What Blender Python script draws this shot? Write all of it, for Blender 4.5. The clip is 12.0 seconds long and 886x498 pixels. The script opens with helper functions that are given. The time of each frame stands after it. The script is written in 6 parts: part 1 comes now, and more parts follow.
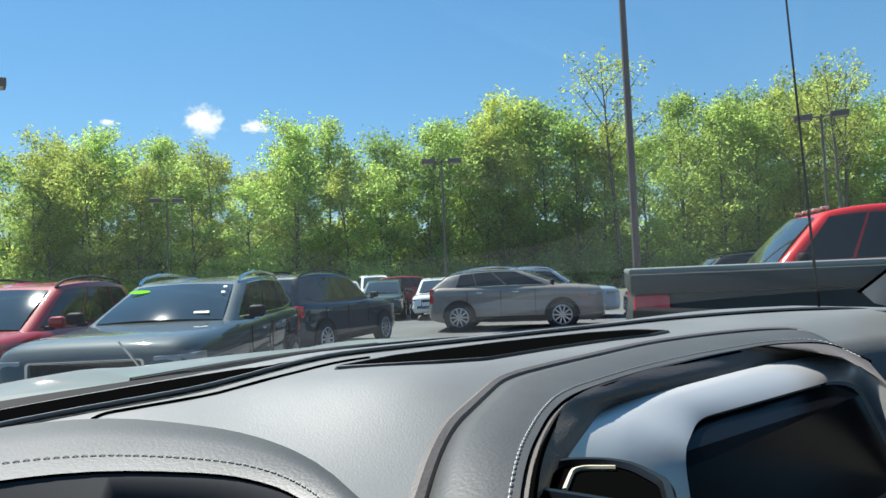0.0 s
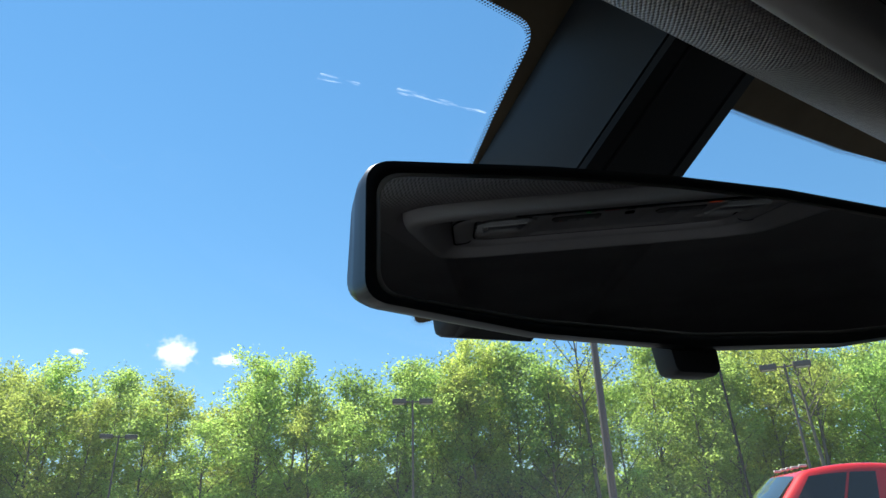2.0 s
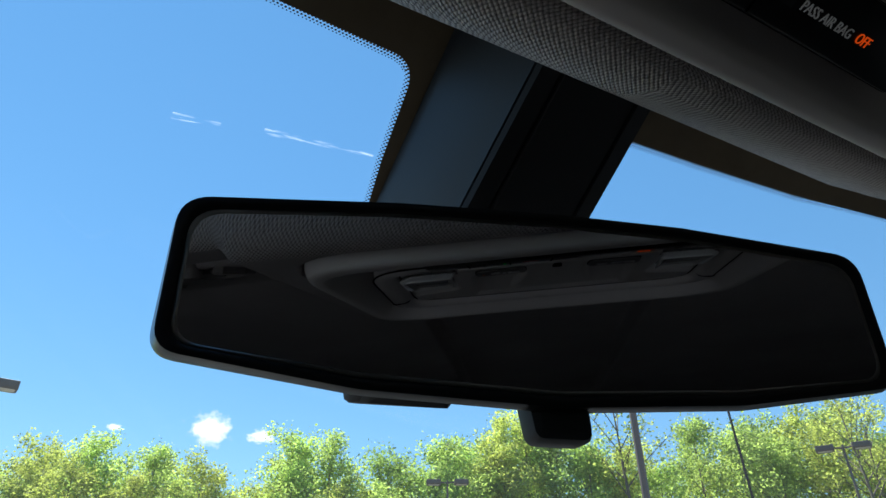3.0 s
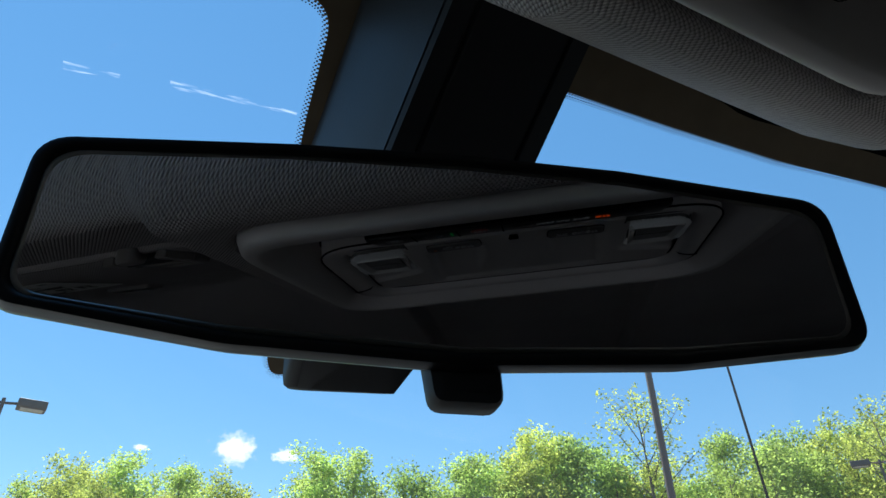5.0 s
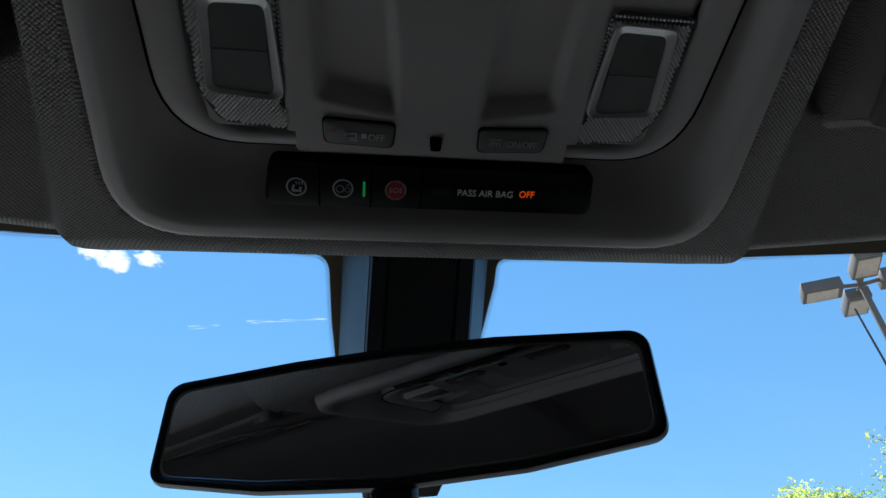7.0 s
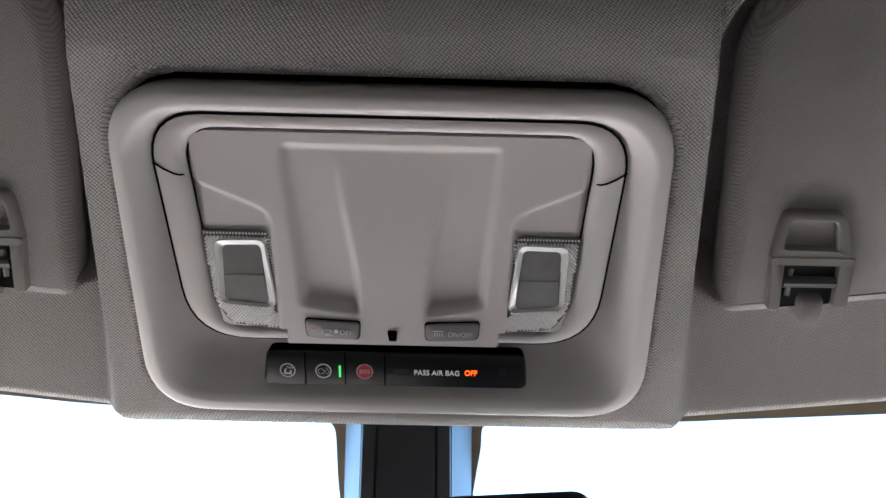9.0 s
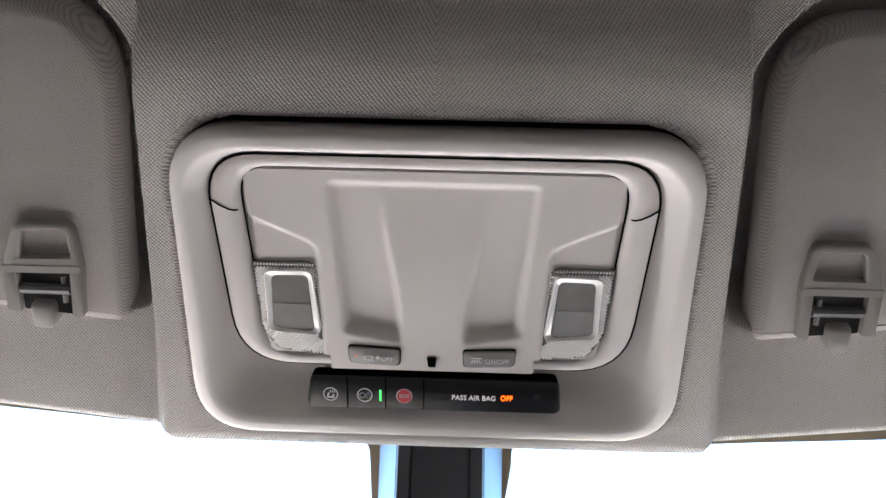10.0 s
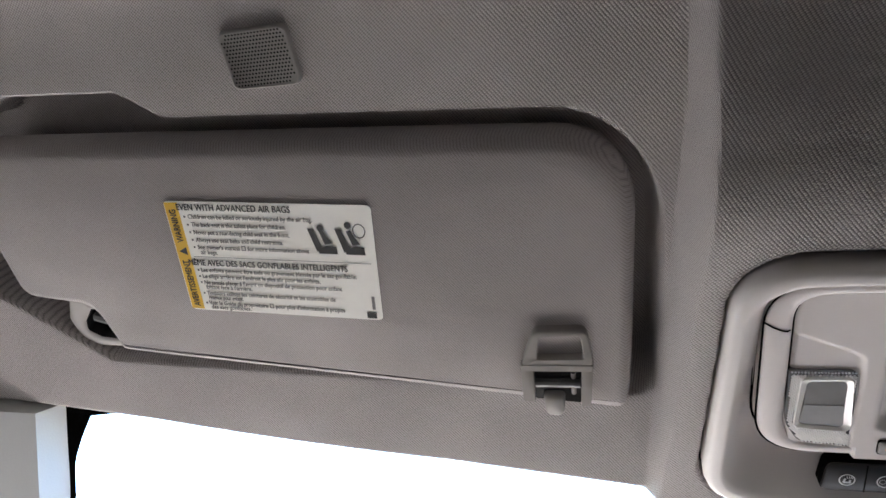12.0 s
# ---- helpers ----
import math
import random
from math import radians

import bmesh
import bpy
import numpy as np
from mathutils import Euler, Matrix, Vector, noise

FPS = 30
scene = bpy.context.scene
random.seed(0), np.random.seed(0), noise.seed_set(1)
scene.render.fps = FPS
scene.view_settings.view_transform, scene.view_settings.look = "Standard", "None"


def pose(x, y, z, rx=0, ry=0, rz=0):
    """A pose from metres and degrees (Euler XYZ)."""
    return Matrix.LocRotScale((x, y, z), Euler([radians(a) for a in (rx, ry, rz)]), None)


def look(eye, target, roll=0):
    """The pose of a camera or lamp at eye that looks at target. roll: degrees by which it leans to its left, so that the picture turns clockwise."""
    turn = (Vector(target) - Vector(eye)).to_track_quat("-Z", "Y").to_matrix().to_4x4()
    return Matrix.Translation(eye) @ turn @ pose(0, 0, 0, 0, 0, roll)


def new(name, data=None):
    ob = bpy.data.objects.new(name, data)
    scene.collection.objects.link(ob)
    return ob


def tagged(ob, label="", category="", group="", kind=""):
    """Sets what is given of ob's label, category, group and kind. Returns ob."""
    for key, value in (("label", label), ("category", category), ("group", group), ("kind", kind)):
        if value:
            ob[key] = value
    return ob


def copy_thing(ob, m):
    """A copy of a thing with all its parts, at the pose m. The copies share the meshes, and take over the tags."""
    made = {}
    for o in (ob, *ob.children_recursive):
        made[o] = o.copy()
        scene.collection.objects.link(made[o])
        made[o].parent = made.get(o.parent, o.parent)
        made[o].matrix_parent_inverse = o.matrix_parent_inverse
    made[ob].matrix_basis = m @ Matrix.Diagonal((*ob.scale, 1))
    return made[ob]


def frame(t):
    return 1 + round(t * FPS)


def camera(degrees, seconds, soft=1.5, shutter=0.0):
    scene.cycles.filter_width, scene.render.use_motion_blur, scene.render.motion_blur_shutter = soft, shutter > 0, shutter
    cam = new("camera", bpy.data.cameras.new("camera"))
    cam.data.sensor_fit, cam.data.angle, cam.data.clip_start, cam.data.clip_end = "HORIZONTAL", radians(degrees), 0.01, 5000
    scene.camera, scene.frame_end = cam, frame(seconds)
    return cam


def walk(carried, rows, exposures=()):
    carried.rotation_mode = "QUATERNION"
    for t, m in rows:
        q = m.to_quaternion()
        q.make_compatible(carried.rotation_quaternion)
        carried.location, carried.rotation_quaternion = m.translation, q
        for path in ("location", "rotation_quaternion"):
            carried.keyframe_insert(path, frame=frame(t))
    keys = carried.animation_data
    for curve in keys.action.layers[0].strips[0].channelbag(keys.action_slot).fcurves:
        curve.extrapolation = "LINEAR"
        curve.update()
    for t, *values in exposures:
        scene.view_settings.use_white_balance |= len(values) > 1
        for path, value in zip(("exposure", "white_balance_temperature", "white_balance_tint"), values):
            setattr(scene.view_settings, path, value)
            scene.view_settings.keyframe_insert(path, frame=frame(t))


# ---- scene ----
cam = camera(70.5, 12.0)
PATH = [
    (0, (-0.356, -0.022, 1.562), (0.656, 1.700, 1.648), -2.5),
    (0.5, (-0.288, 0.0, 1.603), (0.784, 1.664, 1.888), -2.6),
    (1, (-0.266, -0.005, 1.621), (0.822, 1.609, 2.084), -2.3),
    (1.5, (-0.237, -0.01, 1.643), (0.825, 1.561, 2.281), -1.8),
    (2, (-0.198, -0.01, 1.658), (0.814, 1.512, 2.469), -1.7),
    (2.5, (-0.163, -0.016, 1.662), (0.777, 1.477, 2.603), -1.5),
    (3, (-0.129, -0.021, 1.659), (0.735, 1.465, 2.681), -0.5),
    (5, (-0.083, -0.011, 1.653), (0.711, 1.483, 2.72), -0.4),
    (5.5, (-0.079, -0.024, 1.653), (0.682, 1.479, 2.731), -1.5),
    (6, (-0.066, -0.062, 1.659), (0.573, 1.469, 2.776), -2.1),
    (6.5, (-0.044, -0.109, 1.647), (0.359, 1.429, 2.861), -0.7),
    (7, (-0.017, -0.154, 1.623), (0.171, 1.387, 2.883), -0.1),
    (7.5, (0.008, -0.199, 1.603), (0.022, 1.293, 2.934), 2.8),
    (9.3, (0.034, -0.217, 1.587), (-0.047, 0.978, 3.188), 6.6),
    (9.5, (0.033, -0.218, 1.586), (-0.051, 0.976, 3.189), 6.9),
    (10, (0.022, -0.233, 1.584), (-0.103, 0.966, 3.18), 8.4),
    (10.5, (-0.006, -0.266, 1.584), (-0.271, 0.952, 3.147), 12.4),
    (11, (-0.062, -0.291, 1.587), (-0.48, 0.965, 3.086), 15.5),
    (11.5, (-0.119, -0.317, 1.599), (-0.639, 0.976, 3.033), 17.1),
    (12, (-0.16, -0.333, 1.607), (-0.76, 1.008, 2.963), 17.4),
]
EXPOSURES = [(0.0, 0.90, 6250, 6), (1.0, 1.02, 6250, 6), (2.5, 1.22, 6250, 7), (5.0, 1.14, 6200, 7), (6.0, 1.20, 6180, 7), (6.5, 1.24, 6150, 7), (7.7, 1.60, 6100, 9), (9.3, 4.84, 6850, 17), (10.4, 5.10, 6850, 17), (11.0, 4.70, 6850, 17), (11.4, 4.66, 6850, 17), (12.0, 4.86, 6800, 17)]
walk(cam, [(t, look(eye, target, roll)) for t, eye, target, roll in PATH], EXPOSURES)

# ---- light ----
SUN_AZ, SUN_EL = -14.0, 56.0   # degrees: to the right of ahead, above the horizon
world = bpy.data.worlds.new("sky")
scene.world = world
world.use_nodes = True
sky = world.node_tree.nodes.new("ShaderNodeTexSky")
sky.sky_type, sky.sun_disc = "NISHITA", False
sky.sun_elevation, sky.sun_rotation = radians(SUN_EL), radians(SUN_AZ)
sky.air_density, sky.dust_density, sky.ozone_density = 0.85, 0.0, 3.6
vivid = world.node_tree.nodes.new("ShaderNodeHueSaturation")
vivid.inputs["Saturation"].default_value = 1.62
flat = world.node_tree.nodes.new("ShaderNodeGamma")
flat.inputs["Gamma"].default_value = 0.54
world.node_tree.links.new(sky.outputs[0], flat.inputs["Color"])
world.node_tree.links.new(flat.outputs[0], vivid.inputs["Color"])
world.node_tree.links.new(vivid.outputs[0], world.node_tree.nodes["Background"].inputs[0])
world.node_tree.nodes["Background"].inputs[1].default_value = 0.178
sun_data = bpy.data.lights.new("sun", "SUN")
sun_data.energy, sun_data.angle, sun_data.color = 5.0, radians(0.53), (1.0, 0.95, 0.87)
sun = new("sun", sun_data)
sun_dir = Vector((math.sin(radians(SUN_AZ)) * math.cos(radians(SUN_EL)), math.cos(radians(SUN_AZ)) * math.cos(radians(SUN_EL)), math.sin(radians(SUN_EL))))
sun.matrix_world = look(sun_dir * 60, (0, 0, 0))


# ---- materials ----
def material(name, color, rough=0.6, metal=0.0, spec=0.5, var=0.15, scale=6.0, bump=0.0, bump_scale=200.0, coat=0.0, rand=0.0, dist=0.001):
    """A surface with broad stains, fine grain and relief."""
    m = bpy.data.materials.new(name)
    m.use_nodes = True
    nt, n = m.node_tree, m.node_tree.nodes
    b = n["Principled BSDF"]
    b.inputs["Roughness"].default_value, b.inputs["Metallic"].default_value = rough, metal
    b.inputs["Specular IOR Level"].default_value = spec
    b.inputs["Coat Weight"].default_value = coat
    b.inputs["Coat Roughness"].default_value = 0.04
    co = n.new("ShaderNodeTexCoord")
    big, fine = n.new("ShaderNodeTexNoise"), n.new("ShaderNodeTexNoise")
    big.inputs["Scale"].default_value, big.inputs["Detail"].default_value = scale, 5
    fine.inputs["Scale"].default_value, fine.inputs["Detail"].default_value = bump_scale, 2
    nt.links.new(co.outputs["Object"], big.inputs["Vector"])
    nt.links.new(co.outputs["Object"], fine.inputs["Vector"])
    ramp = n.new("ShaderNodeMapRange")
    ramp.inputs["To Min"].default_value, ramp.inputs["To Max"].default_value = 1 - var, 1 + var
    ramp.inputs["From Min"].default_value, ramp.inputs["From Max"].default_value = 0.3, 0.7
    nt.links.new(big.outputs["Fac"], ramp.inputs["Value"])
    ramp2 = n.new("ShaderNodeMapRange")
    ramp2.inputs["To Min"].default_value, ramp2.inputs["To Max"].default_value = 1 - var * 0.6, 1 + var * 0.6
    nt.links.new(fine.outputs["Fac"], ramp2.inputs["Value"])
    mul = n.new("ShaderNodeMath")
    mul.operation = "MULTIPLY"
    nt.links.new(ramp.outputs[0], mul.inputs[0])
    nt.links.new(ramp2.outputs[0], mul.inputs[1])
    last = mul.outputs[0]
    if rand:
        info, r3, m3 = n.new("ShaderNodeObjectInfo"), n.new("ShaderNodeMapRange"), n.new("ShaderNodeMath")
        r3.inputs["To Min"].default_value, r3.inputs["To Max"].default_value = 1 - rand, 1 + rand
        m3.operation = "MULTIPLY"
        nt.links.new(info.outputs["Random"], r3.inputs["Value"])
        nt.links.new(last, m3.inputs[0])
        nt.links.new(r3.outputs[0], m3.inputs[1])
        last = m3.outputs[0]
    vm = n.new("ShaderNodeVectorMath")
    vm.operation = "SCALE"
    vm.inputs[0].default_value = color
    nt.links.new(last, vm.inputs["Scale"])
    nt.links.new(vm.outputs[0], b.inputs["Base Color"])
    if bump:
        bp = n.new("ShaderNodeBump")
        bp.inputs["Strength"].default_value, bp.inputs["Distance"].default_value = bump, dist
        nt.links.new(fine.outputs["Fac"], bp.inputs["Height"])
        nt.links.new(bp.outputs[0], b.inputs["Normal"])
    return m


def knit(name, color, pitch=0.0017, depth=0.7, var=0.10, low=0.50):
    """Knitted cloth: rows of small offset loops."""
    m = material(name, color, rough=0.95, spec=0.15, var=var, scale=9, bump_scale=900)
    nt, n = m.node_tree, m.node_tree.nodes
    b = n["Principled BSDF"]
    b.inputs["Sheen Weight"].default_value = 0.05
    co = n.new("ShaderNodeTexCoord")
    mp = n.new("ShaderNodeMapping")
    mp.inputs["Rotation"].default_value = (0, 0, radians(45))
    mp.inputs["Scale"].default_value = (1 / pitch, 1 / pitch, 0.0)
    # the cloth follows steep folds: height is added to both directions
    sp, cb, ab = n.new("ShaderNodeSeparateXYZ"), n.new("ShaderNodeCombineXYZ"), n.new("ShaderNodeMath")
    ax, ay = n.new("ShaderNodeMath"), n.new("ShaderNodeMath")
    ab.operation, ay.operation = "ABSOLUTE", "MULTIPLY_ADD"
    ay.inputs[1].default_value = -0.6
    nt.links.new(co.outputs["Object"], sp.inputs[0])
    nt.links.new(sp.outputs[0], ab.inputs[0])
    nt.links.new(ab.outputs[0], ax.inputs[0])
    nt.links.new(sp.outputs[2], ax.inputs[1])
    nt.links.new(sp.outputs[2], ay.inputs[0])
    nt.links.new(sp.outputs[1], ay.inputs[2])
    nt.links.new(ax.outputs[0], cb.inputs[0])
    nt.links.new(ay.outputs[0], cb.inputs[1])
    nt.links.new(cb.outputs[0], mp.inputs["Vector"])
    vo = n.new("ShaderNodeTexVoronoi")
    vo.inputs["Scale"].default_value = 1.0
    vo.inputs["Randomness"].default_value = 0.12
    nt.links.new(mp.outputs[0], vo.inputs["Vector"])
    bp = n.new("ShaderNodeBump")
    bp.invert = True
    bp.inputs["Strength"].default_value, bp.inputs["Distance"].default_value = depth, 0.0012
    nt.links.new(vo.outputs["Distance"], bp.inputs["Height"])
    nt.links.new(bp.outputs[0], b.inputs["Normal"])
    # shade between the loops is put into the colour, darker there
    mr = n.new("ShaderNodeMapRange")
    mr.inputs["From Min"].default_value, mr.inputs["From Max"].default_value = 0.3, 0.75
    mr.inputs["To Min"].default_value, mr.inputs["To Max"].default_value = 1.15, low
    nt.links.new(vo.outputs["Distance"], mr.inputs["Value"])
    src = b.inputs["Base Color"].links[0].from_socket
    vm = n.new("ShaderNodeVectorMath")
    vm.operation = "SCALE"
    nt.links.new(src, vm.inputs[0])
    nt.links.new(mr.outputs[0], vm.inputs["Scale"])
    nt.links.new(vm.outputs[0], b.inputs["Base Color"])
    return m


def glass(name, tint=(0.93, 0.97, 0.95), gloss=1.0, rough=0.0):
    """A thin pane: clear, with the mirror gloss of glass."""
    m = bpy.data.materials.new(name)
    m.use_nodes = True
    nt, n = m.node_tree, m.node_tree.nodes
    n.remove(n["Principled BSDF"])
    tr, gl, mix, fr = n.new("ShaderNodeBsdfTransparent"), n.new("ShaderNodeBsdfGlossy"), n.new("ShaderNodeMixShader"), n.new("ShaderNodeFresnel")
    tr.inputs[0].default_value = (*tint, 1)
    gl.inputs["Roughness"].default_value = rough
    gl.inputs[0].default_value = (gloss, gloss, gloss, 1)
    fr.inputs[0].default_value = 1.3
    nt.links.new(fr.outputs[0], mix.inputs[0])
    nt.links.new(tr.outputs[0], mix.inputs[1])
    nt.links.new(gl.outputs[0], mix.inputs[2])
    nt.links.new(mix.outputs[0], n["Material Output"].inputs[0])
    return m


def glow(name, color, strength):
    m = bpy.data.materials.new(name)
    m.use_nodes = True
    b = m.node_tree.nodes["Principled BSDF"]
    b.inputs["Base Color"].default_value = (*color, 1)
    b.inputs["Emission Color"].default_value = (*color, 1)
    b.inputs["Emission Strength"].default_value = strength
    return m


def leafy(name, color, light):
    """Leaves that let the light through."""
    m = material(name, color, rough=0.55, spec=0.3, var=0.3, scale=0.6, bump_scale=3.0, rand=0.18)
    nt, n = m.node_tree, m.node_tree.nodes
    b = n["Principled BSDF"]
    tl, mix = n.new("ShaderNodeBsdfTranslucent"), n.new("ShaderNodeMixShader")
    geo, hs = n.new("ShaderNodeNewGeometry"), n.new("ShaderNodeMapRange")
    hs.inputs["To Min"].default_value, hs.inputs["To Max"].default_value = 0.75, 1.22
    nt.links.new(geo.outputs["Random Per Island"], hs.inputs["Value"])
    src = b.inputs["Base Color"].links[0].from_socket
    vm = n.new("ShaderNodeVectorMath")
    vm.operation = "SCALE"
    nt.links.new(src, vm.inputs[0])
    nt.links.new(hs.outputs[0], vm.inputs["Scale"])
    nt.links.new(vm.outputs[0], b.inputs["Base Color"])
    v2 = n.new("ShaderNodeVectorMath")
    v2.operation = "MULTIPLY"
    v2.inputs[1].default_value = light
    nt.links.new(vm.outputs[0], v2.inputs[0])
    nt.links.new(v2.outputs[0], tl.inputs[0])
    mix.inputs[0].default_value = 0.69
    nt.links.new(b.outputs[0], mix.inputs[1])
    nt.links.new(tl.outputs[0], mix.inputs[2])
    nt.links.new(mix.outputs[0], n["Material Output"].inputs[0])
    return m


M = {
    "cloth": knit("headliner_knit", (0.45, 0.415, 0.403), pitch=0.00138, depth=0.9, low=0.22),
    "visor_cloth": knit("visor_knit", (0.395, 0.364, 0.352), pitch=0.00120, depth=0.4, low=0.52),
    "trim": material("console_plastic", (0.56, 0.522, 0.506), rough=0.55, var=0.05, bump=0.15, bump_scale=1800, dist=0.0002),
    "trim_dark": material("dark_grey_plastic", (0.055, 0.055, 0.058), rough=0.5, var=0.08, bump=0.2, bump_scale=1500, dist=0.0002),
    "clip": material("clip_plastic", (0.27, 0.25, 0.235), rough=0.5, var=0.05, bump=0.15, bump_scale=1800, dist=0.0002),
    "clip_light": material("pivot_plastic", (0.40, 0.375, 0.355), rough=0.55, var=0.05, bump=0.15, bump_scale=1800, dist=0.0002),
    # near black for rubber, and for shade drawn in gaps, wells and openings
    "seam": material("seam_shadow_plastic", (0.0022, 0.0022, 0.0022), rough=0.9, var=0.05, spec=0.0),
    "black": material("black_plastic", (0.022, 0.023, 0.026), rough=0.55, spec=0.22, var=0.1, bump=0.1, bump_scale=900, dist=0.0002),
    "neck": material("grained_black_plastic", (0.028, 0.033, 0.041), rough=0.45, spec=0.35, var=0.12, bump=0.25, bump_scale=1300, dist=0.0002),
    "gloss_black": material("gloss_black_panel", (0.008, 0.008, 0.009), rough=0.30, spec=0.25, var=0.05),
    "button": material("button_plastic", (0.16, 0.15, 0.145), rough=0.45, var=0.05),
    "frit": material("fired_glass_border", (0.15, 0.115, 0.07), rough=0.75, var=0.12, scale=30),
    "leather": material("dash_leather", (0.058, 0.058, 0.057), rough=0.5, var=0.12, scale=14, bump=0.45, bump_scale=420, dist=0.0006),
    "leather_brown": material("brown_dash_leather", (0.11, 0.094, 0.084), rough=0.48, var=0.14, scale=14, bump=0.5, bump_scale=380, dist=0.0008),
    "dash_top": material("dash_top_skin", (0.142, 0.148, 0.148), rough=0.55, var=0.1, scale=8, bump=0.4, bump_scale=500, dist=0.0006),
    "silver": material("satin_silver", (0.66, 0.65, 0.63), rough=0.38, metal=0.45, var=0.03),
    "thread": material("grey_thread", (0.42, 0.42, 0.41), rough=0.8, var=0.1),
    "screen": material("screen_glass", (0.004, 0.004, 0.005), rough=0.3, var=0.03, spec=0.12),
    "pillar": material("pillar_cloth", (0.40, 0.40, 0.40), rough=0.9, var=0.06, bump=0.3, bump_scale=900, dist=0.0004),
    "cabin": material("cabin_trim", (0.014, 0.014, 0.0145), rough=0.8, spec=0.05, var=0.15, bump=0.2, bump_scale=300),
    "label_white": material("label_paper", (0.93, 0.91, 0.85), rough=0.5, var=0.03),
    "label_yellow": material("label_yellow", (0.78, 0.47, 0.04), rough=0.5, var=0.03),
    "label_ink": material("label_ink", (0.04, 0.04, 0.04), rough=0.6, var=0.05),
    "label_grey": material("label_fine_print", (0.20, 0.19, 0.18), rough=0.6, var=0.05),
    "ink_light": material("printed_legend", (0.55, 0.55, 0.56), rough=0.6, var=0.02),
    "blue_mark": material("blue_print", (0.10, 0.25, 0.55), rough=0.5, var=0.03),
    "sos_red": material("sos_red", (0.55, 0.05, 0.06), rough=0.4, var=0.03),
    "amber": glow("amber_legend", (1.0, 0.10, 0.006), 0.16),
    "green": glow("green_tell_tale", (0.04, 0.75, 0.16), 0.045),
    "amber_dim": glow("amber_tell_tale", (0.7, 0.2, 0.07), 0.004),
    "white_dim": glow("white_legend", (0.42, 0.42, 0.42), 0.03),
    "asphalt": material("asphalt", (0.115, 0.112, 0.108), rough=0.9, var=0.25, scale=0.35, bump=0.5, bump_scale=60, dist=0.01),
    "line": material("worn_line_paint", (0.6, 0.6, 0.57), rough=0.8, var=0.25, scale=8),
    "grass": material("verge_ground", (0.13, 0.15, 0.055), rough=0.95, var=0.4, scale=0.5, bump=0.6, bump_scale=8, dist=0.05),
    "bark": material("bark", (0.15, 0.125, 0.10), rough=0.9, var=0.3, scale=2, bump=0.6, bump_scale=14, dist=0.02, rand=0.2),
    "pole": material("brown_pole_paint", (0.11, 0.085, 0.07), rough=0.5, var=0.1, scale=3),
    "lamp_lens": material("lamp_lens", (0.55, 0.5, 0.42), rough=0.25, var=0.1),
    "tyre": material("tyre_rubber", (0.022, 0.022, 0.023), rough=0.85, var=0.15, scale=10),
    "rim": material("alloy_rim", (0.55, 0.56, 0.58), rough=0.3, metal=0.8, var=0.06),
    "car_glass": material("tinted_car_glass", (0.010, 0.013, 0.013), rough=0.03, var=0.05, spec=0.5, coat=0.0),
    "windscreen": material("car_windscreen", (0.030, 0.040, 0.040), rough=0.04, var=0.3, scale=1.5, spec=0.9, coat=0.7),
    "car_black": material("car_black_plastic", (0.012, 0.012, 0.013), rough=0.6, var=0.1, spec=0.15),
    "chrome": material("chrome", (0.75, 0.76, 0.78), rough=0.12, metal=1.0, var=0.02),
    "vane": material("cream_vane", (0.62, 0.57, 0.42), rough=0.4, var=0.05),
    "tonneau": material("tonneau_vinyl", (0.17, 0.185, 0.175), rough=0.6, var=0.12, scale=4),
    "tail_clear": material("clear_lamp", (0.6, 0.35, 0.35), rough=0.1, var=0.05, coat=0.5),
    "tail_red": material("tail_lamp_red", (0.48, 0.003, 0.005), rough=0.12, var=0.05, coat=0.5),
    "head_lamp": material("head_lamp_clear", (0.22, 0.23, 0.24), rough=0.08, var=0.08, coat=0.8),
    "sticker_green": material("green_sticker", (0.22, 0.62, 0.02), rough=0.9, spec=0.0, var=0.03),
    "plate": material("white_bar", (0.7, 0.7, 0.68), rough=0.5, var=0.03),
    "glass": glass("windshield_glass", gloss=0.45),
    "door_glass": glass("door_glass", (0.68, 0.72, 0.72)),
    # unseen rear panes, tinted nearly black to keep light out of the back
    "privacy_glass": glass("privacy_glass", (0.008, 0.009, 0.009)),
}
# the lamp lens: clear moulded plastic with a diamond pattern
M["lens"] = material("moulded_lens", (0.14, 0.135, 0.13), rough=0.16, spec=0.9, var=0.05, coat=0.6)


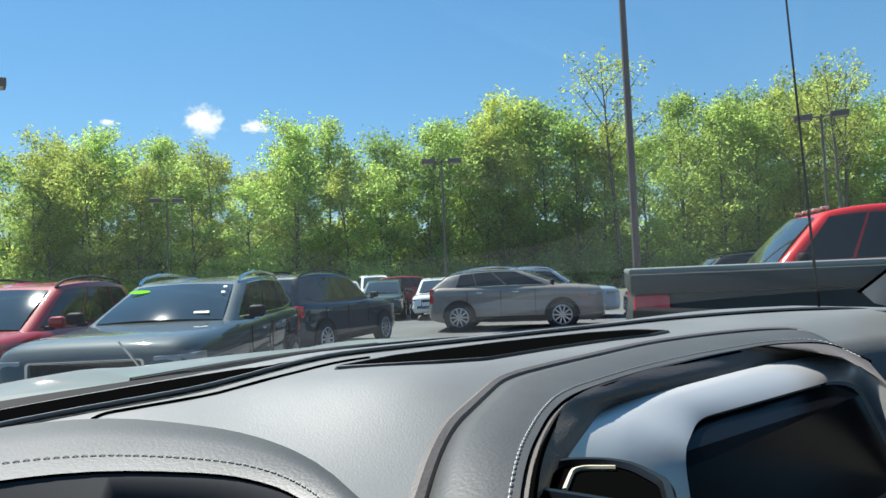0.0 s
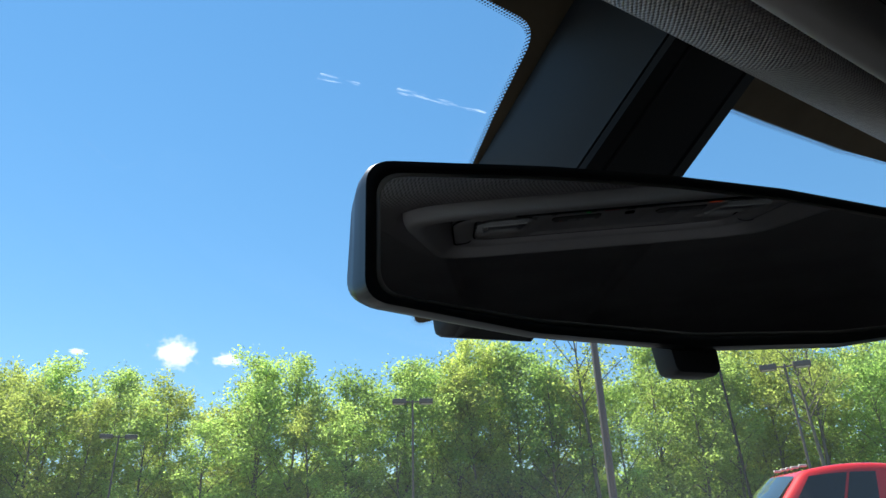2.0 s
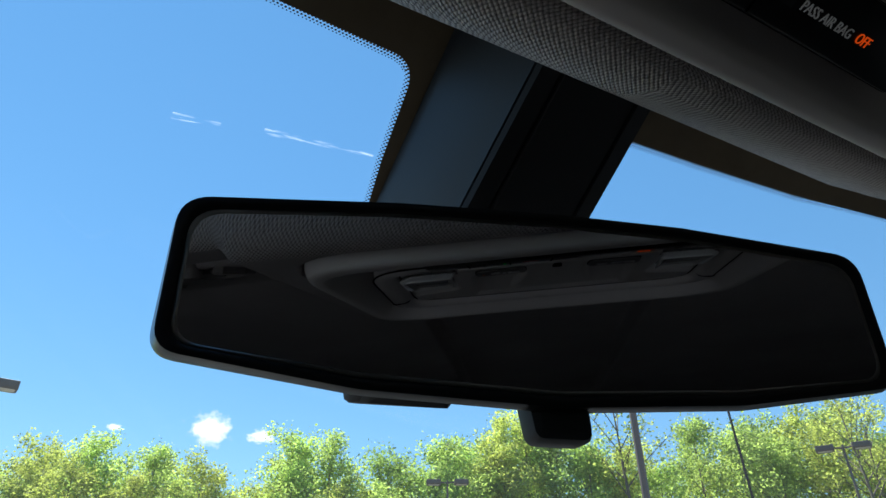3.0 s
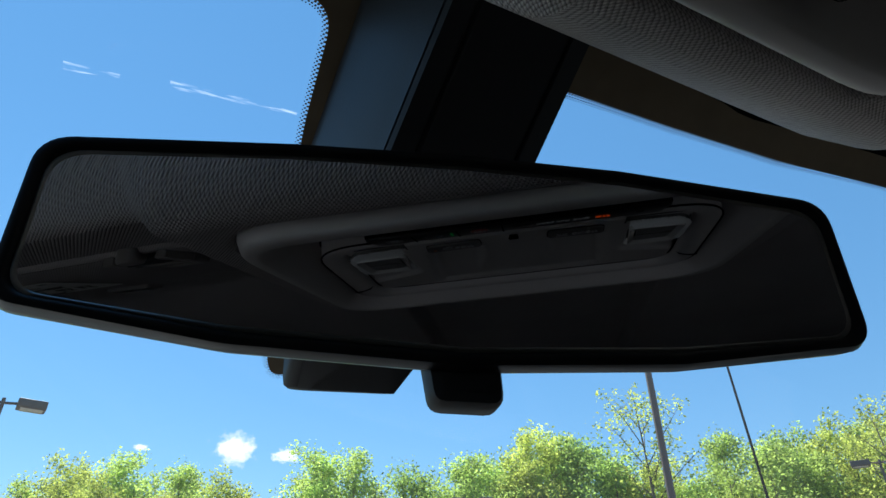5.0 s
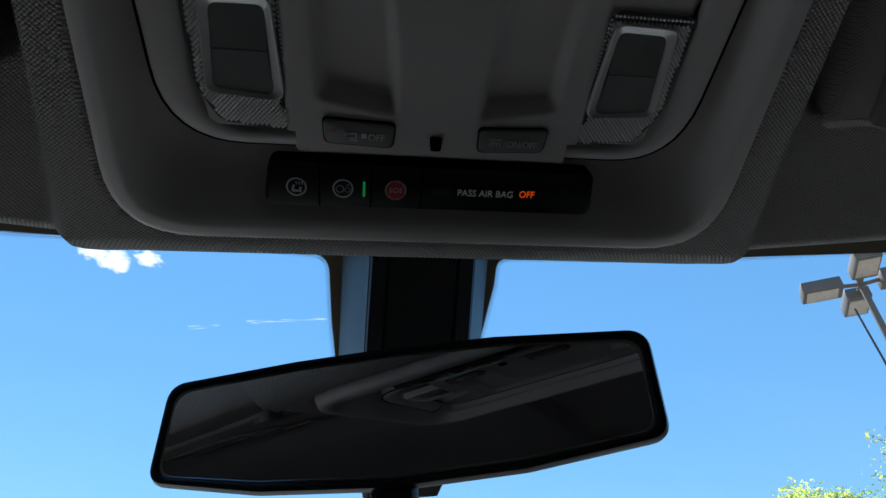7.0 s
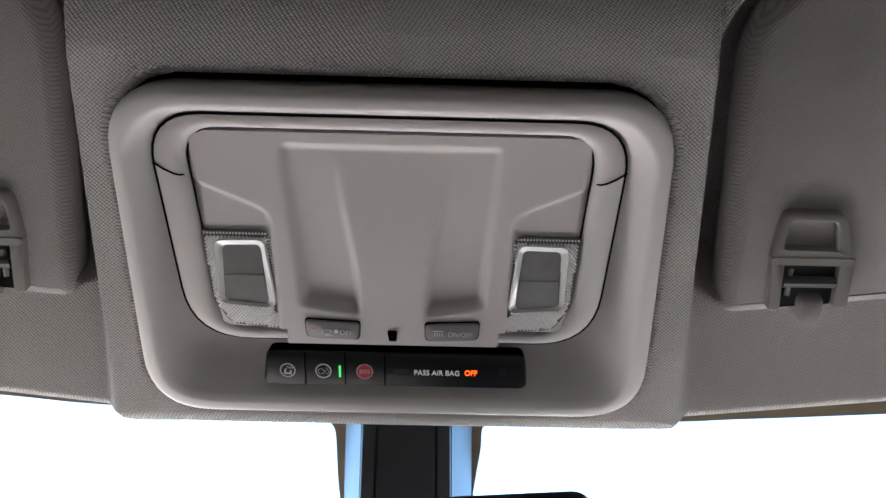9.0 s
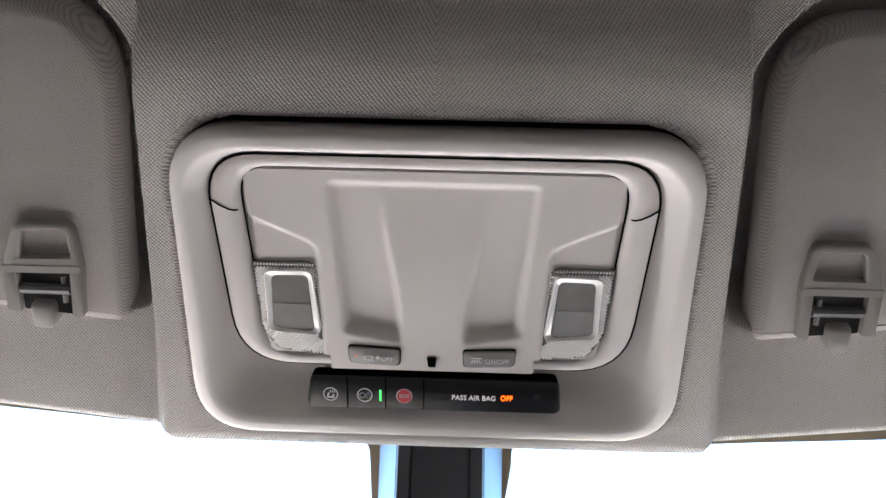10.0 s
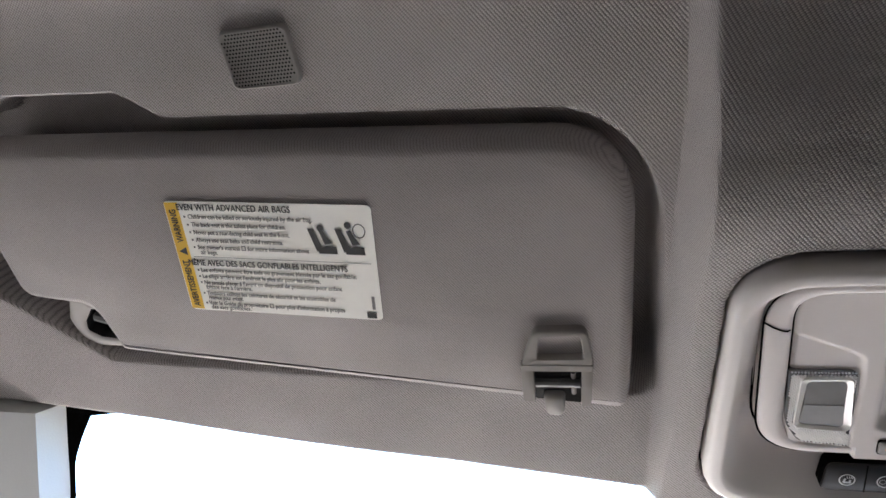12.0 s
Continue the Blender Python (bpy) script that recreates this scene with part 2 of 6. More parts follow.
def smear_material():
    """A dried wipe mark on glass: broken streaks of thin white film."""
    m = bpy.data.materials.new("dried_smear")
    m.use_nodes = True
    nt, n = m.node_tree, m.node_tree.nodes
    n.remove(n["Principled BSDF"])
    co, mp, ns, mr = n.new("ShaderNodeTexCoord"), n.new("ShaderNodeMapping"), n.new("ShaderNodeTexNoise"), n.new("ShaderNodeMapRange")
    mp.inputs["Scale"].default_value = (110, 600, 1)
    ns.inputs["Scale"].default_value, ns.inputs["Detail"].default_value = 1.0, 4
    mr.inputs["From Min"].default_value, mr.inputs["From Max"].default_value = 0.48, 0.85
    mr.inputs["To Max"].default_value = 0.34
    df, tr, mx = n.new("ShaderNodeBsdfTranslucent"), n.new("ShaderNodeBsdfTransparent"), n.new("ShaderNodeMixShader")
    df.inputs[0].default_value = (0.8, 0.82, 0.85, 1)
    nt.links.new(co.outputs["Object"], mp.inputs["Vector"])
    nt.links.new(mp.outputs[0], ns.inputs["Vector"])
    nt.links.new(ns.outputs["Fac"], mr.inputs["Value"])
    nt.links.new(mr.outputs[0], mx.inputs[0])
    nt.links.new(tr.outputs[0], mx.inputs[1])
    nt.links.new(df.outputs[0], mx.inputs[2])
    nt.links.new(mx.outputs[0], n["Material Output"].inputs[0])
    return m


M["smear"] = smear_material()


def glare_film(m, share):
    """A thin scattering film, added to lay a veil of glare over dark tones."""
    nt, n = m.node_tree, m.node_tree.nodes
    film, mix = n.new("ShaderNodeBsdfTranslucent"), n.new("ShaderNodeMixShader")
    film.inputs[0].default_value = (0.80, 0.86, 0.92, 1)
    mix.inputs[0].default_value = share
    out = n["Material Output"].inputs[0]
    nt.links.new(out.links[0].from_socket, mix.inputs[1])
    nt.links.new(film.outputs[0], mix.inputs[2])
    nt.links.new(mix.outputs[0], out)


glare_film(M["glass"], 0.007)
# near-black colour for shade in the clip slots and the pivot hollow
M["slot"] = material("slot_shade", (0.012, 0.012, 0.013), rough=0.6, var=0.1)
M["bevel"] = material("mirror_bevel", (0.28, 0.27, 0.255), rough=0.3, metal=0.9, var=0.05)
M["grille_grey"] = material("grille_plastic", (0.33, 0.31, 0.29), rough=0.5, var=0.06)
M["lens_clear"] = material("clear_lens_rim", (0.74, 0.72, 0.70), rough=0.06, var=0.03, spec=0.9, coat=0.7)
M["lens_cut"] = material("cut_lens", (0.95, 0.94, 0.93), rough=0.25, metal=0.35, var=0.03, spec=0.9)
M["lens_window"] = material("lens_window", (0.20, 0.195, 0.192), rough=0.32, var=0.12, scale=40, coat=0.08)
mirror_mat = material("dimmed_mirror", (0.32, 0.33, 0.355), rough=0.015, metal=1.0, var=0.02)
for key, col, mt in (("paint_grey", (0.045, 0.062, 0.066), 0.25), ("paint_tan", (0.25, 0.22, 0.195), 0.35), ("paint_cherry", (0.33, 0.004, 0.008), 0.1), ("paint_pickup", (0.040, 0.046, 0.044), 0.1), ("paint_red", (0.62, 0.012, 0.014), 0.0), ("paint_maroon", (0.32, 0.012, 0.02), 0.2), ("paint_dark", (0.026, 0.036, 0.048), 0.25),
                     ("paint_white", (0.75, 0.75, 0.73), 0.0), ("paint_blue", (0.34, 0.40, 0.46), 0.4), ("paint_black", (0.012, 0.012, 0.014), 0.2), ("paint_silver", (0.50, 0.52, 0.53), 0.6), ("paint_slate", (0.10, 0.115, 0.12), 0.4), ("paint_bonnet", (0.22, 0.25, 0.25), 0.0), ("paint_green", (0.03, 0.055, 0.05), 0.4)):
    M[key] = material(key, col, rough=0.55, metal=mt * 0.5, spec=0.15, var=0.05, scale=2, coat=1.0, bump=0.0)

M["paint_pickup"].node_tree.nodes["Principled BSDF"].inputs["Coat Weight"].default_value = 0.12
M["paint_bonnet"].node_tree.nodes["Principled BSDF"].inputs["Coat Weight"].default_value = 0.4


# ---- mesh helpers ----
def part(name, bm, mat, parent=None, label="", smooth=35, m=None):
    """Link a bmesh as one mesh object, under a thing or part."""
    if m is not None:
        bmesh.ops.transform(bm, matrix=m, verts=bm.verts)
    me = bpy.data.meshes.new(name)
    bm.normal_update()
    bm.to_mesh(me)
    bm.free()
    for mm in (mat if isinstance(mat, (list, tuple)) else [mat]):
        me.materials.append(mm)
    ob = new(name, me)
    if smooth:
        me.shade_smooth()
        me.set_sharp_from_angle(angle=radians(smooth))
    if parent is not None:
        ob.parent = parent
    if label:
        ob["label"] = label
    return ob


def thing(name, m, label, category, group="", kind=""):
    e = new(name)
    e.empty_display_size = 0.05
    e.matrix_basis = m
    return tagged(e, label, category, group, kind)


def rpoly(corners, radii, seg=6):
    """A polygon with rounded corners; the same count of points for each corner."""
    out, n = [], len(corners)
    if not isinstance(radii, (list, tuple)):
        radii = [radii] * n
    for i in range(n):
        p, a, b = Vector(corners[i]), Vector(corners[i - 1]), Vector(corners[(i + 1) % n])
        u, v = (a - p).normalized(), (b - p).normalized()
        half = max(0.05, math.acos(max(-1, min(1, u.dot(v)))) / 2)
        d = min(radii[i] / math.tan(half), (a - p).length * 0.49, (b - p).length * 0.49)
        p0, p1 = p + u * d, p + v * d
        for k in range(seg + 1):
            t = k / seg
            out.append(tuple(p0 * (1 - t) ** 2 + p * 2 * t * (1 - t) + p1 * t ** 2))
    return out


def loft(bm, rings, cap0=False, cap1=False, closed=True):
    """Skin rings of equal count, each a list of 3D points."""
    vs = [[bm.verts.new(p) for p in r] for r in rings]
    n = len(vs[0])
    for a, b in zip(vs, vs[1:]):
        for i in range(n if closed else n - 1):
            j = (i + 1) % n
            try:
                bm.faces.new((a[i], a[j], b[j], b[i]))
            except ValueError:
                pass
    if cap0:
        bm.faces.new(list(reversed(vs[0])))
    if cap1:
        bm.faces.new(vs[-1])
    bmesh.ops.recalc_face_normals(bm, faces=bm.faces)
    return vs


def at_height(outline, z):
    return [(p[0], p[1], z(p[0], p[1]) if callable(z) else z) for p in outline]


def slab(outline, z0, z1, edge=0.0, seg=2, bm=None):
    """An outline with thickness, both rims rounded by edge."""
    bm = bm or bmesh.new()
    c = Vector((sum(p[0] for p in outline) / len(outline), sum(p[1] for p in outline) / len(outline)))

    def inset(d):
        o = []
        n = len(outline)
        for i in range(n):
            a, b = Vector(outline[i - 1][:2]), Vector(outline[(i + 1) % n][:2])
            t = (b - a).normalized()
            nn = Vector((-t.y, t.x))
            p = Vector(outline[i][:2])
            if nn.dot(c - p) < 0:
                nn = -nn
            o.append(tuple(p + nn * d))
        return o
    rings = []
    if edge:
        for k in range(seg + 1):
            a = math.pi / 2 * k / seg
            rings.append(at_height(inset(edge * (1 - math.sin(a))), z0 + edge * (1 - math.cos(a))))
        for k in range(seg + 1):
            a = math.pi / 2 * k / seg
            rings.append(at_height(inset(edge * (1 - math.cos(a))), z1 - edge * (1 - math.sin(a))))
    else:
        rings = [at_height(outline, z0), at_height(outline, z1)]
    loft(bm, rings, True, True)
    return bm


def boxy(size, centre=(0, 0, 0), edge=0.0, seg=2, bm=None, rot=None):
    bm2 = bmesh.new()
    bmesh.ops.create_cube(bm2, size=1)
    bmesh.ops.scale(bm2, vec=size, verts=bm2.verts)
    if edge:
        bmesh.ops.bevel(bm2, geom=bm2.edges[:], offset=edge, segments=seg, affect="EDGES", profile=0.5)
    if rot is not None:
        bmesh.ops.transform(bm2, matrix=rot, verts=bm2.verts)
    bmesh.ops.translate(bm2, vec=centre, verts=bm2.verts)
    if bm is None:
        return bm2
    return merge(bm, bm2)


def merge(bm, other):
    me = bpy.data.meshes.new("tmp")
    other.to_mesh(me)
    other.free()
    bm.from_mesh(me)
    bpy.data.meshes.remove(me)
    return bm


def tube(points, radii, sides=8, bm=None, cap=True):
    """A round bar along points."""
    bm = bm or bmesh.new()
    pts = [Vector(p) for p in points]
    if not isinstance(radii, (list, tuple)):
        radii = [radii] * len(pts)
    rings, up = [], None
    for i, p in enumerate(pts):
        d = (pts[min(i + 1, len(pts) - 1)] - pts[max(i - 1, 0)]).normalized()
        ref = Vector((0, 0, 1)) if abs(d.z) < 0.9 else Vector((1, 0, 0))
        a = d.cross(ref).normalized() if up is None else (up - d * up.dot(d)).normalized()
        up = a
        b = d.cross(a)
        rings.append([tuple(p + (a * math.cos(t) + b * math.sin(t)) * radii[i]) for t in [2 * math.pi * k / sides for k in range(sides)]])
    vs = [[bm.verts.new(q) for q in r] for r in rings]
    for r0, r1 in zip(vs, vs[1:]):
        for k in range(sides):
            bm.faces.new((r0[k], r0[(k + 1) % sides], r1[(k + 1) % sides], r1[k]))
    if cap:
        bm.faces.new(list(reversed(vs[0])))
        bm.faces.new(vs[-1])
    return bm


def grid(nx, ny, fn, bm=None):
    """A sheet of nx by ny cells from fn(u, v) with u, v in 0..1."""
    bm = bm or bmesh.new()
    vs = [[bm.verts.new(fn(i / nx, j / ny)) for i in range(nx + 1)] for j in range(ny + 1)]
    for j in range(ny):
        for i in range(nx):
            bm.faces.new((vs[j][i], vs[j][i + 1], vs[j + 1][i + 1], vs[j + 1][i]))
    return bm


def step(a, b, x):
    t = max(0.0, min(1.0, (x - a) / (b - a)))
    return t * t * (3 - 2 * t)


def words(name, text, size, mat, m, parent, label="", width=None):
    """Lettering as a flat mesh, 0.3 mm thick."""
    cu = bpy.data.curves.new(name, "FONT")
    cu.body, cu.size, cu.align_x, cu.align_y = text, size, "CENTER", "CENTER"
    cu.extrude = 0.00015
    cu.resolution_u = 3
    ob = bpy.data.objects.new(name, cu)
    me = bpy.data.meshes.new_from_object(ob)
    bpy.data.objects.remove(ob)
    w = max(v.co.x for v in me.vertices) - min(v.co.x for v in me.vertices)
    me.transform(m @ Matrix.Diagonal(((width / w) if width else 1, 1, 1, 1)))
    me.materials.append(mat)
    o = new(name, me)
    o.parent = parent
    if label:
        o["label"] = label
    return o


# ---- the cab: headliner, windshield, pillars, walls ----
def wind(s, v):
    """A point of the windshield: s from -1 to 1 across, v from 0 at the top to 1 at the base."""
    y0, y1 = 0.030 - 0.035 * s * s, 0.860 - 0.34 * s ** 4
    z0, z1 = 1.913 - 0.075 * s * s, 1.445 + 0.012 * s * s
    return ((0.63 + 0.155 * v) * s, y0 + (y1 - y0) * v, z0 + (z1 - z0) * v)


def glass_z(x, y):
    v = 0.1
    for _ in range(4):
        s = x / (0.63 + 0.155 * v)
        y0, y1 = 0.030 - 0.035 * s * s, 0.860 - 0.34 * s ** 4
        v = (y - y0) / (y1 - y0)
    return wind(s, v)[2]


def visor_z(x, y):
    """The underside of a sun visor that is folded up."""
    return 1.862 - 0.40 * (y + 0.10) - 0.02 * (abs(x) - 0.39)


def lip_y(x):
    """The headliner's front edge above the windshield, before its rolled nose."""
    ax = abs(x - 0.004)
    side = max(0.0535 - 0.04 * (ax - 0.16) - 0.17 * (ax - 0.16) ** 2, 0.0165 - 0.12 * (ax - 0.53))
    return 0.0605 + (side - 0.0605) * step(0.132, 0.158, ax)


def hump_edge(y):
    return 0.148 + 0.105 * max(-0.16, y) - 0.02 * max(0.0, -0.16 - y)


def hump_z(y):
    """The raised centre panel: flat round the console, then curving up towards the back."""
    d = max(0.0, -0.119 - y)
    return 1.809 - 0.176 * max(y, -0.16) + 0.105 * (1 - math.exp(-90.0 * d * d))


def pocket(x, y):
    """How deep inside the pocket of a folded visor a point lies, 0 to 1."""
    ax, yy = (abs(x), y) if x < 0 else (abs(x) - 0.004, y - 0.001)
    v = yy + 0.069 * (ax - 0.156)
    rear = -0.1465 - 0.014 * step(0.415, 0.450, ax) * step(0.555, 0.525, ax)
    r = 0.044 if v < -0.08 else 0.010
    cu, cv = (0.156 + 0.60) / 2, (rear - 0.013) / 2
    qu, qv = abs(ax - cu) - (0.60 - 0.156) / 2 + r, abs(v - cv) - (-0.013 - rear) / 2 + r
    d = math.hypot(max(0.0, qu), max(0.0, qv)) + min(0.0, max(qu, qv)) - r
    d = max(d, (yy + 0.0355 + 0.65 * (ax - 0.508)) * 0.84)
    return step(0.0125, 0.0035, d)


def console_gap(x, y):
    """How far a point of the headliner lies outside the console's rim."""
    r, v = 0.030, y * 1.0154
    qx, qy = abs(x - 0.0015) - (0.1179 + 0.064 * (v + 0.1138)) + r, abs(v + 0.0294) - 0.0844 + r
    return math.hypot(max(0.0, qx), max(0.0, qy)) + min(0.0, max(qx, qy)) - r


def headliner_z(x, y):
    ax = abs(x)
    side = min(visor_z(x, y) + 0.004, 1.925 + 0.02 * (1 - math.exp(min(0.0, y + 0.25) * 4)))
    blend = step(-0.20, -0.30, y)
    side = side * (1 - blend) + (1.915 + 0.02 * min(1.0, max(0.0, -0.3 - y))) * blend
    side += 0.034 * pocket(x, y)
    side -= 0.9 * max(0.0, ax - 0.62) ** 1.5
    e = hump_edge(y)
    k = step(e - 0.005, e + 0.005, abs(x - 0.002))
    d, g = console_gap(x, y), 0.45 + 0.55 * step(-0.075, -0.112, y)
    centre = hump_z(y) + 0.0035 * step(0.0085 * g, 0.0035 * g, d) ** 2 + 0.035 * step(0.0030 * g, -0.0015, d)
    return centre * (1 - k) + side * k


def headliner():
    bm = bmesh.new()
    xs = [-0.885 + 0.0131 * i for i in range(17)] + [-0.675 + 0.003 * i for i in range(168)] + [-0.171 + 0.0015 * i for i in range(229)] + [0.174 + 0.003 * i for i in range(168)] + [0.685 + 0.0125 * i for i in range(17)]
    rows = [-1.61 + 0.055 * i for i in range(22)] + [-0.42 + 0.006 * i for i in range(29)] + [-0.249 + 0.003 * i for i in range(36)] + [-0.141 + 0.0015 * i for i in range(140)] + [0.069 + 0.003 * i for i in range(6)]
    vs = []
    for r, y in enumerate(rows):
        line = []
        # rows bend with the rear edge of the visors
        bend = step(-0.36, -0.20, y) * step(0.03, -0.06, y)
        for x in xs:
            yy = min(y - 0.069 * max(0.0, abs(x) - 0.156) * bend, lip_y(x))
            line.append(bm.verts.new((x, yy, headliner_z(x, yy))))
        vs.append(line)
    # the rolled front nose
    for dy, dz in ((0.008, 0.0022), (0.015, 0.0062), (0.021, 0.0112), (0.0265, 0.0170), (0.0300, 0.0225), (0.0310, 0.029), (0.027, 0.037), (0.010, 0.048)):
        vs.append([bm.verts.new((x, lip_y(x) + dy * (1 - 0.20 * step(0.13, 0.16, abs(x))), headliner_z(x, lip_y(x)) + dz)) for x in xs])
    for a, b in zip(vs, vs[1:]):
        for i in range(len(xs) - 1):
            if (a[i].co - b[i].co).length > 1e-6 or (a[i + 1].co - b[i + 1].co).length > 1e-6:
                bm.faces.new((a[i], a[i + 1], b[i + 1], b[i]))
    bmesh.ops.remove_doubles(bm, verts=bm.verts, dist=1e-5)
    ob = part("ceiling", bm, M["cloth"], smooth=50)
    return tagged(ob, "warm grey knitted headliner with a raised centre panel", "headliner", kind="structure")


headliner()

# the roof's outer skin, over the headliner
bm = grid(24, 24, lambda u, v: (-0.93 + 1.86 * u, -1.62 + 1.68 * v, 2.035 - 0.05 * (2 * u - 1) ** 4 - 0.115 * step(0.85, 1.0, v) - 0.03 * step(0.9, 1.0, v) * (2 * u - 1) ** 2))
tagged(part("roof", bm, M["paint_slate"]), "grey painted truck roof panel", "roof", kind="structure")

# the windshield, its normals towards the cab
bm = grid(40, 30, lambda u, v: tuple(Vector(wind(1 - 2 * u, v)) + Vector((0, 0, 0.006))))
windshield = tagged(part("window_1", bm, M["glass"]), "clear raked windshield glass", "windshield", kind="structure")
windshield.visible_shadow = False


# two dried wipe marks on the glass
for x0, y0, x1, y1, wide in ((-0.1268, 0.1797, -0.1095, 0.1786, 0.0024), (-0.0935, 0.1770, -0.0470, 0.1755, 0.0024)):
    bm = grid(10, 2, lambda u, v: (x0 + (x1 - x0) * u, y0 + (y1 - y0) * u + wide * (2 * v - 1) * (1 - 0.6 * u), glass_z(x0 + (x1 - x0) * u, y0 + (y1 - y0) * u) + 0.003))
    part("smear", bm, M["smear"], windshield, "dried white wipe mark", smooth=0).visible_shadow = False


def frit():
    """The fired border along the glass's top and round the mirror's foot, with rows of dots along its edge."""
    bm = bmesh.new()
    dots = bmesh.new()

    def edge_pts():
        # down beside the mirror's neck and round the sensor cover
        line = rpoly([(-0.36, 0.098), (-0.21, 0.1235), (-0.0455, 0.1370), (-0.0435, 0.175), (-0.0335, 0.262), (-0.0225, 0.2925), (0.030, 0.264), (0.0480, 0.195), (0.0545, 0.152), (0.0545, 0.1362), (0.12, 0.1335), (0.19, 0.1285), (0.36, 0.104)], [0.001, 0.05, 0.012, 0.05, 0.05, 0.009, 0.02, 0.05, 0.01, 0.016, 0.03, 0.05, 0.001], 8)
        return [(-0.62, 0.020), (-0.5617, 0.0405), (-0.5369, 0.0452), (-0.4936, 0.0571), (-0.438, 0.0748)] + line + [(0.50, 0.068), (0.62, 0.028)]
    pts = edge_pts()
    low = [bm.verts.new((x, y, glass_z(x, y) + 0.001)) for x, y in pts]
    top = [bm.verts.new((x, 0.012, glass_z(x, 0.012) + 0.001)) for x, y in pts]
    for i in range(len(pts) - 1):
        bm.faces.new((low[i], low[i + 1], top[i + 1], top[i]))
    # dots
    path = [Vector((x, y)) for x, y in pts]
    for row, (off, rad) in enumerate(((0.0004, 0.00066), (0.0014, 0.00052), (0.0022, 0.00034))):
        d, acc = 0.0015, (row % 2) * 0.00075
        for a, b in zip(path, path[1:]):
            seg = b - a
            ln = seg.length
            if ln < 1e-6:
                continue
            t = seg / ln
            nn = Vector((t.y, -t.x))
            if nn.y < 0 and abs(t.x) > 0.7:
                nn = -nn
            if abs(t.x) <= 0.7:
                nn = Vector((-1, 0)) if (a.x < 0) else Vector((1, 0))
            while acc < ln:
                p = a + t * acc + nn * off
                if abs(p.x) < 0.6:
                    vs = [dots.verts.new((p.x + rad * math.cos(q), p.y + rad * math.sin(q), glass_z(p.x, p.y) + 0.001)) for q in [k * math.pi / 3 for k in range(6)]]
                    dots.faces.new(vs)
                acc += d
            acc -= ln
    band = tagged(part("windshield_border", bm, M["frit"], smooth=0), "tan fired ceramic border on the windshield", "glass border", kind="structure")
    o = part("dot_rows", dots, M["frit"], band, smooth=0)
    o["kind"] = "stuff"


frit()

# the dark strip between headliner and glass
def strip(u, v):
    x = -0.64 + 1.28 * u
    k = 1 - 0.20 * step(0.13, 0.16, abs(x))
    y0, z0 = lip_y(x) + 0.029 * k, headliner_z(x, lip_y(x)) + 0.024
    y1 = lip_y(x) + 0.055 - 0.025 * step(0.28, 0.50, abs(x))
    return (x, y0 + (y1 - y0) * v, z0 + (glass_z(x, y1) - 0.001 - z0) * v)


bm = grid(120, 3, strip)
tagged(part("trim", bm, M["seam"]), "black rubber strip along the windshield's top", "trim", kind="structure")


# pillars beside the windshield, each with the glass's black edge
def a_pillar(s):
    rings, edge = [], []
    for i in range(61):
        v = 0.045 + 0.955 * (i / 60) ** 1.6
        inn = 0.985 - 0.056 * step(0.50, 0.15, v)
        p, q = Vector(wind(inn, v)), Vector(wind(inn - 0.005 - 0.06 * max(0.0, 1 - v * 8) ** 1.5, v))
        out = max(0.872, p.x + 0.06)
        z = p.z
        rings.append([(s * p.x, p.y, z), (s * (p.x + 0.006), p.y - 0.015, z - 0.020), (s * (p.x * 0.6 + out * 0.4), p.y - 0.045, z - 0.035), (s * out, p.y - 0.07, z - 0.03), (s * out, p.y - 0.05, z + 0.03), (s * (p.x + 0.02), p.y - 0.010, z + 0.004)])
        edge.append([(s * q.x, q.y, q.z), (s * (p.x + 0.004), p.y, p.z - 0.004)])
    bm = bmesh.new()
    loft(bm, rings, True, True)
    ob = tagged(part("pillar", bm, M["pillar"], smooth=40), "light grey trimmed windshield pillar", "pillar", kind="structure")
    bm = bmesh.new()
    loft(bm, edge, closed=False)
    part("glass_edge", bm, M["seam"], ob, "black glass edge", smooth=60)


for s in (-1, 1):
    a_pillar(s)


def sheet(pts, towards):
    """A single pane that faces a point."""
    bm = bmesh.new()
    f = bm.faces.new([bm.verts.new(p) for p in pts])
    f.normal_update()
    if f.normal.dot(Vector(towards) - f.calc_center_median()) < 0:
        f.normal_flip()
    return bm


# sides, back and floor close the cab
def side_wall(s, name):
    bm = bmesh.new()
    x, t = s * 0.90, 0.06
    # the unseen solid stretch behind each front pane is widened to block light
    for y0, y1, z0, z1 in ((-1.55, 1.15, 0.55, 1.40), (-1.55, 0.02, 1.84, 2.0), (-0.86, -0.18, 1.40, 1.84), (-1.55, -1.38, 1.40, 1.84)):
        boxy((t, y1 - y0, z1 - z0), (x, (y0 + y1) / 2, (z0 + z1) / 2), 0.01, 2, bm)
    w = tagged(part(name, bm, M["cabin"]), "dark trimmed cab side with window openings", "door trim", kind="structure")
    for y0, y1, y2 in ((-0.20, 0.60, 0.02), (-1.40, -0.84, -0.84)):
        g = part("pane", sheet([(x, y0, 1.38), (x, y1, 1.38), (x, y2, 1.86), (x, y0, 1.86)], (0, 0, 1.5)), M["door_glass" if y1 > 0 else "privacy_glass"], w, smooth=0)
        g.visible_shadow = False


side_wall(-1, "wall_west")
side_wall(1, "wall_east")
bm = bmesh.new()
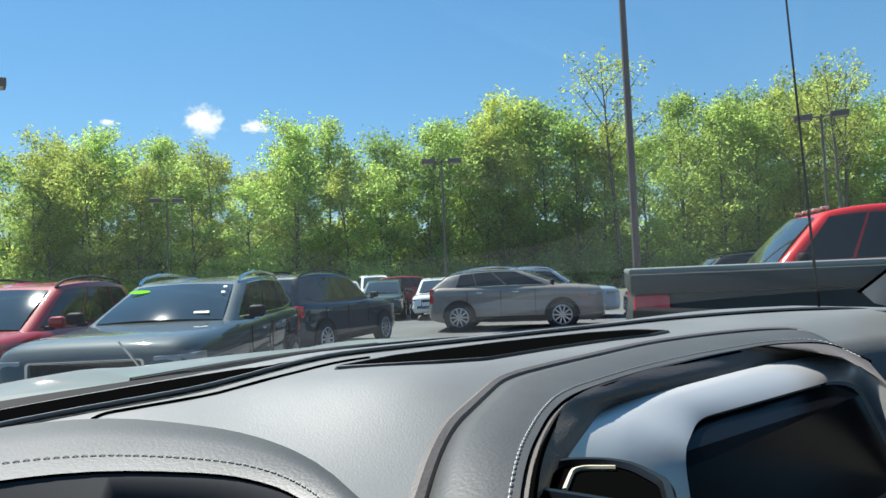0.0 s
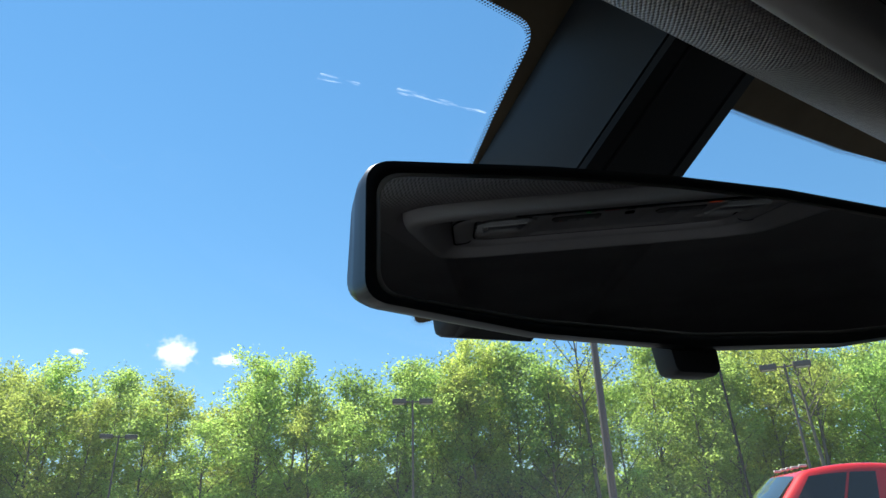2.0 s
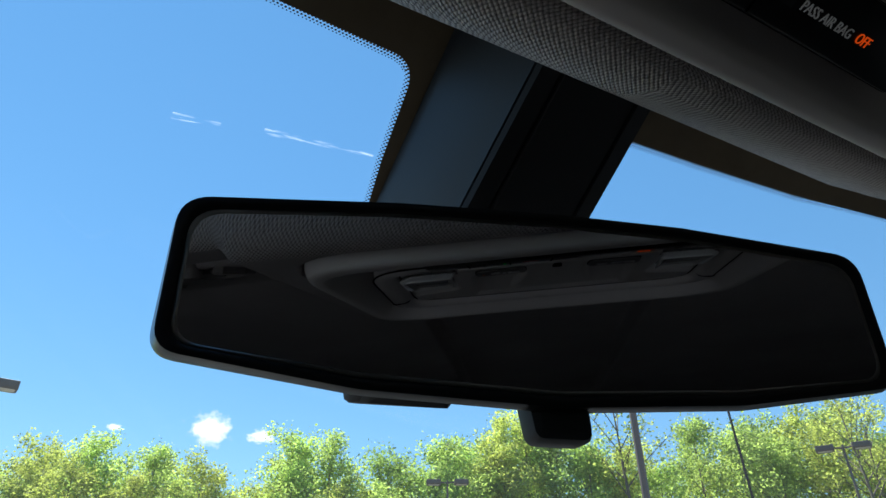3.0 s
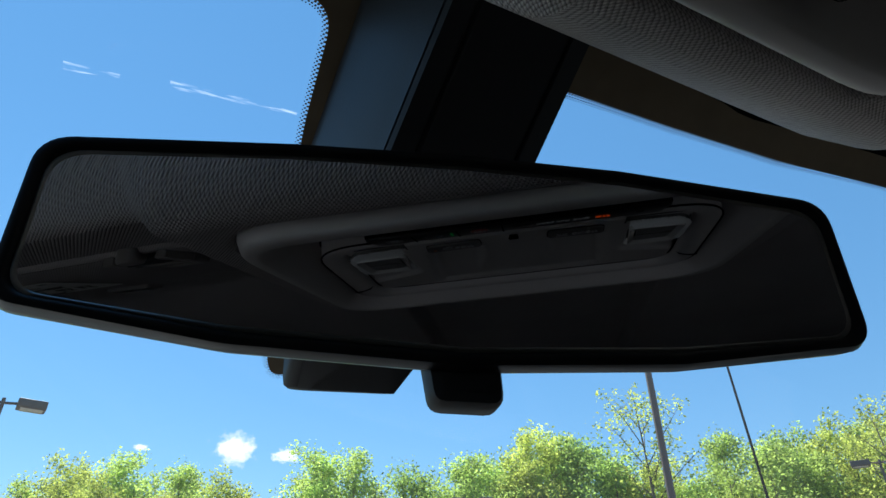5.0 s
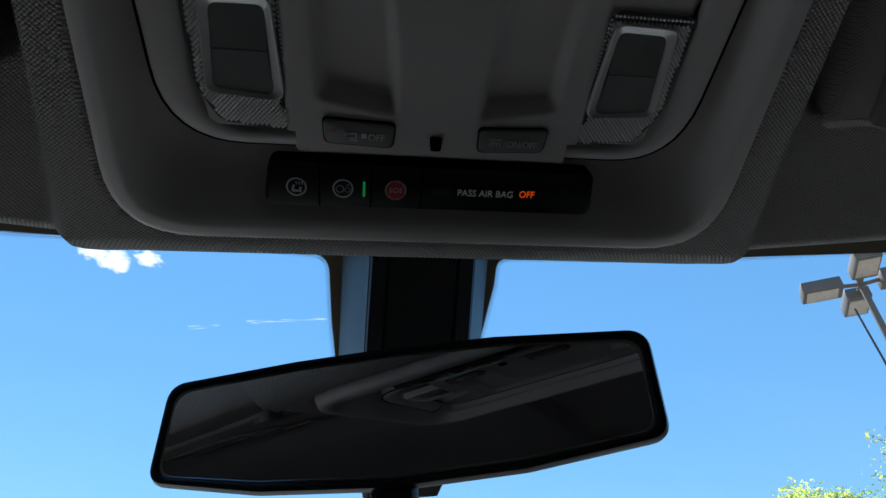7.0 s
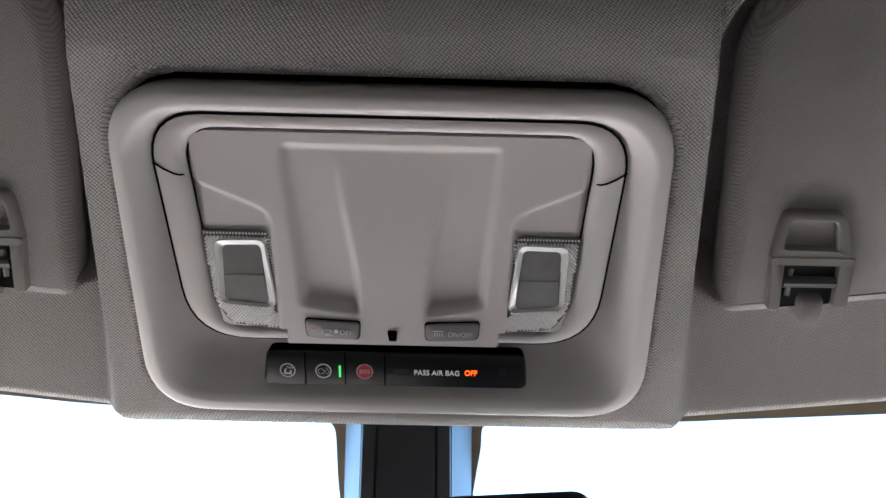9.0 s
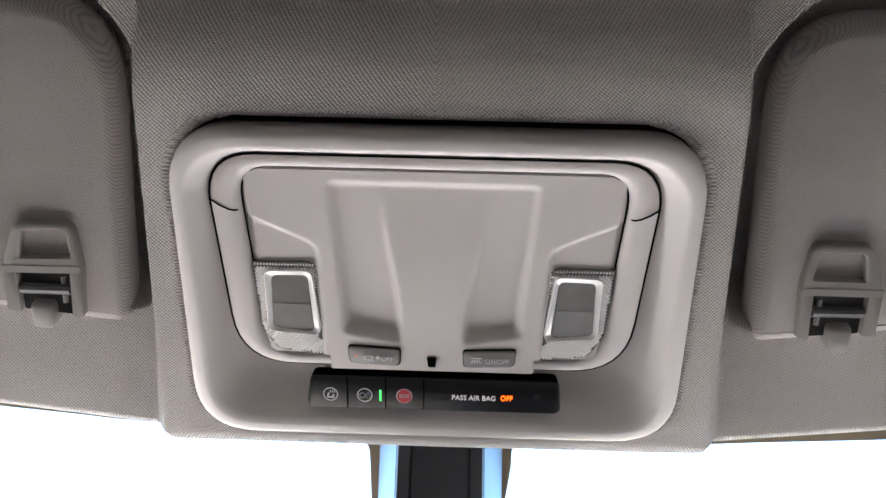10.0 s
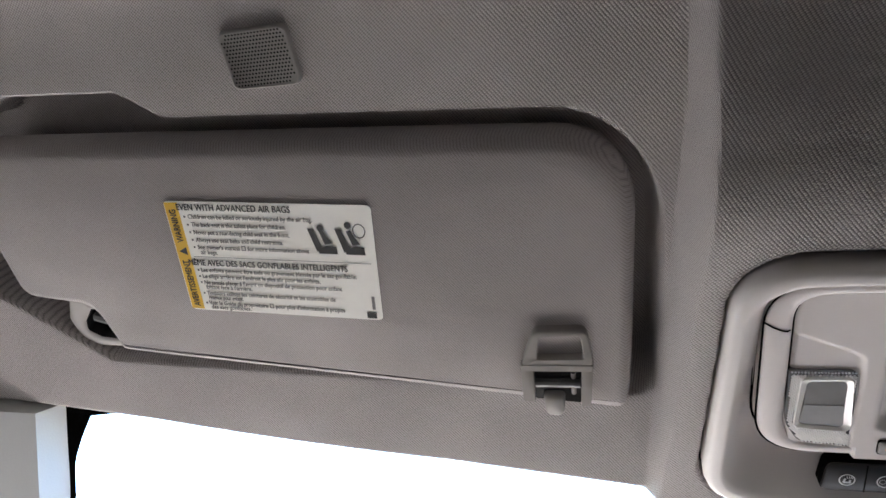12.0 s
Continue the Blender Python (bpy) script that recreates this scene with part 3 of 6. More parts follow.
for x0, x1, z0, z1 in ((-0.86, 0.86, 0.55, 1.40), (-0.86, 0.86, 1.82, 2.0), (-0.86, -0.62, 1.40, 1.82), (0.62, 0.86, 1.40, 1.82)):
    boxy((x1 - x0, 0.06, z1 - z0), ((x0 + x1) / 2, -1.58, (z0 + z1) / 2), 0.01, 2, bm)
back = tagged(part("wall_south", bm, M["cabin"]), "dark trimmed cab back with a window opening", "cab back", kind="structure")
part("pane", sheet([(-0.64, -1.58, 1.38), (0.64, -1.58, 1.38), (0.64, -1.58, 1.84), (-0.64, -1.58, 1.84)], (0, 0, 1.5)), M["privacy_glass"], back, smooth=0).visible_shadow = False
tagged(part("floor", boxy((1.78, 2.75, 0.05), (0, -0.2, 0.57), 0.01), M["cabin"]), "dark carpeted cab floor", "cab floor", kind="structure")
tagged(part("wall_north", boxy((1.78, 0.06, 0.72), (0, 1.16, 0.94), 0.01), M["cabin"]), "dark firewall under the dashboard", "firewall", kind="structure")


# ---- overhead console ----
CON = pose(0, 0.0, 1.809, -10, 0, 0)


def panel_w(y):
    """The height of the console's moulded panel, which leans a little towards the seats at its front."""
    return 0.0045 - 0.063 * (y + 0.096)


def lean(bm):
    """Sets a mesh that was built flat onto the leaning panel."""
    for v in bm.verts:
        v.co.z += panel_w(v.co.y)
    return bm


def inside(p, poly):
    hit = False
    for (ax, ay), (bx, by) in zip(poly, poly[1:] + poly[:1]):
        if (ay > p[1]) != (by > p[1]) and p[0] < ax + (bx - ax) * (p[1] - ay) / (by - ay):
            hit = not hit
    return hit


def overhead_console():
    th = thing("overhead_console", CON, "grey plastic overhead console with reading lamps and buttons", "overhead console")
    S = 8
    outer = rpoly([(-0.1165, -0.1138), (0.1188, -0.1138), (0.1305, 0.0550), (-0.1268, 0.0550)], [0.030, 0.030, 0.032, 0.032], S)
    ring = rpoly([(-0.1040, -0.1016), (0.1037, -0.1016), (0.1005, 0.0125), (-0.1005, 0.0125)], [0.024, 0.024, 0.030, 0.030], S)
    inner = rpoly([(-0.0897, -0.0948), (0.0895, -0.0948), (0.0855, 0.0055), (-0.0855, 0.0055)], [0.016, 0.016, 0.020, 0.020], S)

    def between(a, b, t, w):
        return [(p[0] + (q[0] - p[0]) * t, p[1] + (q[1] - p[1]) * t, w) for p, q in zip(a, b)]

    def face(k, w, front=0.0):
        """A line round the bezel: k below 1 on its flat face, from 1 to 2 down its inner slope."""
        line = []
        for p, q in zip(outer, ring):
            c = 0.66 - 0.26 * step(-0.113, -0.085, p[1]) - 0.20 * step(0.022, 0.052, p[1])
            t = c * k if k <= 1 else c + (1 - c) * (k - 1)
            line.append((p[0] + (q[0] - p[0]) * t, p[1] + (q[1] - p[1]) * t, w + front * step(-0.02, 0.03, p[1])))
        return line
    bm = bmesh.new()
    loft(bm, [between(outer, ring, -0.02, 0.020), between(outer, ring, -0.02, 0.000), face(0.0, -0.0024), face(0.06, -0.0044), face(0.16, -0.0056), face(0.40, -0.0064), face(0.80, -0.0067), face(0.95, -0.0065), face(1.08, -0.0058, 0.0015), face(1.25, -0.0040, 0.0060), face(1.6, -0.0004, 0.0110), face(1.9, 0.0024, 0.0140), face(1.97, 0.0030, 0.0140), face(2.0, 0.010, 0.002)])
    part("bezel", bm, M["trim"], th, smooth=60)
    # black sheet in the gap round the rim, drawn for its shade
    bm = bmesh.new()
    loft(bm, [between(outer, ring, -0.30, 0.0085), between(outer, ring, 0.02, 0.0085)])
    part("gap", bm, M["seam"], th, "black sheet drawn for shade in the rim gap")
    bm = bmesh.new()
    loft(bm, [between(ring, inner, t, w) for t, w in ((0.045, 0.020), (0.045, 0.0026), (0.065, 0.0012), (0.12, 0.0004), (0.45, 0.0), (0.62, 0.0001), (0.76, 0.0006), (0.88, 0.0018), (0.95, 0.0034), (0.965, 0.012))])
    part("grip_ring", bm, M["trim"], th, smooth=60)
    # black sheets and thin tubes draw the shade in both joints of the ring
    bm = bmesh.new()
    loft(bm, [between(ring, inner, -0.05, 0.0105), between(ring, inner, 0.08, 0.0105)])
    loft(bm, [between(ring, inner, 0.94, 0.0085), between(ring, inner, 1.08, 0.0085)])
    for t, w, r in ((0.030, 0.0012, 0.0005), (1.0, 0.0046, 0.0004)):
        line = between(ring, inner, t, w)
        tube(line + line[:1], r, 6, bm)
    part("ring_gap", bm, M["seam"], th, "black sheets and lines drawn for shade in the joints")
    for s in (-1, 1):
        part("seam", tube([(s * 0.1030, -0.0797, 0.0006), (s * 0.0985, -0.0768, -0.0001), (s * 0.0945, -0.0747, 0.0001), (s * 0.0922, -0.0740, 0.0005), (s * 0.0908, -0.0738, 0.0020)], 0.0005, 6), M["seam"], th)

    # the moulded middle: a sunk field with two scoops, and a pocket round each lamp
    def tray(u, v):
        x, y = -0.0885 + 0.177 * u, -0.0942 + 0.0987 * v
        ax = abs(x)
        f = step(-0.085, -0.012, y)
        out_e, in_e, ridge = 0.0492 - 0.0035 * f, 0.0450 - 0.0038 * f, 0.0240 - 0.0076 * f
        end = -0.0030 - 0.18 * (ax - 0.0164)
        field = (1 - step(in_e, out_e, ax)) * step(-0.0892, -0.0852, y) * (1 - step(end - 0.0055, end, y))
        k = step(ridge - 0.0012, ridge + 0.0022, ax)
        deep = 0.0020 * (1 - step(-0.088, -0.03, y)) * (1 - k) + (0.0020 + 0.0040 * f) * k
        a, b = y + 0.0697 + 0.436 * (ax - 0.0855), ax - 0.0553
        d = -0.0022 * math.log(math.exp(-max(-0.05, a) / 0.0022) + math.exp(-max(-0.05, b) / 0.0022))
        # the panel dips at its very edge, beside the ring
        rim = max(step(0.0872, 0.0885, ax + 0.04 * max(0.0, y + 0.09)), step(-0.0932, -0.0942, y))
        return (x, y, panel_w(y) + field * deep + 0.0024 * step(-0.0006, 0.0016, d) + 0.002 * rim)
    bm = grid(140, 100, tray)
    merge(bm, grid(60, 10, lambda u, v: (-0.0533 + 0.1066 * u, 0.0045 + 0.0090 * v, panel_w(0.0045) - 0.0004 * v + 0.004 * max(step(0.93, 1.0, v), step(0.985, 1.0, abs(2 * u - 1))))))
    part("tray", bm, M["trim"], th, smooth=60)

    for s in (-1, 1):
        def side(pts):
            return pts if s < 0 else [(-x, y) for x, y in reversed(pts)]
        o = side(rpoly([(-0.0880, -0.0466), (-0.0570, -0.0470), (-0.0536, 0.0050), (-0.0790, 0.0026), (-0.0862, -0.0100)], [0.002, 0.006, 0.001, 0.008, 0.010], 4))
        lamp = part("reading_lamp", lean(slab(o, 0.0012, 0.006, 0.0)), M["lens"], th, "clear moulded lamp lens with a diamond pattern")
        rim = side(rpoly([(-0.0824, -0.0426), (-0.0589, -0.0432), (-0.0556, -0.0070), (-0.0830, -0.0092)], 0.004, 5))
        win = side(rpoly([(-0.0789, -0.0396), (-0.0612, -0.0400), (-0.0596, -0.0086), (-0.0803, -0.0108)], 0.003, 5))
        lens_rim = bmesh.new()
        loft(lens_rim, [[(p[0] + (q[0] - p[0]) * t, p[1] + (q[1] - p[1]) * t, w) for p, q in zip(rim, win)] for t, w in ((0.0, 0.0012), (0.0, -0.0002), (0.12, -0.0006), (0.35, -0.0001), (0.75, 0.0004), (1.0, 0.0009))])
        part("lens_rim", lean(lens_rim), M["lens_clear"], lamp, "clear plastic rim", smooth=50)
        # the press pad: two shallow facets that meet in the middle
        pad = bmesh.new()
        for y0, y1, w0, w1 in ((-0.0400, -0.0245, 0.0010, 0.0003), (-0.0245, -0.0080, 0.0003, 0.0009)):
            merge(pad, grid(6, 6, lambda u, v: (s * (0.0700 + (0.0092 + 0.0014 * step(-0.025, -0.009, y0 + (y1 - y0) * v)) * (2 * u - 1)), y0 + (y1 - y0) * v, w0 + (w1 - w0) * v)))
        part("lens_window", lean(pad), M["lens_window"], lamp, "grey translucent press pad")
        part("pad_edge", lean(boxy((0.0180, 0.0004, 0.0008), (s * 0.0700, -0.0245, 0.0004), 0.0002)), M["button"], lamp)
        # diamonds moulded into the border, with a row of beads along two edges
        cut = bmesh.new()
        n, h = 0.0018, 0.0014
        for r in range(64):
            for c in range(24):
                px, py = s * (0.0530 + n * (c + 0.5 * (r % 2)) * 0.92), -0.0460 + n * 0.5 * r
                if py < -0.0440 or (abs(px) < 0.0578 and py < -0.004) or not inside((px * 1.012, py), o) or not inside((px, py + 0.0007), o) or inside((px, py), rim):
                    continue
                q = [cut.verts.new(p) for p in ((px - n * 0.45, py, 0.0011), (px, py - n * 0.48, 0.0011), (px + n * 0.45, py, 0.0011), (px, py + n * 0.48, 0.0011))]
                top = cut.verts.new((px, py, 0.0011 - h))
                for a, b in zip(q, q[1:] + q[:1]):
                    cut.faces.new((a, b, top))
        bmesh.ops.recalc_face_normals(cut, faces=cut.faces)
        part("diamond_pattern", lean(cut), M["lens_cut"], lamp, smooth=0)["kind"] = "stuff"
        beads = bmesh.new()
        for k in range(20):
            bmesh.ops.create_icosphere(beads, subdivisions=1, radius=0.00062, matrix=Matrix.Translation((s * (0.0583 + 0.00148 * k), -0.0454, 0.0010)))
        for k in range(26):
            bmesh.ops.create_icosphere(beads, subdivisions=1, radius=0.00062, matrix=Matrix.Translation((s * (0.0570 - 0.00009 * k), -0.0440 + 0.00148 * k, 0.0010)))
        part("beading", lean(beads), M["lens_cut"], lamp)["kind"] = "stuff"

    flip = pose(0, 0, 0, 180)
    # two push buttons, each on a black slab that draws the shade round it
    for s, txt in ((-1, "OFF"), (1, "ON/OFF")):
        cx, cy, w = s * 0.0292, 0.0036, panel_w(0.0036)
        o = rpoly([(-0.0130, -0.0046), (0.0130, -0.0046), (0.0124, 0.0048), (-0.0124, 0.0048)], [0.002, 0.002, 0.003, 0.003], 4)
        tilt = 0.05 * s
        grown = lambda k: [(cx + x + math.copysign(k, x), cy + y + math.copysign(k, y) - tilt * x) for x, y in o]
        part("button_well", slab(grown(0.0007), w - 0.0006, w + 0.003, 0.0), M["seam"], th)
        b = part("push_button", slab(grown(-0.0003), w - 0.0016, w + 0.002, 0.0010), M["button"], th, "grey push button with white legend")
        z = w - 0.0019
        words("legend", txt, 0.0040, M["ink_light"], pose(cx + (0.0065 if s < 0 else 0.0040), cy + 0.0010, z) @ flip, b, width=0.0062 if s < 0 else 0.0118)
        bm = bmesh.new()
        if s < 0:
            # a lamp held over a door
            for dx, dy, a, c in ((-0.0030, 0.0000, 0.0040, 0.0004), (-0.0030, 0.0020, 0.0040, 0.0004), (-0.0050, 0.0010, 0.0004, 0.0024), (-0.0010, 0.0010, 0.0004, 0.0024), (-0.0020, 0.0030, 0.0034, 0.0005), (0.0018, 0.0008, 0.0018, 0.0022)):
                boxy((a, c, 0.0002), (cx + dx, cy + dy - 0.0004, z + 0.0001), 0, 1, bm)
            part("tell_tale", boxy((0.0011, 0.0011, 0.0003), (cx - 0.0092, cy - 0.0006, z)), M["amber_dim"], b, "small dim tell-tale")
        else:
            # a ceiling lamp with its rays
            boxy((0.0052, 0.0005, 0.0002), (cx - 0.0066, cy - 0.0008, z + 0.0001), 0, 1, bm)
            for k in range(4):
                boxy((0.0004, 0.0022, 0.0002), (cx - 0.0084 + 0.0012 * k, cy + 0.0012, z + 0.0001), 0, 1, bm, pose(0, 0, 0, 0, 0, 24 - 16 * k))
        part("icon", bm, M["ink_light"], b)
    part("microphone", slab(rpoly([(-0.0026, 0.0040), (0.0024, 0.0040), (0.0020, 0.0098), (-0.0018, 0.0098)], 0.0008, 3), panel_w(0.0045) - 0.0010, 0.003, 0.0), M["seam"], th, "small black microphone slot")

    # the black switch bar
    bar_o = rpoly([(-0.0630, 0.0170), (0.0660, 0.0170), (0.0683, 0.0358), (-0.0655, 0.0358)], 0.004, 5)
    bar = part("switch_bar", slab(bar_o, -0.0030, 0.006, 0.0008), M["gloss_black"], th, "gloss black switch bar with lit legends")
    # a wider black slab draws the shade round the bar's edge
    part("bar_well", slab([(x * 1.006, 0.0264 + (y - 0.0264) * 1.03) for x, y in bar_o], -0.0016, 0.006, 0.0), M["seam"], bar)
    for x in (-0.0442, -0.0240, -0.0040):
        part("switch_gap", boxy((0.0006, 0.0184, 0.0004), (x, 0.0264, -0.0031)), M["seam"], bar)
    w = -0.0033

    def ring_icon(x, y, r, mat, name):
        bm = bmesh.new()
        n = 28
        a = [(x + r * math.cos(6.2832 * k / n), y + r * math.sin(6.2832 * k / n), w) for k in range(n)]
        b = [(x + r * 0.84 * math.cos(6.2832 * k / n), y + r * 0.84 * math.sin(6.2832 * k / n), w) for k in range(n)]
        loft(bm, [a, b])
        return part(name, bm, mat, bar, smooth=0)
    ring_icon(-0.0530, 0.0275, 0.0040, M["ink_light"], "icon_ring")
    bm = bmesh.new()
    boxy((0.0034, 0.0009, 0.0003), (-0.0528, 0.0292, w), 0, 1, bm)
    boxy((0.0009, 0.0028, 0.0003), (-0.0543, 0.0280, w), 0, 1, bm, pose(0, 0, 0, 0, 0, 15))
    boxy((0.0009, 0.0022, 0.0003), (-0.0515, 0.0286, w), 0, 1, bm)
    for k in range(3):
        boxy((0.0004, 0.0014, 0.0003), (-0.0530 + 0.0011 * k, 0.0258, w), 0, 1, bm, pose(0, 0, 0, 0, 0, -20))
    part("icon", bm, M["ink_light"], bar)
    ring_icon(-0.0350, 0.0275, 0.0041, M["ink_light"], "icon_ring")
    ring_icon(-0.0362, 0.0277, 0.0016, M["ink_light"], "icon_ring")
    ring_icon(-0.0332, 0.0280, 0.0011, M["ink_light"], "icon_ring")
    part("icon", boxy((0.0012, 0.0006, 0.0002), (-0.0332, 0.0260, w), 0, 1), M["blue_mark"], bar)
    part("tell_tale", boxy((0.0010, 0.0064, 0.0004), (-0.0267, 0.0275, w)), M["green"], bar, "green lit bar")
    bm = slab([(-0.0142 + 0.0041 * math.cos(6.2832 * k / 28), 0.0274 + 0.0041 * math.sin(6.2832 * k / 28)) for k in range(28)], w, w + 0.0006)
    sos = part("sos_button", bm, M["sos_red"], bar, "round red emergency button")
    words("legend", "SOS", 0.0030, M["ink_light"], pose(-0.0142, 0.0274, w - 0.0002) @ flip, sos, width=0.0052)
    ring_icon(-0.0142, 0.0274, 0.0043, M["ink_light"], "icon_ring")
    words("legend", "PASS AIR BAG", 0.0040, M["white_dim"], pose(0.0223, 0.0275, w) @ flip, bar, width=0.0228)
    words("legend", "OFF", 0.0042, M["amber"], pose(0.0395, 0.0272, w) @ flip, bar, "amber lit legend", width=0.0062)
    part("dark_icon", boxy((0.0075, 0.0038, 0.0002), (0.0044, 0.0275, w + 0.0002)), M["black"], bar)
    part("dark_icon", boxy((0.0030, 0.0038, 0.0002), (0.0555, 0.0262, w + 0.0002)), M["black"], bar)
    # the bar leans towards the seats
    bar.matrix_basis = pose(0, 0.0268, -0.0040, -9.5) @ pose(0, -0.0264, 0.0030)
    return th


overhead_console()


# ---- mirror, neck and sensor cover ----
def mirror_frame():
    """The glass's frame: x across, y up, z towards the seats."""
    top, x, y = Vector((-0.0099, 0.1180, 1.7738)), Vector((0.9451, -0.3217, -0.0573)).normalized(), Vector((0.0430, -0.0516, 0.9977))
    z = x.cross(y).normalized()
    y = z.cross(x)
    c = top - y * 0.0265
    return Matrix(((x.x, y.x, z.x, c.x), (x.y, y.y, z.y, c.y), (x.z, y.z, z.z, c.z), (0, 0, 0, 1)))


MIR = mirror_frame()


def mirror_outline(k=0.0, low=0.0):
    """The mirror's rim, drawn in by k metres; low draws the bottom edge outwards."""
    return rpoly([(-0.1178 + k - low * 0.8, 0.0250 - k), (-0.05, 0.0305 - k), (0.0, 0.0325 - k), (0.05, 0.0324 - k), (0.1200 - k, 0.0278 - k), (0.1202 - k + low * 0.4, -0.0222 + k * 0.6), (0.06, -0.0318 + k), (0.0, -0.0354 + k), (-0.06, -0.0332 + k), (-0.1168 + k - low, -0.0248 + k * 0.6)], [0.010, 0.05, 0.05, 0.05, 0.010, 0.009, 0.06, 0.06, 0.06, 0.009], 7)


def rear_view_mirror():
    th = thing("rear_view_mirror", MIR, "black rear-view mirror with a dimmed glass under the headliner", "mirror")
    bm = bmesh.new()
    loft(bm, [at_height(mirror_outline(0.0050), 0.0022), at_height(mirror_outline(0.0042), 0.0036), at_height(mirror_outline(0.0026), 0.0042), at_height(mirror_outline(0.0010), 0.0036), at_height(mirror_outline(0.0), 0.0005), at_height(mirror_outline(0.0012, 0.0030), -0.004), at_height(mirror_outline(0.0055, 0.0090), -0.010), at_height(mirror_outline(0.0115, 0.012), -0.017), at_height(mirror_outline(0.017), -0.025)], False, True)
    part("case", bm, M["gloss_black"], th, smooth=50)
    bm = bmesh.new()
    loft(bm, [at_height(mirror_outline(0.0044), 0.0026), at_height(mirror_outline(0.0054), 0.0032), at_height(mirror_outline(0.0062), 0.0027)])
    part("bevel", bm, M["bevel"], th, "bright bevelled glass edge", smooth=60)
    bm = bmesh.new()
    loft(bm, [at_height(mirror_outline(0.0058), 0.0028)], True)
    part("mirror_glass", bm, mirror_mat, th, "dimmed mirror glass", smooth=0)
    bm = slab(rpoly([(-0.0108, -0.027), (0.0102, -0.027), (0.0112, -0.0434), (-0.0078, -0.0432)], 0.004, 4), -0.013, 0.000, 0.003)
    part("dimming_tab", bm, M["black"], th, "black tab under the mirror")
    return th


rear_view_mirror()


def mirror_neck():
    th = thing("mirror_neck", Matrix(), "grained black cover over the mirror's stem and sensors", "mirror mount")
    mid = 0.0050
    rows = []
    for i in range(13):
        t = i / 12
        y = 0.062 + 0.150 * t
        g = glass_z(mid, y)
        wdt = 0.0405 + 0.0040 * t
        dep = 0.0420 * (1 - 0.55 * step(0.72, 1.0, t))
        lid_w = 0.0255 + 0.0045 * t
        half = [(wdt, y, g - 0.001), (wdt * 0.985, y - dep * 0.06, g - dep * 0.20), (lid_w + 0.0022, y - dep * 0.30, g - dep * 0.86), (lid_w + 0.0005, y - dep * 0.34, g - dep * 0.985)]
        rows.append([(mid - a, b, c) for a, b, c in half] + [(mid + a, b, c) for a, b, c in reversed(half)])
    bm = bmesh.new()
    loft(bm, rows, True, True)
    part("cover", bm, M["neck"], th, smooth=50)
    # the darker centre lid
    bm = bmesh.new()
    lid = []
    for i in range(9):
        t = i / 8
        y = 0.064 + 0.128 * t
        g = glass_z(mid, y)
        dep = 0.0420
        a = 0.0255 + 0.0040 * t
        yy = y - dep * 0.34
        half = [(a, yy - 0.0005, g - dep), (a - 0.001, yy - 0.0015, g - dep - 0.0022), (a * 0.70, yy - 0.0020, g - dep - 0.0030), (a * 0.67, yy - 0.0012, g - dep - 0.0018), (a * 0.64, yy - 0.0012, g - dep - 0.0018), (a * 0.61, yy - 0.0020, g - dep - 0.0032)]
        lid.append([(mid - q[0], q[1], q[2]) for q in half] + [(mid + q[0], q[1], q[2]) for q in reversed(half)])
    loft(bm, lid, True, True)
    part("lid", bm, M["black"], th, "smooth black centre lid")
    # stem to the mirror
    c = MIR @ Vector((0, 0, -0.02))
    part("stem", tube([(0.005, 0.18, 1.79), (0.004, 0.185, 1.762), tuple(c)], [0.012, 0.012, 0.014], 12), M["black"], th)
    # the sensor cover's foot under the mirror
    bm = bmesh.new()
    o = rpoly([(-0.0300, 0.205), (0.0470, 0.200), (0.0250, 0.254), (-0.0200, 0.283)], [0.006, 0.006, 0.014, 0.010], 8)
    low = lambda y: 1.7475 + (0.22 * (y - 0.247) if y > 0.247 else 0.75 * (0.247 - y))
    loft(bm, [[(x, y, glass_z(x, y) - 0.001) for x, y in o], [(x, y - 0.001, min(low(y) + 0.007, glass_z(x, y) - 0.003)) for x, y in o], [(x * 0.98, 0.215 + (y - 0.215) * 0.975, low(y) + 0.0035) for x, y in o], [(x * 0.93, 0.215 + (y - 0.215) * 0.92, low(y) + 0.001) for x, y in o], [(x * 0.84 + 0.001, 0.215 + (y - 0.215) * 0.82, low(y)) for x, y in o]], True, True)
    part("sensor_cover", bm, M["black"], th, smooth=50)
    return th


mirror_neck()


# ---- sun visors ----
def flat_on_visor(s, outline, lift=0.0):
    dx, dy = (0.0, 0.0) if s < 0 else (0.005, 0.001)
    return [(-s * x + dx, y + dy, visor_z(x, y) + lift) for x, y in outline]


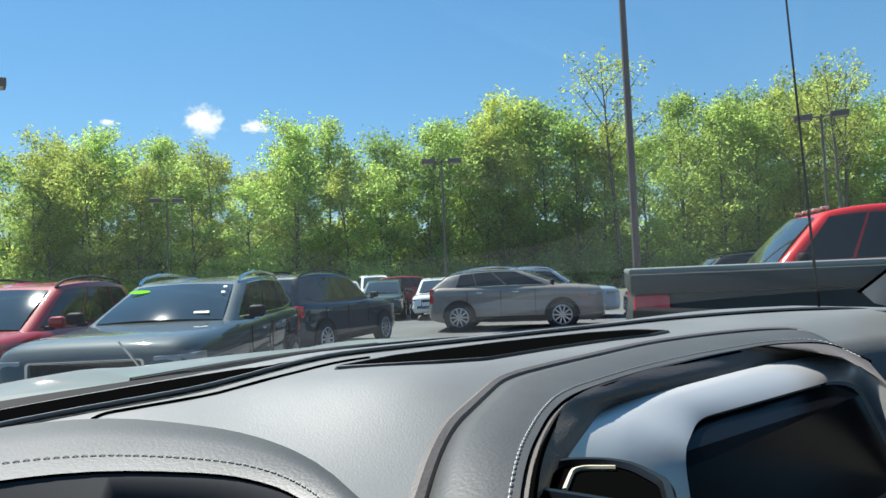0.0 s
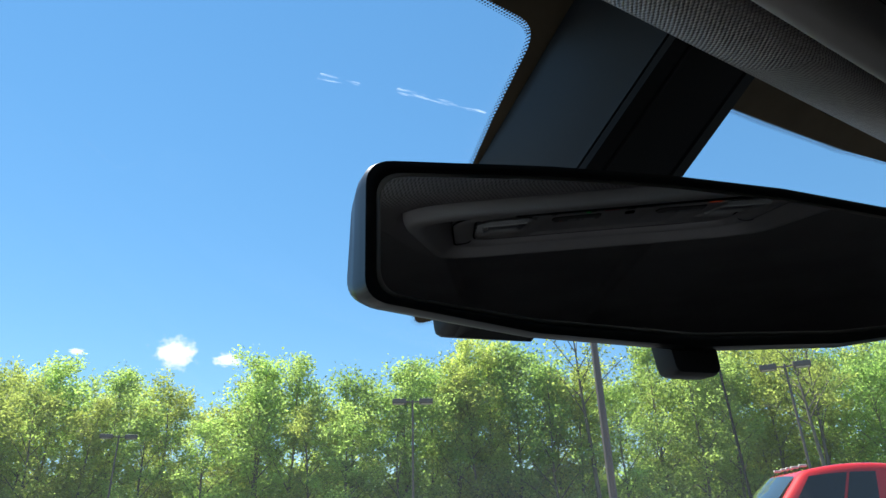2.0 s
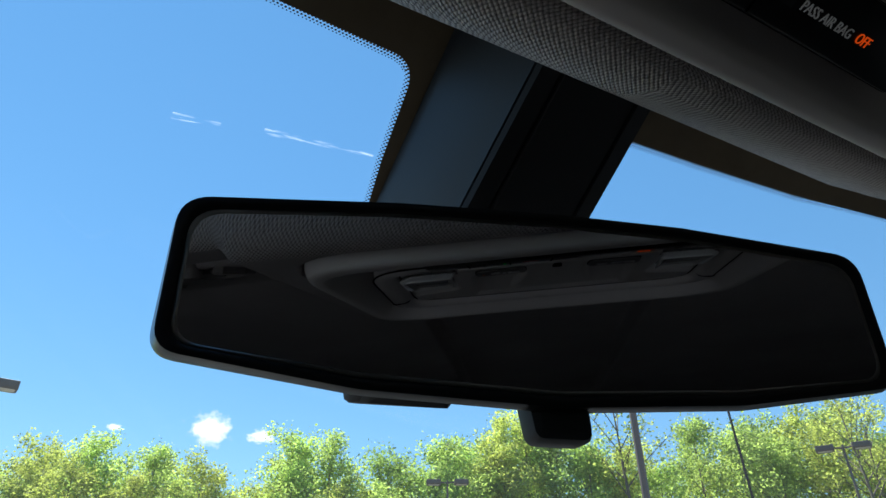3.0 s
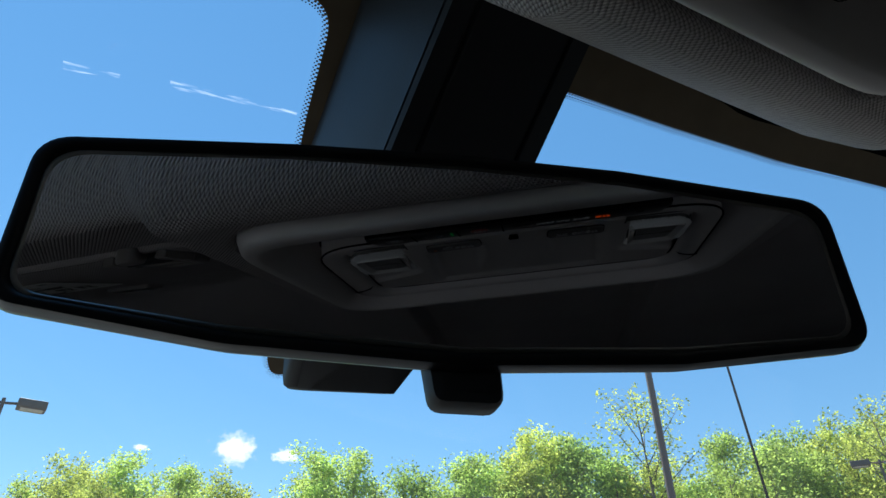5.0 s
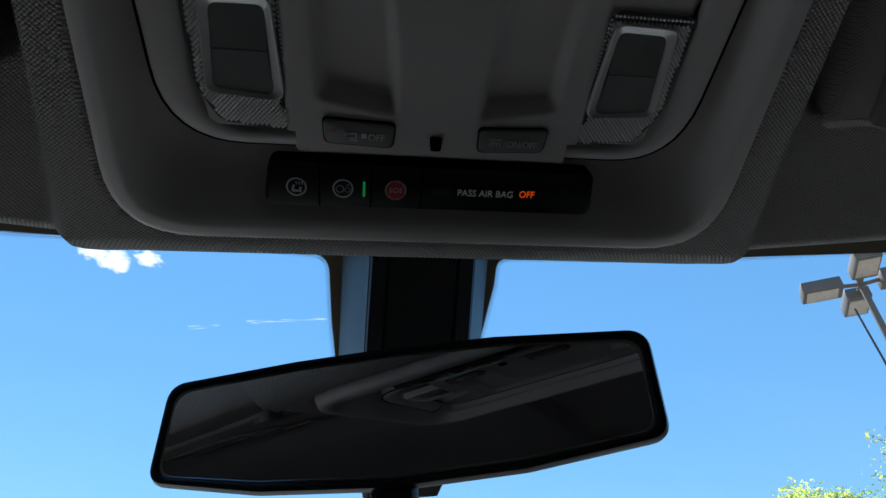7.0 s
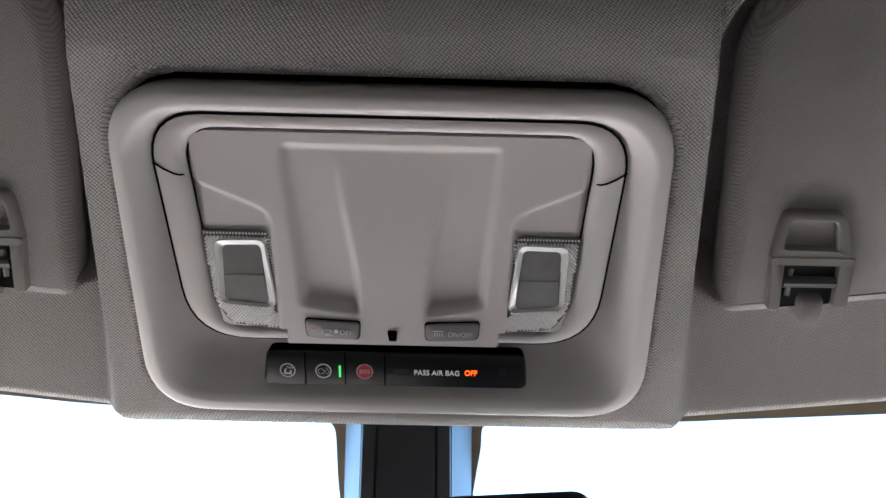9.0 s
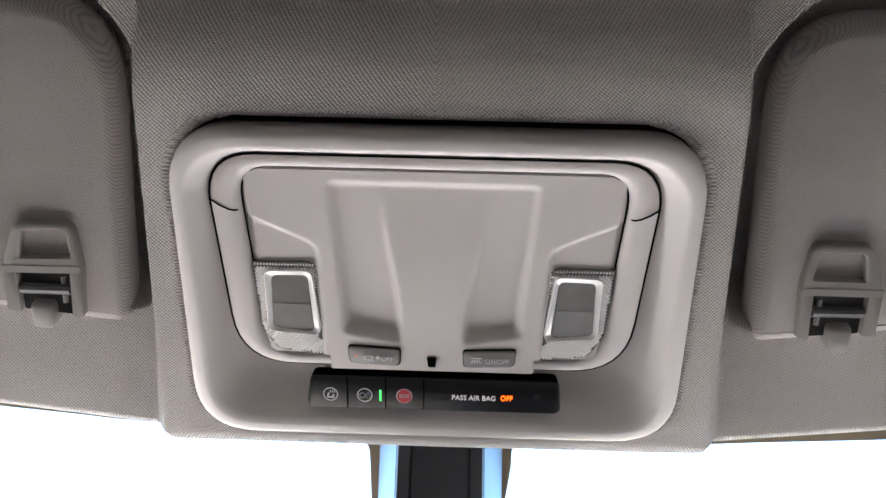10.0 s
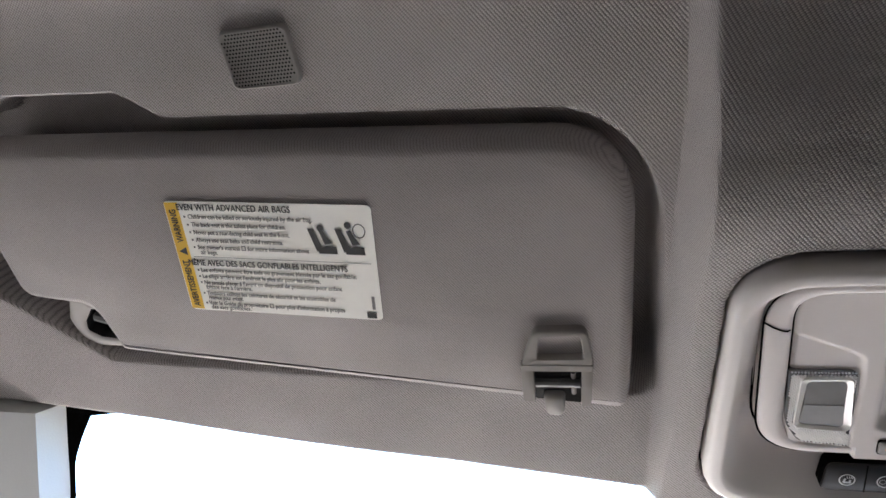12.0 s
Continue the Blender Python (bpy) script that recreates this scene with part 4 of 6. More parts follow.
def sun_visor(s):
    th = thing("sun_visor", Matrix(), "grey knit-covered sun visor folded up" + (" with a warning label" if s < 0 else " beside the console"), "sun visor", "pair of sun visors")
    raw = [(-0.1565, -0.1455), (-0.560, -0.1730), (-0.582, -0.145), (-0.5690, -0.0740), (-0.5150, -0.0650), (-0.5030, -0.0330), (-0.4740, -0.0290), (-0.362, -0.0160), (-0.1630, 0.0085)]
    rad = [0.044, 0.02, 0.03, 0.018, 0.016, 0.006, 0.05, 0.2, 0.010]
    o = rpoly(raw, rad, 8)

    def inset(d):
        n, res = len(o), []
        for i in range(n):
            a, b = Vector(o[i - 2]), Vector(o[(i + 2) % n])
            t = (b - a).normalized()
            res.append((o[i][0] - t.y * d, o[i][1] + t.x * d))
        return res
    cx = (-0.38, -0.10)
    sign = 1 if (Vector(inset(0.01)[60 % len(o)]) - Vector(cx)).length < (Vector(o[60 % len(o)]) - Vector(cx)).length else -1
    bm = bmesh.new()
    loft(bm, [flat_on_visor(s, inset(sign * d), h) for d, h in ((0.010, 0.024), (0.002, 0.020), (0.0, 0.012), (0.0012, 0.006), (0.004, 0.0018), (0.008, 0.0004))], True, True)
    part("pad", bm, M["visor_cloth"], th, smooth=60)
    # pull clip: a bracket with a window, and the hook of the headliner
    out = rpoly([(-0.2168, -0.0470), (-0.1875, -0.0470), (-0.1850, -0.0300), (-0.1846, -0.0228), (-0.2256, -0.0228), (-0.2244, -0.0300)], [0.006, 0.006, 0.003, 0.002, 0.002, 0.003], 4)
    inn = rpoly([(-0.2138, -0.0432), (-0.1908, -0.0432), (-0.1898, -0.0300), (-0.1910, -0.0295), (-0.2150, -0.0295), (-0.2162, -0.0300)], [0.004, 0.004, 0.002, 0.001, 0.001, 0.002], 4)

    def shrunk(o, k):
        mx, my = sum(p[0] for p in o) / len(o), sum(p[1] for p in o) / len(o)
        return [(mx + (p[0] - mx) * k, my + (p[1] - my) * k) for p in o]
    def clip_on(o, h):
        return flat_on_visor(s, [(x + 0.001, y - 0.0022) for x, y in o], h)
    bm = bmesh.new()
    loft(bm, [clip_on(out, 0.004), clip_on(out, -0.0026), clip_on(shrunk(out, 0.985), -0.0036), clip_on(shrunk(out, 0.95), -0.0042), clip_on(shrunk(inn, 1.06), -0.0042), clip_on(inn, -0.0034), clip_on(inn, 0.001)])
    clip = part("clip", bm, M["clip"], th, "moulded grey plastic pull clip", smooth=40)
    for x0, x1, x2, x3, y0, y1 in ((-0.2262, -0.2190, -0.2192, -0.2264, -0.0022, -0.0016), (-0.1912, -0.1846, -0.1868, -0.1926, 0.0016, 0.0008)):
        leg = rpoly([(x0, -0.0240), (x1, -0.0240), (x2, y1), (x3, y0)], 0.0012, 3)
        bm = bmesh.new()
        loft(bm, [clip_on(leg, 0.004), clip_on(leg, -0.0034), clip_on(shrunk(leg, 0.93), -0.0042)], False, True)
        part("leg", bm, M["clip"], clip)
    slot = rpoly([(-0.2192, -0.0236), (-0.1910, -0.0236), (-0.1924, 0.0012), (-0.2192, -0.0016)], 0.001, 3)
    # a flat dark sheet on the pad puts in the opening's shade
    bm = bmesh.new()
    loft(bm, [clip_on(slot, -0.0006), clip_on(shrunk(slot, 0.98), -0.0003)], False, True)
    part("slot", bm, M["slot"], clip, "dark sheet for the shaded hook opening")
    bm = bmesh.new()
    bar_o = rpoly([(-0.2262, -0.0262), (-0.1842, -0.0258), (-0.1846, -0.0222), (-0.2260, -0.0226)], 0.0015, 3)
    loft(bm, [clip_on(bar_o, 0.0), clip_on(bar_o, -0.0040), clip_on(shrunk(bar_o, 0.97), -0.0046)], False, True)
    part("bar", bm, M["clip"], clip)
    hk = thing("visor_hook", Matrix(), "small grey plastic hook holding a folded visor", "hook", "visor hooks")
    p = lambda x, y, h: flat_on_visor(s, [(x + 0.001, y - 0.0018)], h)[0]
    part("peg", tube([p(-0.2185, -0.0135, -0.0015), p(-0.1925, -0.0130, -0.0015)], 0.0032, 10), M["trim_dark"], hk)
    part("rib", tube([p(-0.1962, -0.0190, -0.0012), p(-0.1964, -0.0060, -0.0015)], 0.0014, 8), M["clip"], hk)
    bm = bmesh.new()
    ho = rpoly([(-0.2135, -0.0090), (-0.2005, -0.0086), (-0.2015, 0.0046), (-0.2125, 0.0038)], [0.003, 0.003, 0.004, 0.004], 4)
    loft(bm, [flat_on_visor(s, ho, 0.014), flat_on_visor(s, ho, -0.0030), flat_on_visor(s, shrunk(ho, 0.9), -0.0048), flat_on_visor(s, shrunk(ho, 0.7), -0.0054)], True, True)
    part("foot", bm, M["clip"], hk)
    if s < 0:
        label_plate(th)
        # the pivot's housing; its hollow towards the pad is coloured dark for shade
        house = rpoly([(-0.5400, -0.0710), (-0.5462, -0.0530), (-0.5405, -0.0372), (-0.5290, -0.0316), (-0.4990, -0.0310), (-0.5000, -0.0700)], 0.007, 4)
        hollow = rpoly([(-0.5215, -0.0615), (-0.5290, -0.0530), (-0.5305, -0.0462), (-0.5206, -0.0408), (-0.5040, -0.0385), (-0.5100, -0.0600)], 0.003, 4)
        mid = lambda t: [(p[0] + (q[0] - p[0]) * t, p[1] + (q[1] - p[1]) * t) for p, q in zip(house, hollow)]
        bm = bmesh.new()
        loft(bm, [flat_on_visor(s, mid(t), h) for t, h in ((-0.1, 0.034), (0.0, 0.014), (0.12, 0.0095), (0.4, 0.0075), (0.9, 0.0065), (1.0, 0.0075))])
        part("pivot", bm, M["clip_light"], th, "moulded pivot housing", smooth=50)
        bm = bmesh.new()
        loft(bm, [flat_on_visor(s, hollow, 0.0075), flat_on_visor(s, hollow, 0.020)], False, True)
        part("pivot_hollow", bm, M["slot"], th, "hollow round the pivot rod, coloured dark for shade")
        part("pivot_rod", tube([(-0.524, -0.052, visor_z(-0.524, -0.052) + 0.013), (-0.500, -0.046, visor_z(-0.500, -0.046) + 0.012)], 0.004, 10), M["trim_dark"], th)
    return th


def label_plate(th):
    """The two-language warning label, with its fine print as bars."""
    tl, tr, br, bl = (-0.4325, -0.1342), (-0.3010, -0.1230), (-0.3058, -0.0552), (-0.4347, -0.0660)

    def on(u, v, lift):
        x = (tl[0] * (1 - u) + tr[0] * u) * (1 - v) + (bl[0] * (1 - u) + br[0] * u) * v
        y = (tl[1] * (1 - u) + tr[1] * u) * (1 - v) + (bl[1] * (1 - u) + br[1] * u) * v
        return (x, y, visor_z(x, y) + lift)

    def patch(name, u0, v0, u1, v1, mat, lift, parent, label="", slant=0.0):
        bm = bmesh.new()
        n = 4
        for i in range(n):
            a, b = u0 + (u1 - u0) * i / n, u0 + (u1 - u0) * (i + 1) / n
            q = [on(a, v0, lift), on(b, v0, lift), on(b, v1, lift), on(a, v1, lift)]
            bm.faces.new([bm.verts.new(p) for p in q])
        return part(name, bm, mat, parent, label, smooth=0)
    plate = bmesh.new()
    o = rpoly([(0, 0), (1, 0), (1, 1), (0, 1)], 0.035, 4)
    loft(plate, [[on(u, v, -0.0006) for u, v in o], [on(u, v, -0.0010) for u, v in o]], False, True)
    lab = part("warning_label", plate, M["label_white"], th, "white and yellow printed warning label", smooth=0)
    patch("yellow_band", 0.004, 0.012, 0.072, 0.988, M["label_yellow"], -0.0012, lab)

    def text(t, u, v, w, h, mat, turn=False):
        a, b, c = Vector(on(u, v, -0.0014)), Vector(on(u + 0.1, v, -0.0014)), Vector(on(u, v + 0.1, -0.0014))
        ex, ey = (b - a).normalized(), (a - c).normalized()
        if turn:
            ex, ey = ey, -ex
        ez = ex.cross(ey).normalized()
        ey = ez.cross(ex)
        m = Matrix(((ex.x, ey.x, ez.x, a.x), (ex.y, ey.y, ez.y, a.y), (ex.z, ey.z, ez.z, a.z), (0, 0, 0, 1)))
        words("legend", t, h, mat, m, lab, width=w)
    text("EVEN WITH ADVANCED AIR BAGS", 0.345, 0.050, 0.074, 0.0058, M["label_ink"])
    text("M\u00caME AVEC DES SACS GONFLABLES INTELLIGENTS", 0.455, 0.545, 0.1050, 0.0055, M["label_ink"])
    text("WARNING", 0.040, 0.215, 0.0215, 0.0062, M["label_ink"], True)
    text("AVERTISSEMENT", 0.040, 0.745, 0.0320, 0.0062, M["label_ink"], True)
    bm = bmesh.new()
    bm.faces.new([bm.verts.new(on(u, v, -0.0014)) for u, v in ((0.018, 0.445), (0.060, 0.405), (0.060, 0.478))])
    part("triangle", bm, M["label_ink"], lab, smooth=0)
    patch("rule", 0.09, 0.485, 0.975, 0.490, M["label_grey"], -0.0014, lab)
    for v, u, w, line in ((0.130, 0.112, 0.61, "Children can be killed or seriously injured by the air bag."), (0.200, 0.120, 0.47, "The back seat is the safest place for children."),
                          (0.268, 0.122, 0.48, "Never put a rear-facing child seat in the front."), (0.335, 0.124, 0.44, "Always use seat belts and child restraints."),
                          (0.400, 0.124, 0.56, "See owner's manual \u25a1 for more information about"), (0.446, 0.134, 0.085, "air bags."),
                          (0.612, 0.112, 0.78, "Les enfants peuvent \u00eatre tu\u00e9s ou gravement bless\u00e9s par le sac gonflable."), (0.670, 0.112, 0.60, "Le si\u00e8ge arri\u00e8re est l'endroit le plus s\u00fbr pour les enfants."),
                          (0.728, 0.112, 0.70, "Ne jamais placer \u00e0 l'avant un dispositif de protection pour enfant"), (0.772, 0.116, 0.24, "faisant face \u00e0 l'arri\u00e8re."),
                          (0.830, 0.112, 0.66, "Toujours utiliser les ceintures de s\u00e9curit\u00e9 et les ensembles de"), (0.872, 0.116, 0.18, "retenue pour enfant."),
                          (0.925, 0.112, 0.70, "Voir le Guide du propri\u00e9taire \u25a1 pour plus d'information \u00e0 propos"), (0.965, 0.116, 0.21, "des sacs gonflables.")):
        text(line, u + w / 2, v, w * 0.1315, 0.0040, M["label_grey"])
        if line[0].isupper():
            patch("bullet", u - 0.022, v - 0.008, u - 0.013, v + 0.008, M["label_ink"], -0.0014, lab)
    # two seats with plain blobs on them
    def blob(pts):
        bm = bmesh.new()
        bm.faces.new([bm.verts.new(on(u, v, -0.0014)) for u, v in pts])
        part("seat_mark", bm, M["label_ink"], lab, smooth=0)
    for u0, k in ((0.705, 1.0), (0.835, 1.1)):
        blob([(u0 - 0.012, 0.20), (u0 + 0.016, 0.20), (u0 + 0.050 * k, 0.37), (u0 + 0.020, 0.40)])
        blob([(u0 + 0.022, 0.375), (u0 + 0.070, 0.345), (u0 + 0.115, 0.35), (u0 + 0.118, 0.415), (u0 + 0.030, 0.415)])
        blob([(u0 + 0.040, 0.215), (u0 + 0.060, 0.205), (u0 + 0.078, 0.27), (u0 + 0.100, 0.325), (u0 + 0.062, 0.335)])
        blob([(u0 + 0.050 + 0.016 * math.cos(q), (0.165 if k > 1 else 0.195) + 0.030 * math.sin(q)) for q in [6.2832 * j / 10 for j in range(10)]])
    for q in range(12):
        a0, a1 = 6.2832 * q / 12, 6.2832 * (q + 1) / 12
        blob([(0.935 + 0.030 * math.cos(a0), 0.21 + 0.062 * math.sin(a0)), (0.935 + 0.030 * math.cos(a1), 0.21 + 0.062 * math.sin(a1)), (0.935 + 0.026 * math.cos(a1), 0.21 + 0.054 * math.sin(a1)), (0.935 + 0.026 * math.cos(a0), 0.21 + 0.054 * math.sin(a0))])
    patch("square_mark", 0.925, 0.925, 0.972, 0.982, M["label_ink"], -0.0014, lab)
    patch("print_bar", 0.955, 0.78, 0.970, 0.90, M["label_grey"], -0.0014, lab)


for s in (-1, 1):
    sun_visor(s)


def speaker_grille():
    th = thing("speaker_grille", Matrix(), "small square perforated grey speaker grille in the headliner", "speaker grille")
    c = Vector((-0.3495, -0.2015, 0.0))
    o = rpoly([(-0.0225, -0.0142), (0.0190, -0.0140), (0.0228, 0.0148), (-0.0187, 0.0142)], 0.005, 5)
    z0 = headliner_z(c.x, c.y)
    gy = (headliner_z(c.x, c.y + 0.012) - headliner_z(c.x, c.y - 0.012)) / 0.024
    z = lambda x, y: z0 + gy * (y - c.y) - 0.0012
    bm = bmesh.new()
    P = lambda k, h: [(c.x + x * k, c.y + y * k, z(c.x + x * k, c.y + y * k) + h) for x, y in o]
    loft(bm, [P(1.02, 0.008), P(1.0, 0.0), P(0.98, -0.0016), P(0.94, -0.0020), P(0.91, -0.0012)], False, True)
    part("plate", bm, M["grille_grey"], th, smooth=40)
    # the perforations, flat dark hexagons that put in the shade of holes
    bm = bmesh.new()
    for r in range(15):
        for k in range(22):
            x, y = -0.0205 + 0.00192 * (k + 0.5 * (r % 2)), -0.0122 + 0.00175 * r
            x += 0.12 * y
            if abs(x - 0.13 * y) > 0.0185 or abs(x) + abs(y) > 0.0285:
                continue
            bm.faces.new([bm.verts.new((c.x + x + 0.00062 * math.cos(q), c.y + y + 0.00062 * math.sin(q), z(c.x + x, c.y + y) - 0.0014)) for q in [j * math.pi / 3 for j in range(6)]])
    o2 = part("perforation", bm, M["seam"], th, smooth=0)
    o2["kind"] = "stuff"


speaker_grille()


# ---- dashboard ----
def cowl_y(x):
    """Where the dashboard's black band ends at the glass."""
    return 0.835 - 0.55 * (x - 0.10) ** 2


def dash_z(x, y):
    high = step(-0.25, -0.05, x)
    return 1.405 + 0.049 * step(0.33, 0.72 - 0.16 * high, y) + 0.012 * high * step(0.33, 0.56, y) - 0.02 * step(0.5, 0.8, -x) + 0.011 * step(0.40, 0.75, x) * step(0.42, 0.60, y) - 0.16 * step(0.46, 0.38, y) * step(-0.05, 0.08, x) * step(0.75, 0.65, x)


def run(corners, r, seg=8):
    """An open line with its inner corners rounded."""
    pts = [Vector(c) for c in corners]
    out = [pts[0]]
    for i in range(1, len(pts) - 1):
        p, a, b = pts[i], pts[i - 1], pts[i + 1]
        d = min(r, (a - p).length * 0.48, (b - p).length * 0.48)
        p0, p1 = p + (a - p).normalized() * d, p + (b - p).normalized() * d
        out += [p0 * (1 - t) ** 2 + p * 2 * t * (1 - t) + p1 * t ** 2 for t in [k / seg for k in range(seg + 1)]]
    out.append(pts[-1])
    # even spacing
    ln = [0.0]
    for p, q in zip(out, out[1:]):
        ln.append(ln[-1] + (q - p).length)
    res, n, j = [], 60, 0
    for k in range(n + 1):
        d = ln[-1] * k / n
        while j < len(out) - 2 and ln[j + 1] < d:
            j += 1
        res.append(out[j].lerp(out[j + 1], (d - ln[j]) / max(1e-9, ln[j + 1] - ln[j])))
    return res


def stitches(line, lift, name, th):
    bm = bmesh.new()
    step_, acc = 0.0062, 0.0
    for p, q in zip(line, line[1:]):
        d = q - p
        while acc < d.length:
            c = p + d.normalized() * acc + Vector((0, 0, lift))
            t = d.normalized()
            tube([tuple(c - t * 0.0021), tuple(c + Vector((0, 0, 0.0006))), tuple(c + t * 0.0021)], 0.0006, 4, bm)
            acc += step_
        acc -= d.length
    part(name, bm, M["thread"], th)["kind"] = "stuff"


def dashboard():
    th = thing("dashboard", Matrix(), "dark leather dashboard with stitched hoods under the windshield", "dashboard")
    bm = grid(60, 40, lambda u, v: (-0.86 + 1.72 * u, 0.22 + 0.60 * v - 0.14 * v * (2 * u - 1) ** 4, dash_z(-0.86 + 1.72 * u, 0.22 + 0.60 * v)))
    part("dash_top", bm, M["dash_top"], th, smooth=60)
    bm = grid(60, 2, lambda u, v: (-0.86 + 1.72 * u, 0.22 + 0.05 * v, dash_z(-0.86 + 1.72 * u, 0.22) - 0.8 * v))
    part("lower_panel", bm, M["leather"], th)
    # defroster slot along the glass, its thin lips and the black band at the glass
    on = lambda x, y, h: (x, y, dash_z(x, y) + h)
    slot = rpoly([(-0.101, 0.648), (0.000, 0.585), (0.050, 0.566), (0.150, 0.583), (0.272, 0.595), (0.350, 0.593), (0.410, 0.606), (0.400, 0.655), (0.315, 0.680), (0.154, 0.686), (-0.013, 0.673)], [0.004, 0.03, 0.03, 0.05, 0.05, 0.03, 0.02, 0.04, 0.05, 0.06, 0.05], 5)
    # a flat black sheet on the dash puts in the slot's shade
    bm = bmesh.new()
    loft(bm, [[on(x, y, 0.0030) for x, y in slot]], True)
    part("defroster_slot", bm, M["seam"], th, "flat black sheet for the shaded defroster slot", smooth=0)
    bm = bmesh.new()
    n = len(slot)
    c = Vector((0.15, 0.620))
    loft(bm, [[on(c.x + (x - c.x) * k, c.y + (y - c.y) * k, h) for x, y in slot] for k, h in ((1.0, 0.0032), (1.006, 0.0040), (1.018, 0.0036), (1.03, 0.0))])
    part("slot_rim", bm, M["leather"], th)
    lip = run([(-0.62, 0.56, 0), (-0.40, 0.645, 0), (-0.25, 0.678, 0), (-0.14, 0.728, 0), (-0.02, 0.750, 0), (0.19, 0.747, 0), (0.37, 0.750, 0), (0.483, 0.742, 0), (0.583, 0.700, 0), (0.70, 0.625, 0), (0.84, 0.515, 0)], 0.10)
    part("slot_lip", tube([on(p.x, p.y, 0.0045) for p in lip], 0.0022, 6), M["dash_top"], th, "thin grey lip")
    part("groove", tube([on(p.x, p.y, 0.0012) for p in run([(-0.345, 0.628, 0), (-0.335, 0.641, 0), (-0.257, 0.654, 0), (-0.158, 0.672, 0), (-0.084, 0.690, 0), (-0.04, 0.694, 0)], 0.03)], 0.0016, 6), M["seam"], th, "dark groove along the dashboard")
    bm = bmesh.new()
    loft(bm, [[on(p.x, p.y + 0.002, 0.003) for p in lip], [on(p.x, p.y + 0.006, 0.006) for p in lip], [(p.x, max(cowl_y(p.x), p.y + 0.012), 1.458) for p in lip]], closed=False)
    part("glass_seal", bm, M["seam"], th, "black rubber band along the glass")

    # hood over the instruments
    crest = run([(-0.736, 0.494, 1.435), (-0.370, 0.640, 1.4585), (-0.214, 0.430, 1.450), (-0.216, 0.212, 1.426)], 0.20)
    front = run([(-0.736, 0.397, 1.435), (-0.384, 0.481, 1.4475), (-0.236, 0.362, 1.442), (-0.239, 0.212, 1.4176)], 0.14)
    back = run([(-0.736, 0.617, 1.404), (-0.335, 0.715, 1.409), (-0.190, 0.455, 1.3956), (-0.190, 0.212, 1.382)], 0.20)
    lip = [p + Vector((-0.006, -0.012, -0.014)) for p in front]
    under = [p + Vector((-0.012, -0.004, -0.032)) for p in front]
    deep = [p + Vector((-0.03, 0.03, -0.10)) for p in front]
    bm = bmesh.new()
    loft(bm, [back, [a.lerp(b, 0.5) + Vector((0, 0, 0.012)) for a, b in zip(back, crest)], crest, [a.lerp(b, 0.5) + Vector((0, 0, 0.004)) for a, b in zip(crest, front)], front], closed=False)
    hood = part("instrument_hood", bm, M["leather"], th, "stitched dark leather instrument hood", smooth=60)
    bm = bmesh.new()
    loft(bm, [[p + Vector((0, 0, -0.002)) for p in front], lip, under, deep], closed=False)
    part("hood_lip", bm, M["black"], hood, smooth=60)
    stitches([a.lerp(b, 0.22) for a, b in zip(front, crest)], 0.0022, "stitching", hood)

    # hood and frame of the centre screen
    crease = run([(-0.240, 0.205, 1.440), (-0.165, 0.297, 1.467), (-0.015, 0.441, 1.467), (0.065, 0.468, 1.467), (0.27, 0.524, 1.467), (0.40, 0.528, 1.467), (0.49, 0.513, 1.467), (0.540, 0.480, 1.466), (0.47, 0.400, 1.45)], 0.05)
    top = run([(-0.205, 0.175, 1.450), (-0.151, 0.236, 1.465), (-0.076, 0.306, 1.467), (-0.019, 0.348, 1.467), (0.10, 0.388, 1.467), (0.217, 0.408, 1.467), (0.365, 0.419, 1.467), (0.435, 0.398, 1.465), (0.41, 0.34, 1.45)], 0.05)
    frame_o = run([(-0.108, 0.258, 1.451), (0.008, 0.345, 1.451), (0.045, 0.362, 1.451), (0.19, 0.386, 1.451), (0.33, 0.404, 1.451), (0.41, 0.402, 1.451), (0.448, 0.386, 1.450), (0.39, 0.33, 1.448), (0.28, 0.25, 1.44)], 0.035)
    roll = [a.lerp(b, 0.55) + Vector((0, 0, 0.002)) for a, b in zip(top, frame_o)]
    foot = [p + Vector((0.0, 0.02, -0.05)) for p in crease]
    bm = bmesh.new()
    loft(bm, [foot, crease, [a.lerp(b, 0.3) + Vector((0, 0, 0.005)) for a, b in zip(crease, top)], [a.lerp(b, 0.75) + Vector((0, 0, 0.003)) for a, b in zip(crease, top)], top], closed=False)
    pod = part("screen_hood", bm, M["leather"], th, "stitched dark leather hood over the screen", smooth=60)
    bm = bmesh.new()
    loft(bm, [[p + Vector((0, 0, -0.003)) for p in top], [a.lerp(b, 0.3) + Vector((0, 0, 0.003)) for a, b in zip(top, roll)], roll, [a.lerp(b, 0.7) for a, b in zip(roll, frame_o)], [p + Vector((0, 0, -0.004)) for p in frame_o]], closed=False)
    part("padded_roll", bm, M["leather_brown"], pod, "soft brown leather roll", smooth=70)
    stitches([a.lerp(b, 0.10) for a, b in zip(top, crease)], 0.0016, "stitching", pod)
    part("piping", tube([tuple(p + Vector((-0.003, 0.003, -0.001))) for p in crease], 0.006, 8), M["leather_brown"], pod, "brown leather piping")
    part("seam_line", tube([tuple(p + Vector((0.004, -0.004, -0.002))) for p in top], 0.0022, 5), M["seam"], pod)
    frame_i = run([(0.020, 0.262, 1.33), (0.062, 0.308, 1.415), (0.125, 0.342, 1.427), (0.385, 0.362, 1.427), (0.414, 0.349, 1.422), (0.40, 0.300, 1.33)], 0.02)
    bm = bmesh.new()
